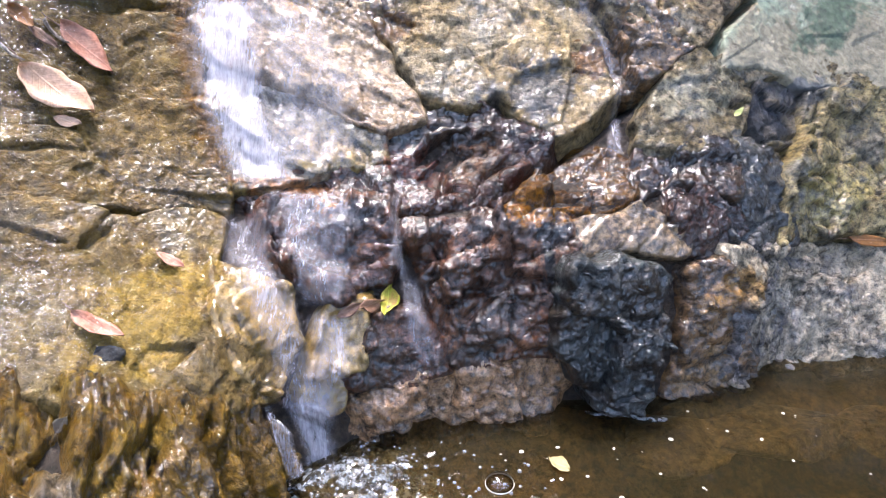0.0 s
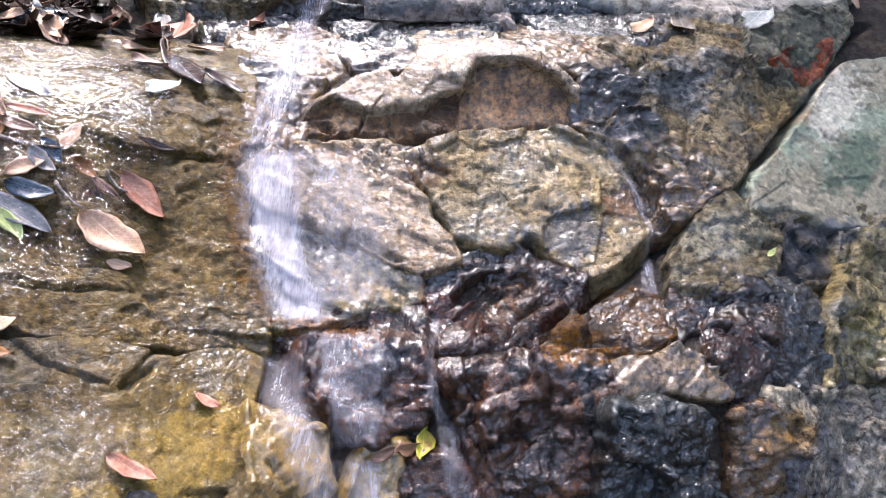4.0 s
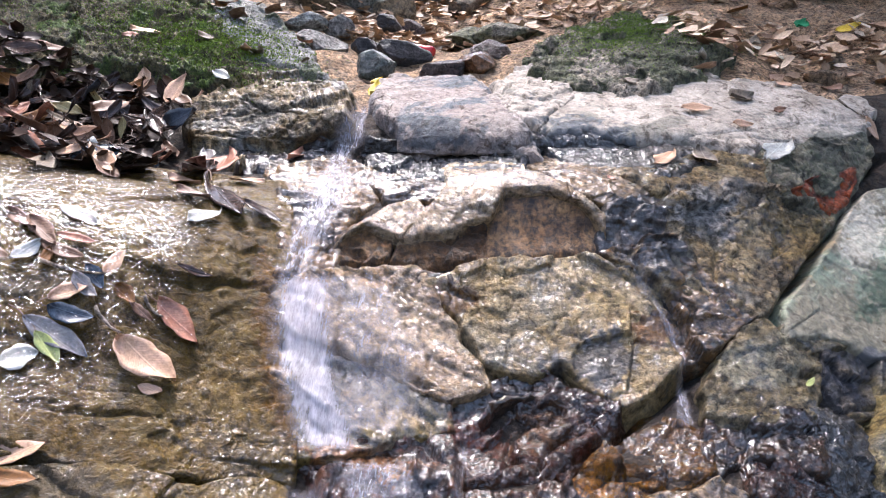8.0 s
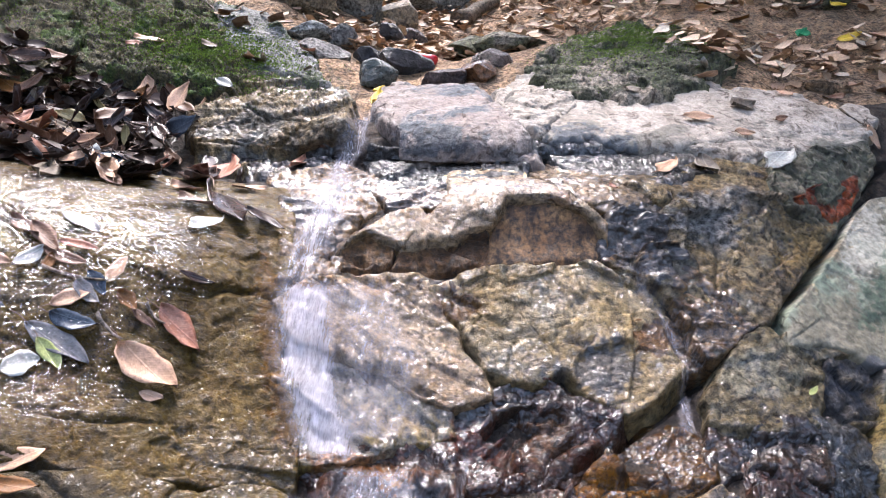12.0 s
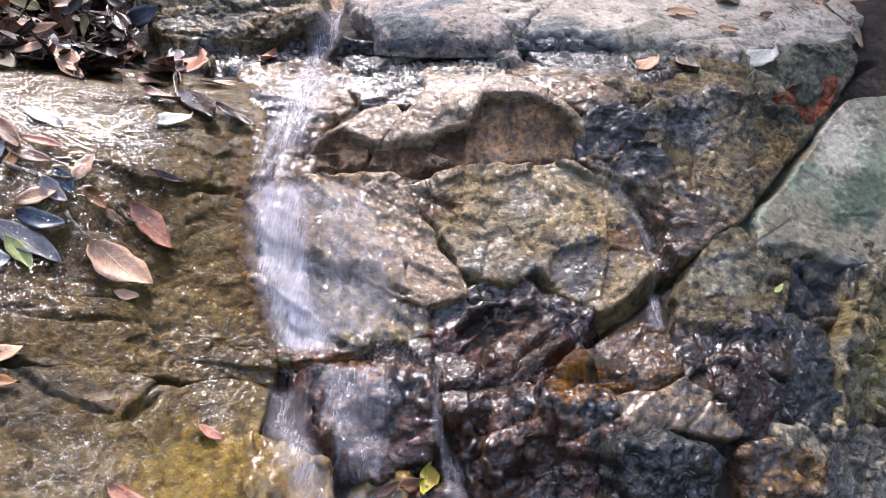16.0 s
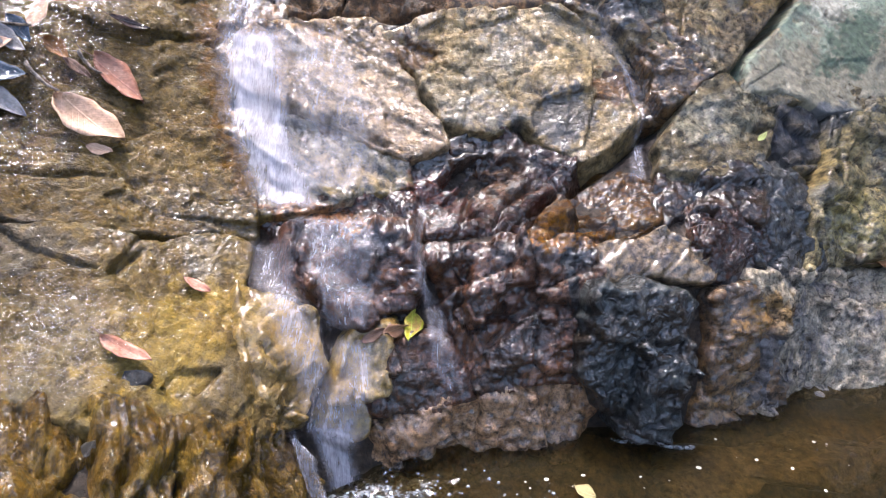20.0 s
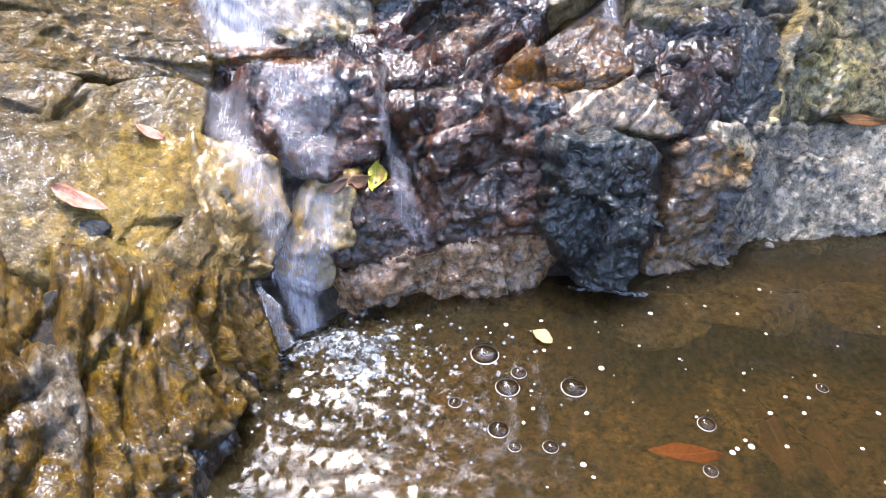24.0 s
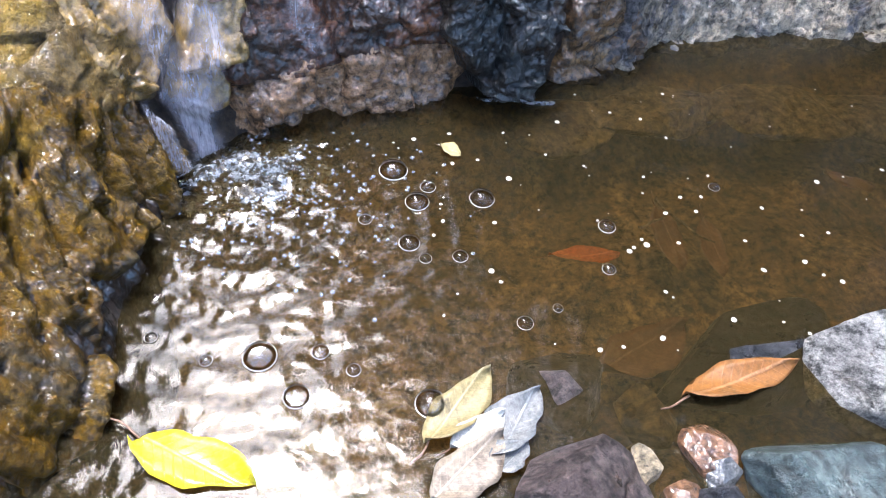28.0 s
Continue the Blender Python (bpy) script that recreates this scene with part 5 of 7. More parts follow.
def fall_mat(name, low, high, most=0.8):
    """Running water: white threads drawn out along the flow, clear between them."""
    m, t, b = nodes_of(name)
    out = t.nodes["Material Output"]
    uv = add(t, "ShaderNodeUVMap").outputs["UV"]
    thread = noise_of(t, uv, 1.0, 6, 0.7, 0.3, (270.0, 34.0, 1.0))
    broad = noise_of(t, uv, 1.0, 5, 0.65, 0.5, (38.0, 9.0, 1.0))
    lumps = noise_of(t, uv, 1.0, 4, 0.65, 0.2, (120.0, 70.0, 1.0))
    total = add(t, "ShaderNodeMath")
    total.operation = "ADD"
    for source, share, slot in ((thread, 0.42, 0), (broad, 0.38, 1)):
        part_of = add(t, "ShaderNodeMath")
        part_of.operation = "MULTIPLY"
        part_of.inputs[1].default_value = share
        t.links.new(source, part_of.inputs[0])
        t.links.new(part_of.outputs[0], total.inputs[slot])
    last = add(t, "ShaderNodeMath")
    last.operation = "MULTIPLY_ADD"
    last.inputs[1].default_value = 0.20
    t.links.new(lumps, last.inputs[0])
    t.links.new(total.outputs[0], last.inputs[2])
    total = last
    edge = add(t, "ShaderNodeAttribute")
    edge.attribute_name = "edge"
    # the banks fray into single threads
    fray = add(t, "ShaderNodeMath")
    fray.operation = "MULTIPLY_ADD"
    t.links.new(edge.outputs["Fac"], fray.inputs[0])
    fray.inputs[1].default_value = 0.22
    t.links.new(total.outputs[0], fray.inputs[2])
    less = add(t, "ShaderNodeMath")
    less.operation = "SUBTRACT"
    t.links.new(fray.outputs[0], less.inputs[0])
    less.inputs[1].default_value = 0.22
    mask = ramp(t, less.outputs[0], [(low, (0, 0, 0)), (high, (most,) * 3)])
    fade = mix(t, 1.0, mask, edge.outputs["Color"], "MULTIPLY")
    tr = add(t, "ShaderNodeBsdfTransparent", Color=(0.97, 0.97, 0.98, 1))
    b.inputs["Base Color"].default_value = (0.74, 0.71, 0.77, 1)
    b.inputs["Roughness"].default_value = 0.22
    bp = add(t, "ShaderNodeBump", Strength=0.5, Distance=0.006)
    t.links.new(total.outputs[0], bp.inputs["Height"])
    t.links.new(bp.outputs[0], b.inputs["Normal"])
    ms = add(t, "ShaderNodeMixShader")
    t.links.new(fade, ms.inputs[0])
    t.links.new(tr.outputs[0], ms.inputs[1])
    # light that falls on the far side shines through the thin sheet
    glow = add(t, "ShaderNodeBsdfTranslucent", Color=(0.92, 0.90, 0.95, 1))
    body = add(t, "ShaderNodeMixShader", Fac=0.35)
    t.links.new(b.outputs[0], body.inputs[1])
    t.links.new(glow.outputs[0], body.inputs[2])
    t.links.new(body.outputs[0], ms.inputs[2])
    t.links.new(ms.outputs[0], out.inputs["Surface"])
    return m


def film_mat():
    """A clear wet film that glints where it wrinkles, open in places."""
    m, t, b = nodes_of("wet_film")
    out = t.nodes["Material Output"]
    t.nodes.remove(b)
    vec = add(t, "ShaderNodeTexCoord").outputs["Object"]
    edge = add(t, "ShaderNodeAttribute")
    edge.attribute_name = "edge"
    wrinkle = noise_of(t, vec, 95.0, 2.6, 0.5, 0.5)
    bp = add(t, "ShaderNodeBump", Strength=1.0, Distance=0.009)
    t.links.new(wrinkle, bp.inputs["Height"])
    gl = add(t, "ShaderNodeBsdfGlossy", Roughness=0.06)
    fr = add(t, "ShaderNodeFresnel", IOR=1.33)
    t.links.new(bp.outputs[0], gl.inputs["Normal"])
    t.links.new(bp.outputs[0], fr.inputs["Normal"])
    sheet = add(t, "ShaderNodeMath")
    sheet.operation = "MULTIPLY_ADD"
    t.links.new(edge.outputs["Fac"], sheet.inputs[0])
    sheet.inputs[1].default_value = 0.45
    t.links.new(noise_of(t, vec, 9.0, 7, 0.68, 0.6), sheet.inputs[2])
    cover = ramp(t, sheet.outputs[0], [(0.66, (0, 0, 0)), (1.0, (0.21, 0.21, 0.23))])
    amount = mix(t, 1.0, cover, fr.outputs[0], "MULTIPLY")
    tr = add(t, "ShaderNodeBsdfTransparent", Color=(0.93, 0.94, 0.95, 1))
    ms = add(t, "ShaderNodeMixShader")
    for a, c in ((amount, ms.inputs[0]), (tr.outputs[0], ms.inputs[1]), (gl.outputs[0], ms.inputs[2]), (ms.outputs[0], out.inputs["Surface"])):
        t.links.new(a, c)
    return m


WATER = water_mat()
FALL = {"head": fall_mat("falling_water", 0.38, 0.68, 0.7), "dense": fall_mat("tumbling_water", 0.29, 0.62, 0.85), "mid": fall_mat("sliding_water", 0.40, 0.70, 0.55), "rush": fall_mat("rushing_water", 0.36, 0.68, 0.6), "veil": fall_mat("veil_water", 0.38, 0.70, 0.5), "thin": fall_mat("thin_water", 0.42, 0.70, 0.5), "film": film_mat()}
POUR = Vector((-0.15, 0.86, 0.0))

px, py = np.meshgrid(np.linspace(-0.75, 1.75, 560), np.linspace(0.03, 1.40, 310))
px, py = px.ravel(), py.ravel()
far = np.hypot(px - POUR.x, (py - POUR.y) * 0.8)
flat = np.stack([px, py, 0 * px], 1)
calm = np.exp(-far / 0.16)
pz = 0.0032 * np.exp(-far / 0.17) * fractal(flat * 75, 3, 5) + 0.0005 * np.exp(-far / 0.4) * fractal(flat * 60, 2, 25) + 0.004 * calm * fractal(flat * 40, 3, 6) + 0.0015 * np.exp(-np.abs(px + 0.1) / 0.25) * fractal(flat * (9, 38, 1), 3, 9) + 0.0006 * fractal(flat * 14, 2, 15)
pz += 0.0016 * np.exp(-far / 0.3) * np.sin(far * 150 + 3 * bumps(flat * 9, 4))
tagged(placed("pool_water", np.stack([px, py, pz], 1), grid_quads(560, 310), WATER),
       "shallow brown pool water, rippled below the fall", "water", kind="structure")

STRIPS = [
    ("head", [(2.64, 8.36, 2.79, 8.38), (2.48, 7.79, 2.71, 7.76), (2.38, 6.91, 2.65, 6.77), (2.17, 5.79, 2.67, 5.82), (2.09, 5.21, 2.55, 5.24), (2.00, 4.91, 2.40, 4.93), (1.94, 4.68, 2.31, 4.71)]),
    ("dense", [(1.94, 4.71, 2.48, 4.76), (1.88, 4.45, 2.40, 4.49), (1.88, 4.19, 2.42, 4.25), (1.92, 3.86, 2.48, 3.98), (1.98, 3.17, 2.54, 3.36)]),
    ("veil", [(2.12, 4.77, 2.96, 4.79), (2.05, 4.51, 3.10, 4.53), (2.06, 4.30, 3.22, 4.36), (2.10, 4.12, 3.12, 4.18), (2.16, 3.61, 2.90, 3.95)]),
    ("mid", [(2.03, 3.06, 3.08, 3.34), (2.11, 2.75, 3.11, 2.92), (2.22, 2.47, 3.15, 2.61), (2.46, 2.23, 3.02, 2.29)]),
    ("rush", [(1.91, 2.92, 2.30, 2.91), (1.91, 2.59, 2.38, 2.53), (1.95, 2.35, 2.55, 2.30), (2.02, 2.08, 2.66, 2.04), (2.13, 1.78, 2.85, 1.60), (2.14, 1.64, 2.80, 1.37)]),
    ("rush", [(2.52, 2.25, 3.08, 2.28), (2.57, 1.94, 3.04, 1.89), (2.47, 1.66, 2.89, 1.53), (2.32, 1.49, 2.80, 1.32)]),
    ("dense", [(2.34, 1.66, 2.82, 1.46), (2.40, 1.48, 2.78, 1.15), (2.46, 1.18, 2.76, 0.82), (2.44, 1.05, 2.76, 0.62)]),
    ("rush", [(2.08, 1.70, 2.26, 1.62), (2.10, 1.44, 2.26, 1.36), (2.16, 1.20, 2.30, 1.12), (2.20, 1.02, 2.34, 0.95)]),
    ("thin", [(4.42, 4.32, 4.53, 4.31), (4.40, 4.15, 4.52, 4.13), (4.30, 3.82, 4.54, 3.70)]),
    ("thin", [(3.10, 3.87, 3.20, 3.86), (3.09, 3.02, 3.18, 3.02), (3.13, 2.69, 3.24, 2.69), (3.20, 2.48, 3.39, 2.47), (3.25, 2.12, 3.54, 1.97), (3.39, 1.74, 3.57, 1.64)]),
    ("thin", [(4.13, 4.89, 4.25, 4.90), (4.19, 4.70, 4.34, 4.70), (4.32, 4.51, 4.48, 4.47), (4.38, 4.35, 4.53, 4.30)]),
    ("film", [(0.22, 5.75, 2.06, 5.98), (0.25, 5.20, 2.04, 5.60), (0.29, 4.73, 2.00, 5.32), (0.31, 4.58, 1.98, 4.91), (0.34, 4.33, 1.91, 4.64), (0.37, 4.09, 1.77, 4.37), (0.39, 3.77, 1.55, 3.98), (0.41, 3.50, 1.37, 3.53)]),
    ("film", [(0.64, 3.31, 1.67, 2.89), (0.63, 3.12, 1.62, 2.66), (0.62, 2.95, 1.58, 2.48), (0.63, 2.76, 1.50, 2.29), (0.63, 2.62, 1.37, 2.21)]),
]


def strip(kind, rows, across=40, along=70):
    """A sheet of running water between two banks, laid just over the rock."""
    r = np.array(rows)
    s = np.linspace(0, len(r) - 1, along)
    k = [np.interp(s, np.arange(len(r)), r[:, c]) for c in range(4)]
    w = np.linspace(0, 1, across)
    u, v = np.outer(k[0], 1 - w) + np.outer(k[2], w), np.outer(k[1], 1 - w) + np.outer(k[3], w)
    pts, normals = np.empty((along, across, 3)), slope_normal(u.ravel(), v.ravel()).reshape(along, across, 3)
    base = slope(u.ravel(), v.ravel()).reshape(along, across, 3)
    rise = np.zeros((along, across))
    for i in range(along):
        for j in range(across):
            hit = SURFACE.ray_cast(Vector(base[i, j] + normals[i, j] * 0.3), Vector(-normals[i, j]), 0.8)[0]
            rise[i, j] = (np.array(hit) - base[i, j]) @ normals[i, j] if hit is not None else 0
    soft = np.array([np.roll(np.pad(rise, ((6, 6), (3, 3)), "edge"), (a, b), (0, 1))[6:-6, 3:-3] for a in range(-6, 7, 2) for b in (-3, 0, 3)])
    rise = np.maximum(soft.mean(0), rise) * 0.5 + 0.5 * soft.max(0) + 0.006
    p = base + normals * rise[:, :, None]
    down = np.concatenate([[0], np.cumsum(np.linalg.norm(np.diff(p[:, across // 2], axis=0), axis=1))])
    wide = np.linalg.norm(p[:, -1] - p[:, 0], axis=1).mean()
    ridge = 0.004 * fractal(np.stack([np.tile(w * wide * 60, along), np.repeat(down * 5, across), np.zeros(along * across)], 1), 3, len(rows))
    p = p + normals * ridge.reshape(along, across, 1)
    ob = placed("running_water", p.reshape(-1, 3), grid_quads(across, along), FALL[kind])
    uv = ob.data.uv_layers.new(name="flow")
    ix = np.empty(len(ob.data.loops), np.int64)
    ob.data.loops.foreach_get("vertex_index", ix)
    grid = np.stack([p[:, :, 0].ravel(), np.repeat(down, across)], 1)
    uv.data.foreach_set("uv", grid[ix].astype(np.float32).ravel())
    fade = np.clip(np.minimum(w + (kind == "film"), 1 - w) / (0.5 if kind == "film" else 0.34), 0, 1)[None, :] * np.clip(np.minimum(s, s[-1] - s) / (0.9 if kind == "film" else 0.35) + (0.0 if kind == "film" else 0.35), 0, 1)[:, None]
    at = ob.data.attributes.new("edge", "FLOAT", "POINT")
    at.data.foreach_set("value", fade.astype(np.float32).ravel())
    return ob


WATER_LABEL = {"head": "white water at the head of the fall", "film": "clear glinting film of water over the slab", "dense": "white water tumbling down the rock", "rush": "white water rushing over golden rock", "veil": "thin white veil of water spread over pale rock", "mid": "broken white water sliding over dark rock", "thin": "thin clear trickle over wet rock"}
for kind, rows in STRIPS:
    tagged(strip(kind, rows), WATER_LABEL[kind], "waterfall", "runs of the small waterfall")

# white froth where the fall meets the pool
foam_mat = rock_mat("froth", (0.55, 0.58, 0.60), (0.72, 0.75, 0.78), (0.85, 0.87, 0.9), rough=(0.1, 0.4), bump=0.8, spots=0.2)
n = 46
fx, fy = np.meshgrid(np.linspace(-1, 1, n), np.linspace(-1, 1, n))
fx, fy = fx.ravel(), fy.ravel()
rr = np.hypot(fx, fy)
fz = 0.020 * np.clip(1 - rr, 0, 1) ** 0.8 * (1 + 0.9 * fractal(np.stack([fx, fy, 0 * fx], 1) * 5, 3, 2)) - 0.012
fm = foam_mat.node_tree
fm_clear, fm_mix = add(fm, "ShaderNodeBsdfTransparent"), add(fm, "ShaderNodeMixShader")
fm.links.new(ramp(fm, noise_of(fm, coords(fm), 90.0, 5, 0.65), [(0.40, (0.05, 0.05, 0.05)), (0.62, (0.85, 0.85, 0.85))]), fm_mix.inputs[0])
fm.links.new(fm_clear.outputs[0], fm_mix.inputs[1])
fm.links.new(fm.nodes["Principled BSDF"].outputs[0], fm_mix.inputs[2])
fm.links.new(fm_mix.outputs[0], fm.nodes["Material Output"].inputs["Surface"])
ring = grid_quads(n, n)
ring = ring[(rr[ring] < 0.97).all(1)]
tagged(placed("froth", np.stack([POUR.x + 0.01 + fx * 0.14, POUR.y - 0.03 + fy * 0.10, fz], 1), ring, foam_mat),
       "white froth where the fall enters the pool", "foam")


# ---- leaves ----
def leaf_mat(name, colour, second, amount=0.4, rough=0.45, vein=1.25):
    m, t, b = nodes_of(name)
    colour, second = tuple(0.85 * c for c in colour), tuple(0.85 * c for c in second)
    co = add(t, "ShaderNodeTexCoord").outputs["Object"]
    vec = coords(t, 3.0)
    n = noise_of(t, vec, 3.0, 6, 0.65, 0.6)
    col = mix(t, ramp(t, n, [(0.58 - 0.3 * amount, (0, 0, 0)), (0.72 - 0.2 * amount, (1, 1, 1))]), colour, second)
    sep = add(t, "ShaderNodeSeparateXYZ")
    t.links.new(co, sep.inputs[0])
    ay = add(t, "ShaderNodeMath")
    ay.operation = "ABSOLUTE"
    t.links.new(sep.outputs["Y"], ay.inputs[0])
    rib = ramp(t, ay.outputs[0], [(0.006, (1, 1, 1)), (0.014, (0, 0, 0))])
    side = add(t, "ShaderNodeMath")
    side.operation = "MULTIPLY_ADD"
    t.links.new(ay.outputs[0], side.inputs[0])
    side.inputs[1].default_value = -0.9
    t.links.new(sep.outputs["X"], side.inputs[2])
    wave = add(t, "ShaderNodeMath")
    wave.operation = "PINGPONG"
    t.links.new(side.outputs[0], wave.inputs[0])
    wave.inputs[1].default_value = 0.045
    ribs = ramp(t, wave.outputs[0], [(0.002, (0.3, 0.3, 0.3)), (0.008, (0, 0, 0))])
    lines = mix(t, 1.0, rib, ribs, "ADD")
    pale = tuple(min(0.9, c * vein + 0.03) for c in colour)
    col = mix(t, lines, col, pale)
    fine = noise_of(t, vec, 22, 5, 0.7)
    col = mix(t, 1.0, col, ramp(t, fine, [(0.3, (0.6, 0.6, 0.6)), (0.65, (1.15, 1.15, 1.15))]), "MULTIPLY")
    t.links.new(col, b.inputs["Base Color"])
    b.inputs["Roughness"].default_value = rough
    b.inputs["Specular IOR Level"].default_value = 0.25
    bp = add(t, "ShaderNodeBump", Strength=0.2, Distance=0.012)
    t.links.new(lines, bp.inputs["Height"])
    t.links.new(bp.outputs[0], b.inputs["Normal"])
    return m


LEAF = {
    "tan": leaf_mat("tan_leaf", (0.50, 0.31, 0.19), (0.60, 0.38, 0.26)),
    "brown": leaf_mat("brown_leaf", (0.16, 0.085, 0.05), (0.24, 0.14, 0.09)),
    "rust": leaf_mat("rust_leaf", (0.30, 0.12, 0.07), (0.42, 0.22, 0.15), 0.5),
    "dark": leaf_mat("dark_leaf", (0.035, 0.022, 0.018), (0.08, 0.05, 0.04), 0.4, 0.2),
    "grey": leaf_mat("grey_leaf", (0.26, 0.24, 0.23), (0.34, 0.30, 0.27), 0.5, 0.25),
    "slate": leaf_mat("slate_leaf", (0.056, 0.070, 0.091), (0.105, 0.126, 0.154), 0.5, 0.2),
    "pale": leaf_mat("pale_leaf", (0.442, 0.442, 0.399), (0.357, 0.340, 0.306)),
    "cream": leaf_mat("cream_leaf", (0.212, 0.170, 0.123), (0.085, 0.064, 0.047), 0.3),
    "orange": leaf_mat("orange_leaf", (0.200, 0.084, 0.019), (0.136, 0.068, 0.024), 0.3),
    "deeporange": leaf_mat("sunken_orange_leaf", (0.55, 0.15, 0.02), (0.60, 0.22, 0.04)),
    "yellow": leaf_mat("yellow_leaf", (0.75, 0.52, 0.04), (0.80, 0.60, 0.10)),
    "brightyellow": leaf_mat("bright_yellow_leaf", (0.46, 0.38, 0.008), (0.54, 0.47, 0.04), 0.5, 0.12),
    "yellowgreen": leaf_mat("yellow_green_leaf", (0.30, 0.30, 0.02), (0.30, 0.15, 0.04), 0.5),
    "lime": leaf_mat("lime_leaf", (0.42, 0.46, 0.16), (0.35, 0.36, 0.15)),
    "green": leaf_mat("green_leaf", (0.03, 0.26, 0.10), (0.06, 0.32, 0.14)),
    "spotted": leaf_mat("spotted_leaf", (0.217, 0.173, 0.075), (0.068, 0.049, 0.022), 0.12),
    "ghost": leaf_mat("pale_grey_leaf", (0.122, 0.126, 0.126), (0.174, 0.169, 0.160), 0.5, 0.15),
    "olive": leaf_mat("olive_leaf", (0.33, 0.27, 0.12), (0.28, 0.22, 0.10)),
}
LEAF_WORDS = {
    "tan": "dry tan leaf", "brown": "dry brown leaf", "rust": "reddish brown wet leaf", "dark": "blackened wet leaf", "grey": "grey wet leaf",
    "slate": "dark blue-grey wet leaf", "pale": "pale grey-green leaf", "cream": "dry cream-coloured leaf", "orange": "orange-brown leaf",
    "deeporange": "sunken orange leaf", "yellow": "yellow leaf", "brightyellow": "large bright yellow leaf", "yellowgreen": "yellow and green leaf",
    "lime": "pale lime-green leaf", "green": "fresh green leaf", "spotted": "yellowish leaf with dark spots", "ghost": "pale grey decayed leaf", "olive": "small olive leaf fragment"}
BLADES = {}


def blade(width, curl, twist):
    """A leaf one unit long with a pointed tip, folded along its rib and curled."""
    key = (round(width, 2), round(curl, 2), twist)
    if key in BLADES:
        return BLADES[key]
    rnd = random.Random(str(key))
    na, nc = 15, 7
    verts = []
    ph, ph2 = rnd.uniform(0, 6), rnd.uniform(0, 6)
    for i in range(na):
        s = i / (na - 1)
        half = 0.5 * width * (math.sin(math.pi * s**0.85) ** 0.8) + 0.004
        sway = 0.16 * width * math.sin(2.6 * s + ph)
        for j in range(nc):
            c = 2 * j / (nc - 1) - 1
            torn = 1 + abs(c) * (0.09 * math.sin(9 * s + ph + 2 * c) + 0.06 * math.sin(21 * s + ph2 - 3 * c))
            z = 0.20 * width * abs(c) ** 1.3 * (0.5 + curl) * (1 + 0.5 * math.sin(5 * s + ph2) * c) + curl * 0.6 * (s - 0.45) ** 2 + 0.022 * math.sin(7 * s + ph2 + 2 * c) * (abs(c) + 0.3)
            z += twist * 0.12 * c * (s - 0.5)
            verts.append((s - 0.5, c * half * torn + sway, z))
    quads = grid_quads(nc, na)
    top = np.array(verts)
    low = top - (0, 0, 0.006)
    k = len(top)
    rim = [j for j in range(nc)] + [i * nc + nc - 1 for i in range(1, na)] + [(na - 1) * nc + j for j in range(nc - 2, -1, -1)] + [i * nc for i in range(na - 2, 0, -1)]
    side = [(b, a, a + k, b + k) for a, b in zip(rim, rim[1:] + rim[:1])]
    me = mesh_of("leaf", np.concatenate([top, low]), np.concatenate([quads, quads[:, ::-1] + k, np.array(side)]))
    stalk = []
    for i in range(5):
        for a in range(5):
            r = 0.011 - 0.001 * i
            stalk.append((-0.46 - 0.07 * i, 0.02 * math.sin(i + ph) + r * math.cos(a * 1.257), 0.01 * i + curl * 0.18 + r * math.sin(a * 1.257)))
    sq = [(i * 5 + a, i * 5 + (a + 1) % 5, i * 5 + 5 + (a + 1) % 5, i * 5 + 5 + a) for i in range(4) for a in range(5)]
    BLADES[key] = me, mesh_of("stalk", stalk, sq)
    return BLADES[key]


def leaf(m, length, width, curl, twist, colour, where, group="", stalk=True):
    me, st = blade(width, curl, twist)
    ob = new("leaf", me)
    if not me.materials:
        me.materials.append(None)
        st.materials.append(None)
    ob.material_slots[0].link = "OBJECT"
    ob.material_slots[0].material = LEAF[colour]
    ob.matrix_world = m @ Matrix.Diagonal((length, length, length, 1))
    if stalk:
        s = new("stalk", st)
        s.material_slots[0].link = "OBJECT"
        s.material_slots[0].material = LEAF["brown"]
        s.parent = ob
    return tagged(ob, LEAF_WORDS[colour] + " " + where, "leaf", group)


def axes(mid, ahead, up):
    x = ahead.normalized()
    z = (up - x * up.dot(x)).normalized()
    return Matrix.Translation(mid) @ Matrix((x, z.cross(x), z)).transposed().to_4x4()


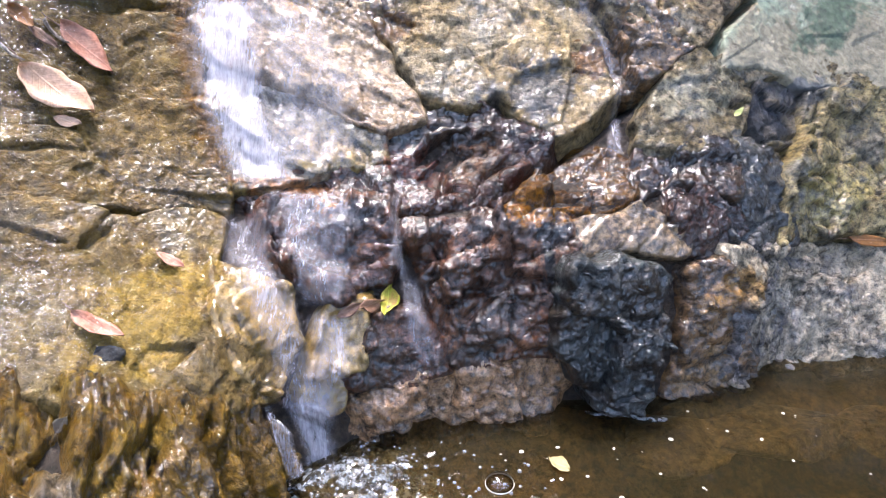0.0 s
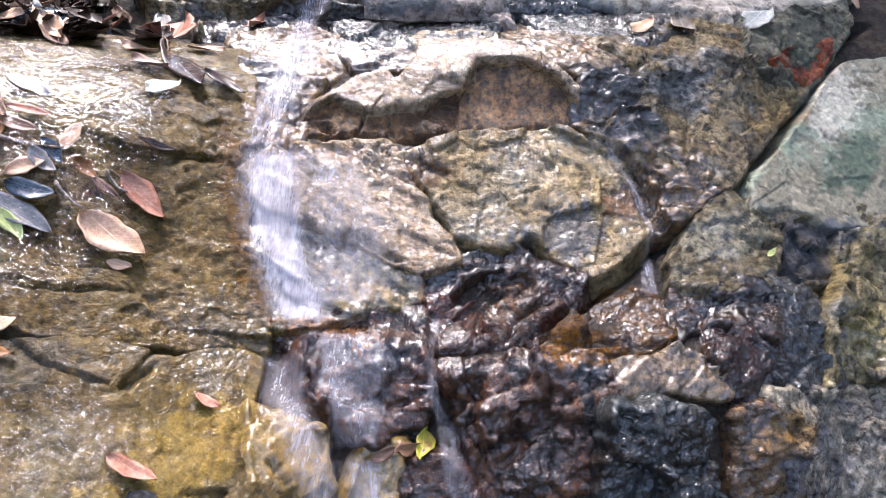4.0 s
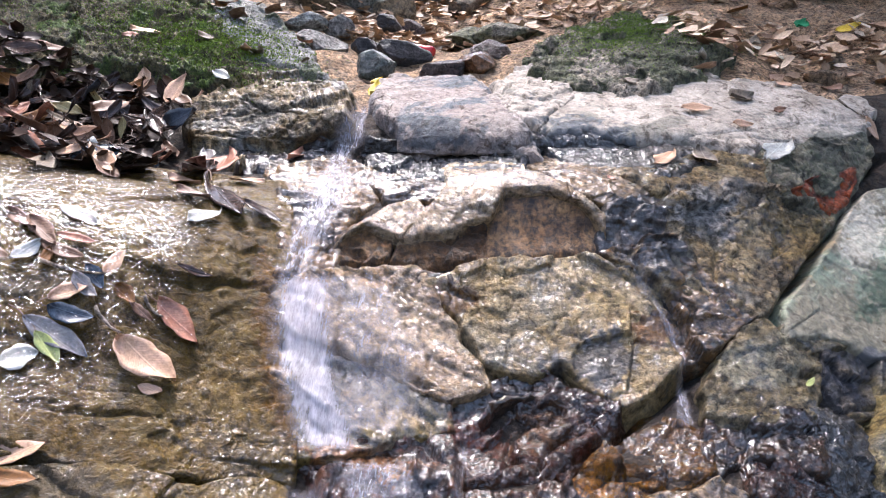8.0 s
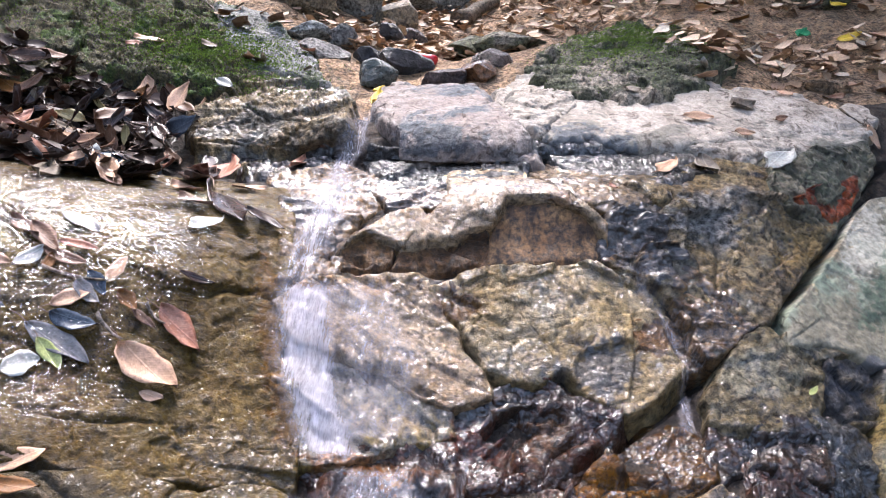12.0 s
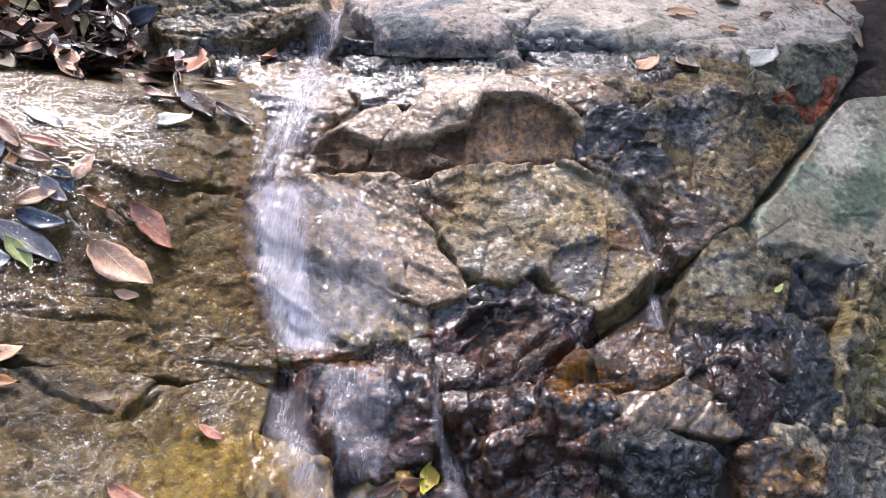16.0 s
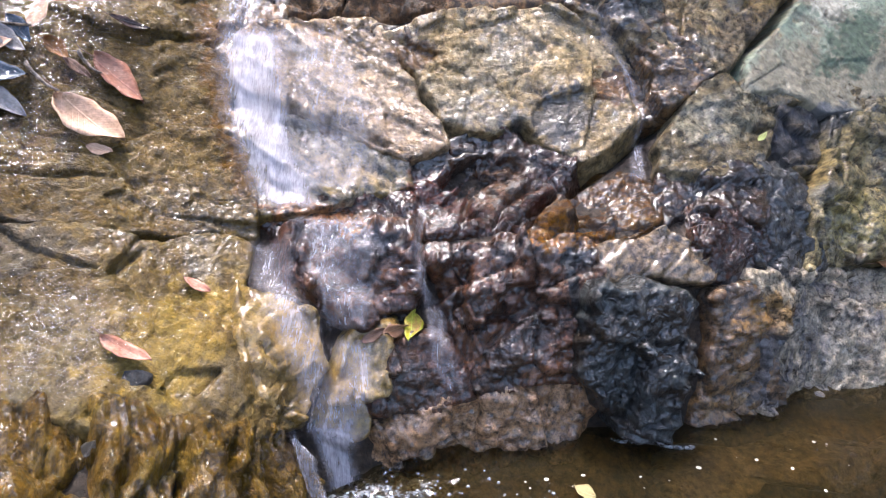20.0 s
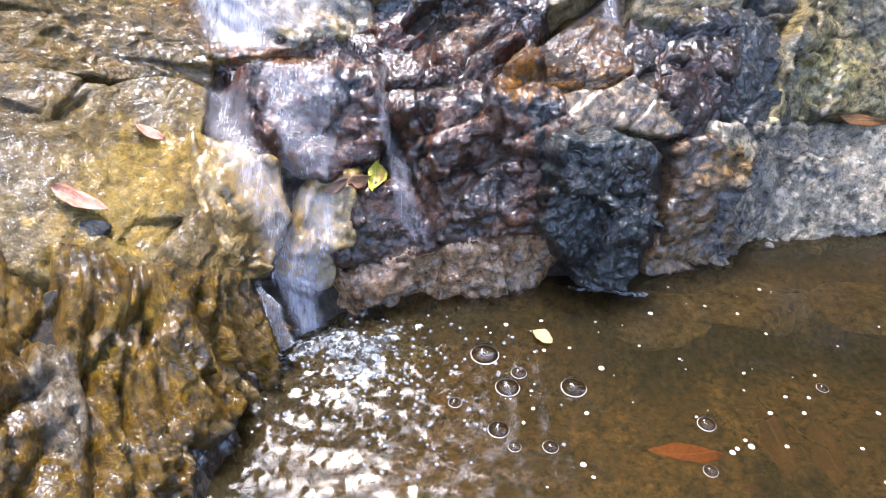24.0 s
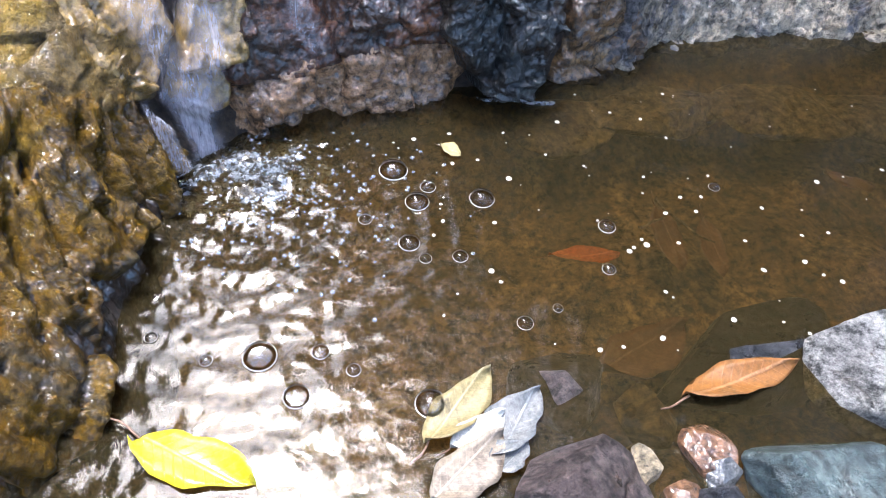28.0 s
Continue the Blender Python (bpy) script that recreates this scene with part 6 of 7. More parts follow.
LEAVES = [
    (1.23, 4.26, 1.43, 3.97, .5, "tan", .15),
    (1.30, 3.97, 1.39, 3.91, .5, "tan", .3),
    (1.38, 4.49, 1.58, 4.28, .4, "rust", .1),
    (0.80, 4.01, 0.93, 4.08, .75, "pale", .1),
    (0.92, 4.22, 0.99, 4.05, .4, "lime", .1),
    (0.88, 4.30, 1.09, 4.10, .33, "grey", .1),
    (0.96, 4.37, 1.13, 4.33, .45, "slate", .15),
    (1.20, 4.54, 1.29, 4.46, .6, "orange", .3),
    (0.75, 3.31, 0.90, 3.27, .4, "orange", .2),
    (0.76, 3.43, 0.94, 3.52, .4, "tan", .1),
    (1.47, 4.69, 1.65, 4.66, .25, "dark", .3),
    (0.97, 5.01, 1.11, 4.89, .45, "grey", .1),
    (1.49, 5.84, 1.66, 6.53, .4, "dark", .2),
    (1.62, 6.03, 1.76, 6.93, .6, "rust", .3),
    (1.54, 5.08, 1.70, 5.24, .5, "pale", .2),
    (1.65, 5.75, 1.81, 5.12, .3, "dark", .2),
    (1.75, 5.93, 1.96, 5.95, .35, "tan", .2),
    (1.84, 5.33, 2.08, 5.15, .3, "dark", .2),
    (1.55, 7.30, 1.69, 6.35, .5, "grey", .2),
    (1.47, 5.55, 1.64, 5.37, .4, "brown", .2),
    (1.40, 5.98, 1.59, 5.87, .35, "tan", .2),
    (0.86, 4.88, 0.98, 4.73, .4, "brown", .2),
    (1.15, 4.61, 1.25, 4.75, .4, "tan", .2),
    (0.96, 4.41, 1.10, 4.50, .45, "tan", .1),
    (0.82, 4.62, 0.92, 4.74, .5, "pale", .2),
    (0.92, 4.74, 1.08, 4.68, .35, "brown", .2),
    (1.08, 4.63, 1.16, 4.52, .5, "slate", .2),
    (1.04, 4.56, 1.14, 4.47, .5, "grey", .1),
    (0.80, 4.95, 0.89, 4.80, .4, "brown", .2),
    (0.97, 4.79, 1.12, 4.78, .3, "rust", .2),
    (0.92, 4.61, 0.96, 4.71, .5, "orange", .3),
    (1.27, 4.48, 1.36, 4.37, .3, "brown", .2),
    (0.68, 4.67, 0.81, 4.61, .4, "tan", .2),
    (0.67, 4.41, 0.81, 4.38, .4, "grey", .2),
    (0.71, 4.20, 0.81, 4.16, .4, "orange", .2),
    (2.10, 6.72, 2.25, 7.21, .45, "rust", .2),
    (1.68, 8.38, 1.83, 8.25, .4, "pale", .2),
    (1.48, 8.13, 1.59, 8.06, .4, "tan", .2),
    (4.86, 8.09, 5.04, 8.04, .45, "tan", .3),
    (5.15, 8.20, 5.38, 8.26, .7, "cream", .2),
    (4.83, 6.67, 4.83, 6.25, .55, "cream", .3),
    (5.17, 6.28, 5.34, 6.48, .5, "pale", .2),
    (4.48, 6.41, 4.66, 6.64, .45, "tan", .2),
    (5.13, 7.71, 5.24, 7.59, .4, "tan", .2),
    (5.43, 7.93, 5.52, 7.90, .45, "brown", .2),
    (4.11, 6.13, 4.15, 6.04, .5, "rust", .2),
    (4.56, 8.40, 4.66, 8.36, .45, "cream", .2),
    (5.90, 7.01, 6.01, 6.41, .4, "tan", .2),
    (5.12, 9.59, 5.28, 9.62, .5, "orange", .3),
    (5.37, 9.40, 5.46, 9.40, .5, "tan", .3),
    (5.71, 9.20, 5.83, 9.52, .6, "green", .2),
    (5.92, 9.30, 6.07, 9.22, .55, "yellow", .3),
    (5.42, 8.92, 5.53, 9.14, .5, "cream", .3),
    (5.56, 8.55, 5.63, 8.39, .5, "tan", .2),
    (5.36, 9.58, 5.44, 9.67, .5, "brown", .2),
    (5.55, 8.60, 5.64, 8.77, .5, "tan", .2),
    (5.97, 9.74, 6.03, 9.64, .5, "yellow", .3),
    (2.74, 8.39, 2.87, 8.62, .4, "yellow", .3),
    (2.79, 8.61, 2.89, 8.68, .4, "yellow", .3),
    (5.15, 3.88, 5.22, 3.95, .25, "lime", .2),
    (0.94, 7.06, 0.90, 7.74, .6, "tan", .4),
    (1.15, 8.10, 1.33, 8.54, .6, "tan", .4),
    (1.20, 8.09, 1.35, 8.41, .5, "brown", .4),
    (0.70, 7.85, 0.62, 7.92, .5, "orange", .3),
    (0.92, 8.21, 1.00, 8.10, .5, "cream", .3),
    (0.78, 7.80, 0.87, 7.76, .5, "orange", .3),
    (0.66, 6.30, 0.77, 6.11, .5, "grey", .3),
    (0.78, 5.65, 0.82, 6.00, .4, "cream", .3),
    (0.79, 7.90, 0.89, 8.11, .5, "slate", .3),
    (1.59, 2.79, 1.73, 2.62, .4, "rust", .15),
    (1.19, 2.68, 1.38, 2.45, .35, "rust", .35),
    (3.19, 2.44, 3.20, 2.22, .5, "yellowgreen", .3),
    (2.86, 2.24, 3.03, 2.32, .4, "brown", .2),
    (6.03, 2.34, 6.22, 2.26, .25, "orange", .2),
    (1.13, 2.28, 1.15, 2.29, .5, "cream", .1),
    (3.01, 2.29, 3.15, 2.35, .4, "brown", .3),
]
rnd = random.Random(4)
for u0, v0, u1, v1, width, colour, curl in LEAVES:
    a, na = lay(u0, v0, 0.006)
    b, nb = lay(u1, v1, 0.006)
    top = lay((u0 + u1) / 2, (v0 + v1) / 2, 0.005)[0]
    mid = max((a + b) / 2, top, key=lambda p: p.dot(na)) if ((a + b) / 2 - top).length < 0.03 else (a + b) / 2
    high = v0 > 6.6
    if v0 > 8.8:
        mid = mid + (na + Vector((0, -0.6, 0.4))) * 0.022
    leaf(axes(mid, b - a, na + nb + Vector((0, -0.7 * high, 0))), min(0.085 if high else 0.2, (b - a).length * 1.02), width, curl, rnd.choice((-1, 0, 1)), colour, "lying on the wet rock" if v0 < 7 else "lying on the rocky bank")

POOL_LEAVES = [
    (-0.238, 0.408, -0.108, 0.328, 0.003, .40, "brightyellow"),
    (0.418, 0.388, 0.582, 0.430, 0.003, .28, "orange"),
    (0.089, 0.362, 0.174, 0.456, 0.004, .42, "spotted"),
    (0.085, 0.295, 0.176, 0.368, 0.008, .5, "cream"),
    (0.168, 0.334, 0.231, 0.422, 0.004, .55, "ghost"),
    (0.165, 0.318, 0.205, 0.352, 0.006, .8, "ghost"),
    (0.115, 0.355, 0.185, 0.395, 0.005, .5, "pale"),
    (0.305, 0.644, 0.412, 0.642, -0.02, .28, "deeporange"),
    (0.170, 0.870, 0.203, 0.846, 0.003, .7, "olive"),
    (0.521, 0.759, 0.524, 0.625, -0.05, .35, "brown"),
    (0.349, 0.477, 0.493, 0.544, -0.07, .5, "brown"),
    (0.599, 0.737, 0.592, 0.616, -0.06, .35, "brown"),
    (0.858, 0.823, 0.916, 0.763, -0.05, .4, "brown"),
]
for x0, y0, x1, y1, z, width, colour in POOL_LEAVES:
    a, b = Vector((x0, y0, z)), Vector((x1, y1, z + 0.002))
    leaf(axes((a + b) / 2, b - a, Vector((0, 0, 1))), (b - a).length, width, 0.06, 1, colour, "floating on the pool" if z > 0 else "sunk in the brown pool")

# the heap in the hollow of the bank, its shade put into mostly dark leaf colours
HEAP = ["brown"] * 8 + ["dark"] * 14 + ["tan"] * 3 + ["grey"] * 2 + ["rust"] * 2 + ["slate"] * 2 + ["orange", "cream", "pale", "olive"]
for k in range(190):
    u, v = rnd.uniform(0.0, 1.5), rnd.uniform(5.85, 8.25)
    if u > 1.08 + 0.28 * (v - 5.7) or u < 0.3 - 0.2 * (v - 5.7):
        continue
    p, n = lay(u, v, 0.012 + 0.12 * rnd.random() * math.exp(-((v - 7.2) / 0.9) ** 2))
    ahead = Vector((rnd.uniform(-1, 1), rnd.uniform(-0.6, 0.6), rnd.uniform(-0.7, 0.7)))
    up = n + Vector((rnd.uniform(-0.7, 0.7), rnd.uniform(-0.9, 0.3), rnd.uniform(-0.4, 0.6)))
    leaf(axes(p, ahead, up), rnd.uniform(0.07, 0.13), rnd.choice((0.32, 0.4, 0.48)), rnd.choice((0.1, 0.25, 0.4)), rnd.choice((-1, 1)), rnd.choice(HEAP),
         "in a damp heap against the bank", "leaf heap on the bank", k % 3 == 0)

# single leaves over the upper bank and the stream bed
LITTER = ["tan"] * 6 + ["brown"] * 5 + ["cream"] * 2 + ["rust", "orange", "pale"]
for k in range(130):
    u, v = rnd.uniform(1.2, 6.6), 8.5 + 3.0 * rnd.random() ** 1.3
    if u < 5.0 and v < 9.3 and not (u < 2.5 and v > 8.7):
        continue
    p, n = lay(u, v, 0.012)
    ahead = Vector((rnd.uniform(-1, 1), rnd.uniform(-1, 1), 0))
    leaf(axes(p, ahead, n + Vector((rnd.uniform(-0.4, 0.4), rnd.uniform(-0.5, 0.2), 0.3))), rnd.uniform(0.06, 0.13), rnd.choice((0.4, 0.5)), rnd.choice((0.1, 0.3)), rnd.choice((-1, 1)), rnd.choice(LITTER),
         "among the litter on the bank", "leaf litter on the bank", False)


def drift(name, count, pick, colour, label, seed):
    """Far or countless leaves as one mass."""
    r = random.Random(seed)
    me, _ = blade(0.45, 0.25, 1)
    co = np.empty(len(me.vertices) * 3)
    me.vertices.foreach_get("co", co)
    co = co.reshape(-1, 3)
    verts, faces = [], []
    top = co[:105].reshape(15, 7, 3)[::3, ::2].reshape(-1, 3)
    q = grid_quads(4, 5)
    spots = np.array([pick(r) for _ in range(count)])
    lifts = np.array([r.uniform(0.004, 0.05) for _ in range(count)])
    for k, (p, n) in enumerate(lay_all(spots[:, 0], spots[:, 1], lifts)):
        m = axes(p, Vector((r.uniform(-1, 1), r.uniform(-1, 1), r.uniform(-0.3, 0.3))), n + Vector((r.uniform(-0.5, 0.5), r.uniform(-0.6, 0.3), r.uniform(-0.1, 0.5))))
        mm = np.array(m)
        s = r.uniform(0.04, 0.10)
        verts.append((top * s) @ mm[:3, :3].T + mm[:3, 3])
        faces.append(q + 20 * k)
    ob = placed(name, np.concatenate(verts), np.concatenate(faces), colour)
    return tagged(ob, label, "leaf litter", kind="stuff")


def litter_mat():
    m, t, b = nodes_of("leaf_litter")
    geo = add(t, "ShaderNodeNewGeometry")
    col = ramp(t, geo.outputs["Random Per Island"], [(0.0, (0.16, 0.09, 0.05)), (0.25, (0.33, 0.20, 0.11)), (0.55, (0.52, 0.35, 0.21)), (0.8, (0.66, 0.49, 0.33)), (1.0, (0.75, 0.64, 0.48))])
    fine = noise_of(t, coords(t), 120, 4, 0.7)
    col = mix(t, 1.0, col, ramp(t, fine, [(0.3, (0.6, 0.6, 0.6)), (0.65, (1.15, 1.15, 1.15))]), "MULTIPLY")
    t.links.new(col, b.inputs["Base Color"])
    b.inputs["Roughness"].default_value = 0.6
    return m


LITTER_MAT = litter_mat()
# near-black leaves laid under the heap in place of the shade in its gaps
HEAP_SHADE = leaf_mat("heap_shade", (0.035, 0.021, 0.014), (0.07, 0.04, 0.026), 0.5)
drift("damp_leaves", 900, lambda r: (r.uniform(0.0, 1.3), r.uniform(5.95, 8.2)), HEAP_SHADE, "damp blackish leaves under the heap, standing for the shade in its gaps", 26)
drift("leaf_litter", 1700, lambda r: (r.uniform(3.7, 6.9), 9.75 + 1.9 * r.random() ** 1.1), LITTER_MAT, "dry brown leaves carpeting the upper bank", 6)
drift("streambed_litter", 1100, lambda r: (r.gauss(2.95, 0.38), 9.55 + 1.9 * r.random() ** 1.5), LITTER_MAT, "pale dry leaves choking the upper stream bed", 7)
drift("far_litter", 500, lambda r: (r.uniform(0.0, 2.4), r.uniform(10.2, 11.6)), LITTER_MAT, "dry leaves on the far bank", 18)
drift("bank_litter", 300, lambda r: (r.uniform(4.9, 6.9), r.uniform(8.75, 9.4)), LITTER_MAT, "scattered dry leaves on bare soil", 8)


# ---- loose stones ----
def stone(name, at, size, turn, material, seed, label, category="stone", cuts=14, rough=0.02):
    """A loose stone: a ball cut by chance planes, then worn."""
    r = random.Random(seed)
    bm = bmesh.new()
    bmesh.ops.create_icosphere(bm, subdivisions=5, radius=1.0)
    p = np.array([v.co[:] for v in bm.verts])
    for _ in range(cuts):
        n = np.array([r.gauss(0, 1) for _ in range(3)])
        n /= np.linalg.norm(n)
        over = np.clip(p @ n - r.uniform(0.55, 0.85), 0, None)
        p = p - over[:, None] * n * 0.96
    p = p * (1 + rough * fractal(p * 3.0 + seed, 5, seed))[:, None]
    p = p / np.abs(p).max(0) * np.array(size) / 2
    for v, c in zip(bm.verts, p):
        v.co = c
    for f in bm.faces:
        f.smooth = True
    me = bpy.data.meshes.new(name)
    bm.to_mesh(me)
    bm.free()
    me.materials.append(material)
    ob = new(name, me)
    ob.matrix_world = pose(*at, *turn)
    return tagged(ob, label, category)


# pool-edge stone colours are lowered to hold the shade a viewer casts there
S = {
    "white": rock_mat("white_dry_stone", (0.20, 0.19, 0.18), (0.32, 0.31, 0.29), (0.46, 0.45, 0.42), (0.17, 0.165, 0.15), 0.25, DRY, 0.9),
    "teal": rock_mat("teal_wet_stone", (0.055, 0.078, 0.082), (0.101, 0.133, 0.133), (0.172, 0.195, 0.187), rough=(0.2, 0.5), bump=0.4),
    "pink": rock_mat("pink_grey_stone", (0.101, 0.078, 0.074), (0.172, 0.136, 0.129), (0.250, 0.211, 0.195), rough=DAMP, bump=0.9),
    "rust": rock_mat("rusty_stone", (0.15, 0.075, 0.04), (0.27, 0.15, 0.09), (0.34, 0.22, 0.15), rough=WET),
    "grey": rock_mat("grey_pebble", (0.08, 0.085, 0.09), (0.15, 0.155, 0.16), (0.26, 0.26, 0.25), rough=WET),
    "buff": rock_mat("buff_pebble", (0.25, 0.19, 0.12), (0.38, 0.31, 0.21), (0.5, 0.43, 0.32), rough=DAMP),
    "slate": rock_mat("dark_slate", (0.02, 0.021, 0.025), (0.05, 0.052, 0.06), (0.12, 0.12, 0.13), rough=DAMP),
    "mossy": ROCK["mossy"], "soilstone": ROCK["soil"],
    "drygrey": rock_mat("dry_grey_stone", (0.180, 0.188, 0.180), (0.315, 0.323, 0.307), (0.450, 0.450, 0.420), rough=DRY),
}
stone("stone", (0.735, 0.375, 0.015), (0.30, 0.24, 0.13), (8, -10, -38), S["white"], 3, "rough white stone at the pool edge", cuts=18)
stone("stone", (0.550, 0.262, 0.0), (0.25, 0.17, 0.11), (0, 6, 6), S["teal"], 8, "smooth grey-green wet stone at the pool edge")
stone("stone", (0.253, 0.285, 0.0), (0.185, 0.14, 0.09), (6, 4, -8), S["pink"], 12, "rough pinkish grey stone in shallow water", cuts=18)
stone("stone", (0.425, 0.322, 0.0), (0.07, 0.085, 0.05), (0, 0, 30), S["rust"], 5, "rusty brown wet stone in shallow water")
stone("pebble", (0.430, 0.292, 0.0), (0.06, 0.045, 0.04), (0, 0, 50), S["grey"], 6, "small grey wet pebble", "pebble")
stone("pebble", (0.412, 0.260, 0.0), (0.09, 0.05, 0.05), (0, 0, -10), S["slate"], 7, "dark grey wet pebble", "pebble")
stone("pebble", (0.342, 0.312, -0.004), (0.045, 0.065, 0.04), (0, 0, 10), S["buff"], 9, "small buff pebble in shallow water", "pebble")
stone("pebble", (0.372, 0.272, 0.0), (0.05, 0.04, 0.035), (0, 0, 10), S["rust"], 19, "small brown wet pebble", "pebble")
stone("stone", (0.55, 0.455, -0.033), (0.32, 0.15, 0.08), (0, 0, 14), S["slate"], 11, "sunken dark brown stone in the pool")
stone("stone", (0.275, 0.435, -0.036), (0.14, 0.13, 0.09), (0, 0, 14), S["pink"], 14, "sunken purplish stone in the pool")
stone("stone", (0.39, 0.40, -0.06), (0.09, 0.10, 0.07), (0, 0, 14), S["buff"], 15, "sunken buff stone in the pool")
for x, y, turn, wide in ((0.60, 0.99, 10, 0.34), (0.84, 0.97, -8, 0.30), (1.08, 0.93, -20, 0.36), (0.40, 0.95, 14, 0.22)):
    stone("stone", (x, y, -0.037), (wide, 0.15, 0.06), (0, 0, turn), S["buff"], round(100 * x), "sunken pale brown rock at the pool shore")
stone("pebble", tuple(lay(1.33, 2.44, 0.004)[0]), (0.042, 0.034, 0.026), (30, 0, 10), S["slate"], 21, "small blue-black wet pebble under a leaf", "pebble")
r = random.Random(2)
for k in range(40):
    x, y = r.uniform(-0.05, 1.0), r.uniform(0.02, 0.26)
    s = r.uniform(0.03, 0.09)
    if 0.1 < x < 0.72 and y > 0.16:
        continue
    stone("pebble", (x, y, -0.02 + 0.06 * (0.26 - y)), (s, s * r.uniform(0.6, 1), s * 0.6), (0, 0, r.uniform(0, 180)), S[r.choice(("grey", "buff", "pink", "slate", "teal"))], 40 + k,
          "small wet pebble at the pool edge", "pebble")

# the choked stream bed above: stones, a block and a fallen branch
def up_there(u, v, lift):
    return tuple(lay(u, v, lift)[0])


stone("stone", up_there(2.83, 8.98, 0.03), (0.17, 0.12, 0.12), (1, -8, 32), S["teal"], 100, "smooth grey block of stone in the stream bed", cuts=8, rough=0.05)
stone("stone", up_there(3.02, 9.22, 0.03), (0.21, 0.16, 0.14), (9, 8, 36), S["slate"], 101, "dark slate-grey angular stone in the stream bed", cuts=18, rough=0.05)
stone("stone", up_there(2.80, 9.82, 0.04), (0.16, 0.13, 0.1), (9, 2, 40), S["slate"], 102, "black angular stone in the stream bed", cuts=18, rough=0.05)
stone("stone", up_there(2.72, 9.40, 0.03), (0.15, 0.13, 0.1), (7, 2, 34), S["slate"], 103, "dark layered stone in the stream bed", cuts=18, rough=0.05)
stone("stone", up_there(2.83, 10.04, 0.05), (0.24, 0.2, 0.24), (7, -4, 42), S["buff"], 104, "pale buff pointed stone in the stream bed", cuts=16, rough=0.05)
stone("stone", up_there(3.01, 9.92, 0.02), (0.14, 0.12, 0.1), (-5, 5, 11), S["pink"], 105, "pinkish grey stone in the stream bed", cuts=16, rough=0.05)
stone("stone", up_there(2.40, 9.35, 0.0), (0.22, 0.22, 0.14), (3, 3, 0), S["white"], 106, "pale sunlit stone beside the stream bed", cuts=14, rough=0.05)
stone("stone", up_there(2.42, 9.62, 0.0), (0.16, 0.2, 0.12), (-8, 5, 33), S["white"], 107, "pale sunlit stone beside the stream bed", cuts=14, rough=0.05)
stone("stone", up_there(2.20, 9.61, -0.02), (0.24, 0.22, 0.09), (-10, 7, 75), S["drygrey"], 108, "grey rock beside the stream bed", cuts=14, rough=0.05)
stone("stone", up_there(3.31, 8.96, 0.01), (0.22, 0.14, 0.1), (-9, -8, 4), S["pink"], 109, "grey-brown flat stone beside the stream", cuts=16, rough=0.05)
stone("stone", up_there(3.54, 9.01, 0.01), (0.2, 0.16, 0.12), (-7, -1, 60), S["rust"], 110, "brown worn stone beside the stream", cuts=16, rough=0.05)
stone("stone", up_there(3.62, 9.17, 0.02), (0.2, 0.16, 0.14), (7, -2, 27), S["pink"], 111, "reddish grey worn stone beside the stream", cuts=16, rough=0.05)
stone("stone", up_there(3.49, 9.66, 0.01), (0.3, 0.18, 0.12), (9, -9, 61), S["mossy"], 112, "mossy stone beside the stream", cuts=14, rough=0.05)
stone("stone", up_there(3.75, 9.68, 0.0), (0.4, 0.3, 0.14), (-5, 2, 13), S["mossy"], 113, "mossy stone on the bank", cuts=14, rough=0.05)
stone("stone", up_there(2.09, 9.92, 0.05), (0.3, 0.3, 0.35), (-2, 4, 24), S["buff"], 114, "tan weathered stone far up the stream", cuts=16, rough=0.05)
stone("stone", up_there(2.33, 10.09, 0.1), (0.45, 0.4, 0.5), (-1, -1, 14), S["drygrey"], 115, "large grey stone far up the stream", cuts=16, rough=0.05)
stone("stone", up_there(2.79, 10.54, 0.1), (0.6, 0.4, 0.45), (-6, -7, 23), S["drygrey"], 116, "large grey stone far up the stream", cuts=16, rough=0.05)
stone("stone", up_there(3.22, 10.60, 0.1), (0.5, 0.4, 0.4), (2, -1, 77), S["drygrey"], 117, "large grey stone far up the stream", cuts=16, rough=0.05)
stone("stone", up_there(1.88, 9.95, -0.02), (0.34, 0.3, 0.14), (0, 4, 26), S["drygrey"], 118, "grey stone beside the mossy bank", cuts=16, rough=0.05)
stone("stone", up_there(5.88, 8.70, 0.0), (0.2, 0.1, 0.07), (9, 2, 12), S["soilstone"], 119, "earth-coloured stone on the bank", cuts=12, rough=0.05)
stone("stone", up_there(5.96, 9.85, 0.02), (0.3, 0.2, 0.16), (-6, -1, 19), S["mossy"], 120, "mossy stone on the upper bank", cuts=12, rough=0.05)
TWIGS = [(2.11, 9.77, 2.41, 9.53), (1.55, 9.64, 1.78, 9.29), (5.85, 7.87, 5.96, 6.82), (0.92, 4.62, 1.17, 4.60), (0.75, 5.00, 0.82, 4.91), (0.70, 7.64, 0.86, 7.52), (1.13, 4.40, 1.23, 4.27), (1.33, 4.50, 1.41, 4.40), (4.44, 9.77, 4.34, 9.44)]
BRANCH, SCRAP, PLANTS = (3.35, 10.09, 3.67, 10.40), (3.13, 9.45), [(4.56, 9.99), (4.97, 9.86)]


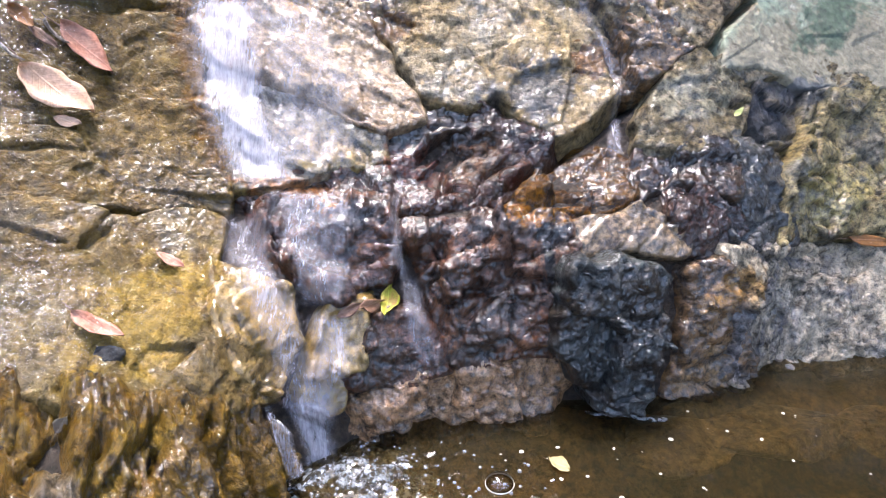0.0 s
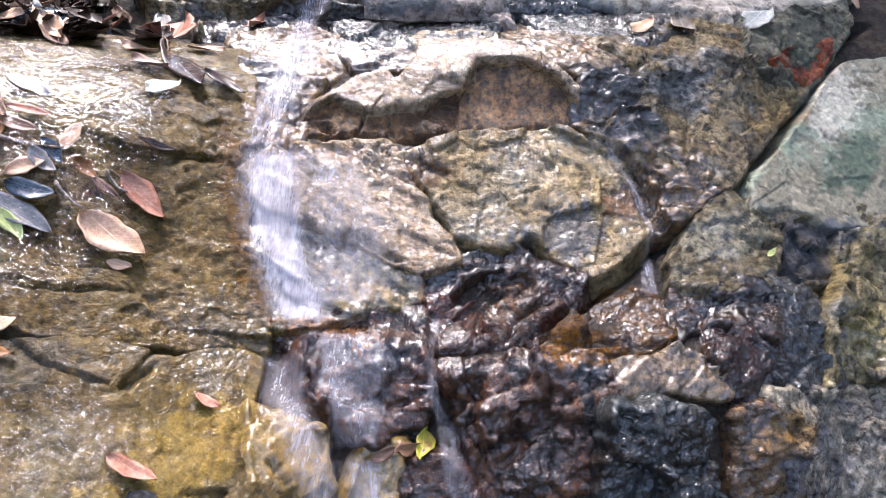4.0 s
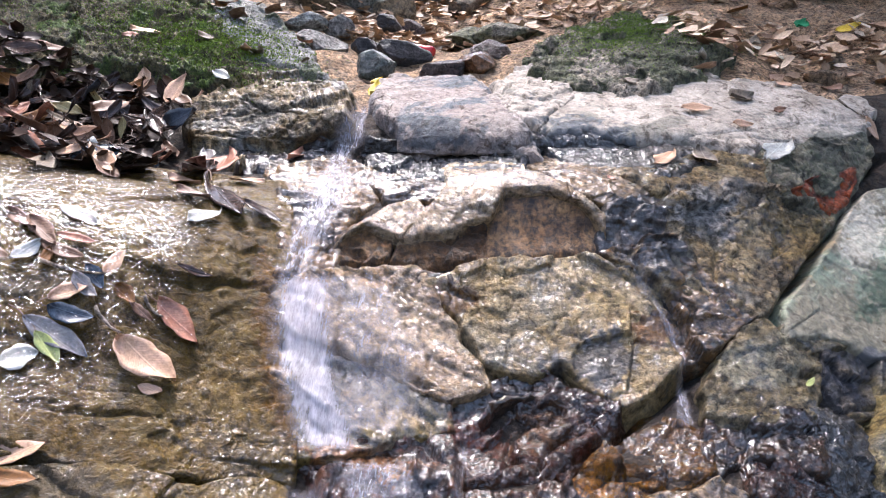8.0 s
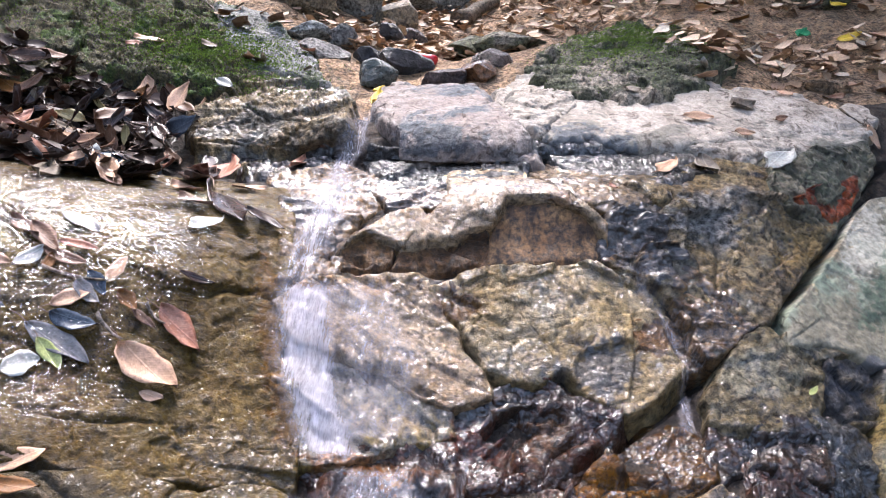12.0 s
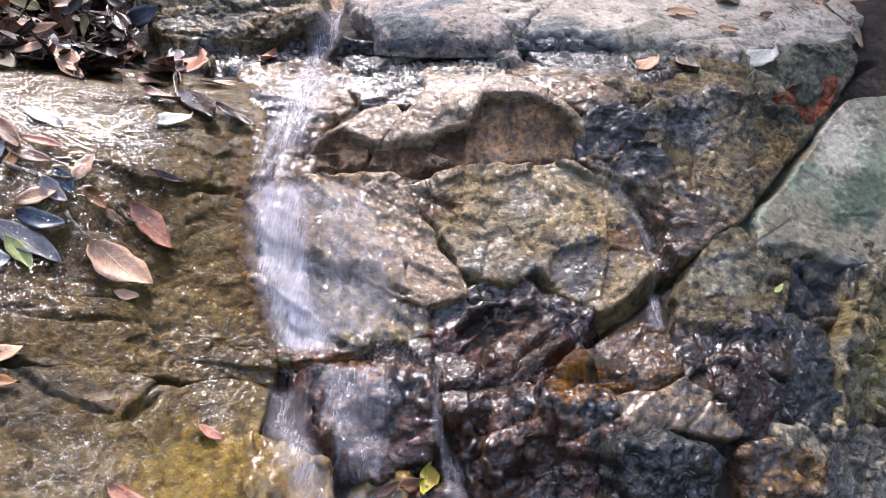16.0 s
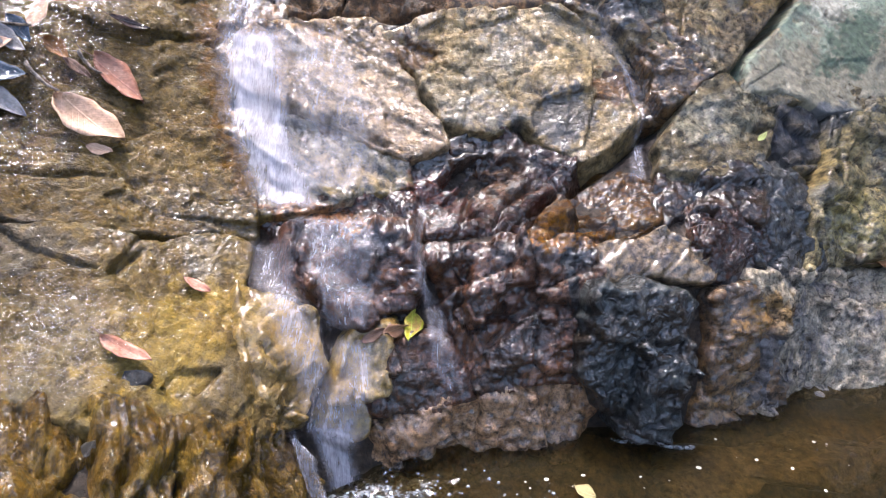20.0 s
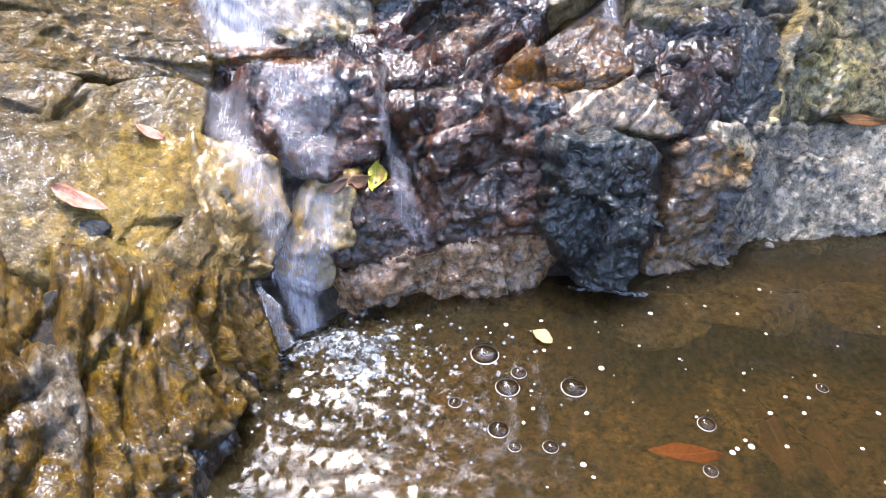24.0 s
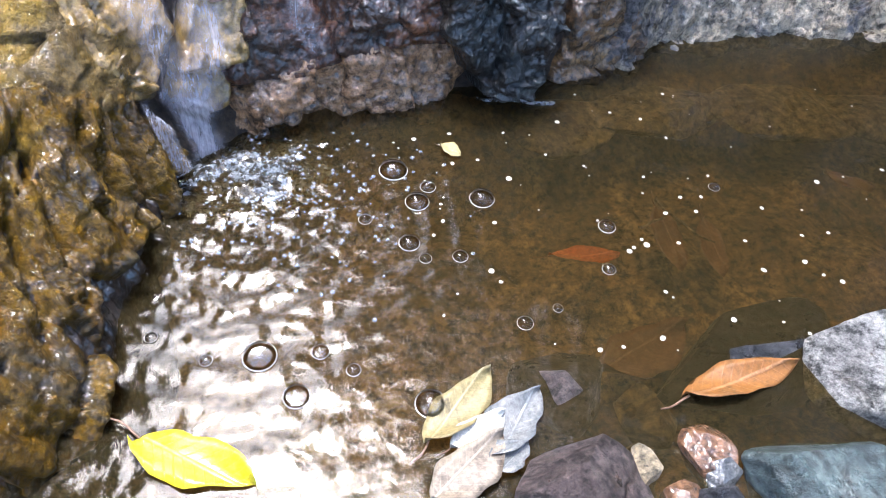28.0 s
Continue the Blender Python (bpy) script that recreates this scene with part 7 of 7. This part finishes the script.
# ---- twigs, a fallen branch, two seedlings and a red scrap ----
def stick(name, a, b, r0, r1, material, label, category, sag=0.0):
    a, b = Vector(a), Vector(b)
    bm = bmesh.new()
    axis = (b - a).normalized()
    side = axis.cross(Vector((0.2, 0.1, 1))).normalized()
    other = axis.cross(side)
    rings = []
    for k in range(9):
        c = (b - a) * (k / 8) + side * 0.03 * (b - a).length * math.sin(k * 1.3) + other * sag * math.sin(k / 8 * math.pi)
        w = (r0 + (r1 - r0) * k / 8) * (1 + 0.12 * math.sin(k * 2.1))
        rings.append([bm.verts.new(c + (side * math.cos(q * 0.785) + other * math.sin(q * 0.785)) * w) for q in range(8)])
    for lo, hi in zip(rings, rings[1:]):
        for q in range(8):
            bm.faces.new((lo[q], lo[(q + 1) % 8], hi[(q + 1) % 8], hi[q])).smooth = True
    bm.faces.new(rings[0][::-1])
    bm.faces.new(rings[-1])
    me = bpy.data.meshes.new(name)
    bm.to_mesh(me)
    bm.free()
    me.materials.append(material)
    ob = new(name, me)
    ob.location = a
    return tagged(ob, label, category)


WOOD = rock_mat("grey_wood", (0.10, 0.075, 0.05), (0.20, 0.155, 0.11), (0.33, 0.27, 0.21), rough=DRY)
for u0, v0, u1, v1 in TWIGS:
    stick("twig", lay(u0, v0, 0.012)[0], lay(u1, v1, 0.012)[0], 0.0035, 0.002, WOOD, "thin brown twig lying on the bank", "twig", 0.006)
stick("branch", lay(*BRANCH[:2], 0.05)[0], lay(*BRANCH[2:], 0.05)[0], 0.045, 0.035, WOOD, "pale fallen branch across the stream bed", "branch", 0.02)
for a, b in (((0.502, 0.742, -0.012), (0.566, 0.648, -0.014)), ((0.457, 0.686, -0.012), (0.520, 0.716, -0.012))):
    stick("twig", a, b, 0.0025, 0.0015, WOOD, "thin dark twig sunk in the pool", "twig", 0.006)
red, rt, rb = nodes_of("red_scrap")
rb.inputs["Base Color"].default_value, rb.inputs["Roughness"].default_value = (0.45, 0.01, 0.02, 1), 0.35
p = lay(*SCRAP, 0.02)[0]
stick("plastic_scrap", p + Vector((-0.05, 0.02, 0.03)), p + Vector((0.06, -0.02, -0.01)), 0.012, 0.02, red, "crumpled red plastic scrap among the stones", "litter")
green, gt, gb = nodes_of("seedling_leaf")
gb.inputs["Base Color"].default_value, gb.inputs["Roughness"].default_value = (0.10, 0.42, 0.03, 1), 0.4
r = random.Random(17)
for u, v in PLANTS:
    p = lay(u, v, 0.0)[0]
    plant = tagged(new("seedling"), "small bright green seedling on the bank", "plant")
    plant.location = p
    s = stick("stem", (0, 0, 0), (0.01, 0, 0.12), 0.004, 0.002, green, "", "")
    s.parent = plant
    for q in range(9):
        me, _ = blade(0.4, 0.1, 1)
        ob = new("leaf", me)
        ob.material_slots[0].link = "OBJECT"
        ob.material_slots[0].material = green
        way = Vector((math.cos(q * 2.4), math.sin(q * 2.4), 0.25))
        ob.parent = plant
        ob.matrix_basis = axes(Vector((0.01, 0, 0.03 + 0.01 * q)) + way * 0.045, way, Vector((0, 0, 1))) @ Matrix.Diagonal((0.085, 0.085, 0.085, 1))

# ---- moss ----
def moss_mat():
    m, t, b = nodes_of("moss_tufts")
    geo = add(t, "ShaderNodeNewGeometry")
    col = ramp(t, geo.outputs["Random Per Island"], [(0.0, (0.07, 0.10, 0.012)), (0.5, (0.14, 0.21, 0.022)), (1.0, (0.24, 0.33, 0.05))])
    t.links.new(col, b.inputs["Base Color"])
    b.inputs["Roughness"].default_value = 0.8
    return m


MOSS = moss_mat()


def moss(count, pick, seed, label):
    rr, verts = random.Random(seed), []
    spots = np.array([pick(rr) for _ in range(count)])
    for p, n in lay_all(spots[:, 0], spots[:, 1], -0.002):
        up = (n + Vector((rr.gauss(0, 0.5), rr.gauss(0, 0.5), rr.gauss(0, 0.4)))).normalized() * rr.uniform(0.004, 0.010)
        side = up.orthogonal().normalized() * rr.uniform(0.002, 0.004)
        verts += [p - side, p + side, p + up * 0.6 + side * 0.8, p + up]
    ob = placed("moss", np.array([v[:] for v in verts]), np.arange(len(verts)).reshape(-1, 4), MOSS, False)
    return tagged(ob, label, "moss", kind="stuff")


moss(14000, lambda q: (q.gauss(1.75, 0.28), q.gauss(8.85, 0.22)), 1, "bright green moss on the bank rock")
MOSS_SPOTS = [(0.35, 8.7), (0.8, 9.3), (1.15, 8.9), (1.3, 9.5), (1.6, 9.2), (0.15, 9.2)]
moss(6000, lambda q: tuple(c + q.gauss(0, w) for c, w in zip(q.choice(MOSS_SPOTS), (0.14, 0.16))), 2, "green moss over the earthy bank")
moss(15000, lambda q: (q.gauss(4.68, 0.27), q.gauss(9.12, 0.2)), 3, "dark green moss on a rounded boulder")

# a pale line of froth where the boulder meets the pool
stick("froth_line", (0.250, 0.990, 0.002), (0.388, 0.968, 0.002), 0.0025, 0.0045, foam_mat, "thin white froth line at the boulder's foot", "foam")


# ---- bubbles and froth flecks on the pool ----
def bubble_mat():
    m, t, b = nodes_of("bubble_film")
    out = t.nodes["Material Output"]
    t.nodes.remove(b)
    tr = add(t, "ShaderNodeBsdfTransparent", Color=(0.96, 0.96, 0.97, 1))
    gl = add(t, "ShaderNodeBsdfGlossy", Roughness=0.06)
    lw = add(t, "ShaderNodeFresnel", IOR=1.5)
    ms = add(t, "ShaderNodeMixShader")
    for a, c in ((lw.outputs[0], ms.inputs[0]), (tr.outputs[0], ms.inputs[1]), (gl.outputs[0], ms.inputs[2]), (ms.outputs[0], out.inputs["Surface"])):
        t.links.new(a, c)
    return m


def fleck_mat():
    m, t, b = nodes_of("white_froth")
    vec = coords(t)
    col = ramp(t, noise_of(t, vec, 3.0, 4, 0.6), [(0.35, (0.30, 0.26, 0.20)), (0.6, (0.52, 0.47, 0.39))])
    t.links.new(col, b.inputs["Base Color"])
    b.inputs["Roughness"].default_value = 0.25
    return m


FILM, FROTH = bubble_mat(), fleck_mat()
dome_v, dome_q = [], grid_quads(25, 9)
for i in range(9):
    e = i / 8 * math.pi / 2
    for a in range(25):
        g = a / 24 * 2 * math.pi
        dome_v.append((math.cos(e) * math.cos(g), math.cos(e) * math.sin(g), 0.72 * math.sin(e)))
DOME = mesh_of("bubble", dome_v, dome_q)
DOME.materials.append(FILM)
ring_v = [((1 + 0.04 * math.cos(b * 1.0472)) * math.cos(a / 24 * 2 * math.pi), (1 + 0.04 * math.cos(b * 1.0472)) * math.sin(a / 24 * 2 * math.pi), 0.06 * math.sin(b * 1.0472)) for a in range(25) for b in range(7)]
RING = mesh_of("rim", ring_v, grid_quads(7, 25))
RING.materials.append(FROTH)
fleck_v = [(0.0, 0.0, 0.25)] + [(s * math.cos(a / 12 * 2 * math.pi), s * math.sin(a / 12 * 2 * math.pi), h) for s, h in ((0.7, 0.2), (1.0, 0.0)) for a in range(12)]
fleck_q = [(1 + a, 13 + a, 13 + (a + 1) % 12, 1 + (a + 1) % 12) for a in range(12)] + [(0, 1 + a, 1 + (a + 1) % 12, 1 + (a + 2) % 12) for a in range(0, 12, 2)]
FLECK = mesh_of("froth_fleck", fleck_v, fleck_q)
FLECK.materials.append(FROTH)
BUBBLES = [(0.09, 0.82, 22), (0.14, 0.78, 12), (0.12, 0.75, 18), (0.22, 0.75, 19), (0.10, 0.67, 15), (0.17, 0.64, 11), (0.12, 0.64, 9), (0.24, 0.52, 11), (0.60, 0.75, 9), (0.29, 0.54, 7),
           (0.04, 0.72, 10), (-0.24, 0.54, 8), (-0.17, 0.50, 8), (-0.105, 0.50, 21), (-0.06, 0.44, 16), (0.10, 0.415, 19), (0.01, 0.47, 9), (-0.03, 0.50, 11), (0.40, 0.68, 13), (0.38, 0.60, 10)]
for x, y, mm in BUBBLES:
    b = tagged(new("bubble", DOME), "clear round bubble floating on the pool", "bubble", "bubbles on the pool")
    b.matrix_world = Matrix.Translation((x, y, 0.0015)) @ Matrix.Diagonal((mm / 1000, mm / 1000, mm / 1000, 1))
    rim = new("rim", RING)
    rim.parent = b
FLECKS = [(0.13, 0.89), (0.19, 0.90), (0.56, 0.87), (0.27, 0.79), (0.49, 0.78), (0.50, 0.70), (0.45, 0.64), (0.50, 0.64), (0.42, 0.63), (0.21, 0.61), (0.22, 0.59), (0.66, 0.70), (0.68, 0.59),
          (0.72, 0.55), (0.61, 0.58), (0.57, 0.73), (0.55, 0.70), (0.70, 0.64), (0.91, 0.77), (0.78, 0.75), (0.53, 0.50), (0.42, 0.48), (0.33, 0.47), (0.38, 0.92), (0.48, 0.94), (0.53, 0.92)]
r = random.Random(9)
spots = [(x, y, r.uniform(0.003, 0.005)) for x, y in FLECKS] + [(r.uniform(0.08, 0.95), r.uniform(0.42, 1.0), r.uniform(0.0012, 0.0035)) for _ in range(70)]
for x, y, s in spots:
    b = tagged(new("froth_fleck", FLECK), "small white froth fleck on the pool", "foam", "froth flecks on the pool")
    b.matrix_world = Matrix.Translation((x, y, 0.002)) @ Matrix.Rotation(r.uniform(0, 6), 4, "Z") @ Matrix.Diagonal((s, s * r.uniform(0.75, 1), s * 0.5, 1))

# a raft of small bubbles where the fall stirs the pool
def raft_mat():
    m, t, b = nodes_of("bubble_raft")
    out = t.nodes["Material Output"]
    b.inputs["Base Color"].default_value, b.inputs["Roughness"].default_value = (0.68, 0.70, 0.73, 1), 0.08
    tr = add(t, "ShaderNodeBsdfTransparent", Color=(0.95, 0.96, 0.98, 1))
    ms = add(t, "ShaderNodeMixShader", Fac=0.24)
    t.links.new(tr.outputs[0], ms.inputs[1])
    t.links.new(b.outputs[0], ms.inputs[2])
    t.links.new(ms.outputs[0], out.inputs["Surface"])
    return m


small = np.array([(math.cos(i / 4 * math.pi / 2) * math.cos(a / 8 * 2 * math.pi), math.cos(i / 4 * math.pi / 2) * math.sin(a / 8 * 2 * math.pi), 0.8 * math.sin(i / 4 * math.pi / 2)) for i in range(5) for a in range(9)])
verts, faces, q = [], [], grid_quads(9, 5)
for k in range(420):
    a, d = r.uniform(0, 6.283), abs(r.gauss(0, 0.12))
    x, y = -0.10 + 1.25 * d * math.cos(a), 0.82 - 0.05 + d * math.sin(a) * 0.85
    if y > 0.94 or x < -0.24 + 0.3 * max(0, y - 0.75):
        continue
    faces.append(q + 45 * len(verts))
    verts.append(small * r.uniform(0.0014, 0.0038) + (x, y, 0.002))
tagged(placed("bubble_raft", np.concatenate(verts), np.concatenate(faces), raft_mat()), "crowd of small clear bubbles below the fall", "bubbles", kind="stuff")


# ---- the forest that closes the gully overhead: out of view, it shapes light and reflections ----
BARK = rock_mat("bark", (0.05, 0.04, 0.03), (0.10, 0.08, 0.06), (0.16, 0.13, 0.10), rough=DRY, bump=1.0)


def crown_mat():
    m, t, b = nodes_of("tree_leaves")
    geo = add(t, "ShaderNodeNewGeometry")
    t.links.new(ramp(t, geo.outputs["Random Per Island"], [(0.0, (0.03, 0.06, 0.015)), (0.6, (0.06, 0.11, 0.025)), (1.0, (0.11, 0.15, 0.04))]), b.inputs["Base Color"])
    b.inputs["Roughness"].default_value = 0.5
    return m


CROWN = crown_mat()


def limb(bm, a, b, ra, rb):
    axis = (b - a).normalized()
    side = axis.cross(Vector((0.3, 0.9, 0.2))).normalized()
    other = axis.cross(side)
    rings = []
    for k in range(5):
        c, r = a.lerp(b, k / 4) + side * 0.05 * (b - a).length * math.sin(k * 1.9), ra + (rb - ra) * k / 4
        rings.append([bm.verts.new(c + (side * math.cos(q * 0.785) + other * math.sin(q * 0.785)) * r) for q in range(8)])
    for lo, hi in zip(rings, rings[1:]):
        for q in range(8):
            bm.faces.new((lo[q], lo[(q + 1) % 8], hi[(q + 1) % 8], hi[q]))


def forest_tree(foot, top, clumps, seed):
    r = random.Random(seed)
    foot, top = Vector(foot), Vector(top)
    foot.z = float(ground_height(np.array([foot.x]), np.array([foot.y]))[0]) - 0.05
    top.z = max(top.z, foot.z + 2.5)
    home = tagged(new("tree"), "unseen tall forest tree whose dense green crown shapes the light", "tree", "forest trees over the gully")
    home.location = foot
    bm = bmesh.new()
    limb(bm, Vector((0, 0, -0.3)), top - foot, 0.22, 0.10)
    part("trunk", bm, BARK, home)
    verts = []
    for c in clumps:
        c = Vector(c)
        bm = bmesh.new()
        limb(bm, (top - foot) * r.uniform(0.75, 1.0), c - foot, 0.07, 0.015)
        part("limb", bm, BARK, home)
        for _ in range(520):
            d = Vector((r.gauss(0, 1), r.gauss(0, 1), r.gauss(0, 0.55)))
            p = c + d * 0.75
            # leaves left out wherever sky light is to come through
            d = (p - Vector((-0.1, 0.6, 0.2))).normalized()
            tall = math.degrees(math.asin(d.z))
            ahead = tall > 40 + 3 * math.sin(5 * p.x) and abs(math.degrees(d.x) + 11) < 5.2 + (tall - 45) * 0.22 + 2 * math.sin(7 * p.y)
            above = tall > 77 + 3 * math.sin(3 * p.y) or d.y < 0.12 + 0.05 * math.sin(4 * p.x) and tall > 16 + 5 * math.sin(3 * p.x) and math.sin(9 * math.atan2(d.x, -d.y)) + math.sin(0.19 * tall + 1.3) > -0.05
            if ahead or above:
                continue
            s = r.uniform(0.10, 0.2)
            a = Vector((r.gauss(0, 1), r.gauss(0, 1), r.gauss(0, 0.6))).normalized()
            b = a.orthogonal().normalized() * s * 0.4
            verts += [p - a * s - foot, p + b - foot, p + a * s - foot, p - b - foot]
    me = mesh_of("crown", np.array([v[:] for v in verts]), np.arange(len(verts)).reshape(-1, 4), False)
    me.materials.append(CROWN)
    crown = new("crown", me)
    crown.parent = home


# the trees behind the eye are added to block the low sky
r = random.Random(21)
for foot, top, spread in (((-5.0, 2.0, 2.2), (-4.5, 2.5, 6.0), (-3.6, 3.2, 6.4)), ((5.0, 2.5, 1.4), (4.5, 3.0, 6.0), (3.2, 4.0, 6.2)), ((-5.5, 9.5, 6.5), (-3.2, 8.5, 9.0), (-2.2, 7.6, 9.0)),
                          ((5.5, 9.0, 5.2), (4.0, 8.5, 9.0), (2.6, 7.8, 8.6)), ((6.5, 6.0, 3.8), (4.2, 5.6, 6.0), (2.6, 5.2, 6.0)), ((5.2, 3.2, 2.0), (4.9, 3.8, 4.0), (4.2, 4.4, 4.4)), ((-5.6, 4.6, 2.0), (-5.0, 4.8, 5.0), (-4.4, 5.2, 5.4)), ((-4.5, -4.5, 2.0), (-3.4, -4.0, 6.0), (-2.4, -1.8, 6.4)), ((4.0, -4.5, 0.7), (3.4, -3.8, 6.0), (2.4, -1.6, 6.4)),
                          ((0.5, -7.0, 0.0), (0.3, -6.5, 5.5), (0.2, -4.5, 5.6)), ((-6.5, -1.0, 3.0), (-5.5, -0.6, 5.5), (-4.6, -0.3, 5.2)), ((6.5, -0.5, 1.5), (5.6, -0.3, 5.0), (4.6, 0.2, 5.0))):
    clumps = [(spread[0] + r.uniform(-2.2, 2.2), spread[1] + r.uniform(-2.2, 2.2), spread[2] + r.uniform(-1.2, 1.2)) for _ in range(9)]
    forest_tree(foot, top, clumps, round(foot[0] * 10 + foot[1]))
# unseen tree added to darken the reflection on the pool's right
forest_tree((4.6, 4.8, 1.6), (4.2, 5.0, 4.2), [(2.9 + 0.35 * k, 4.9 - 0.25 * k, 3.2 + 0.5 * (k % 3)) for k in range(-3, 6)], 77)
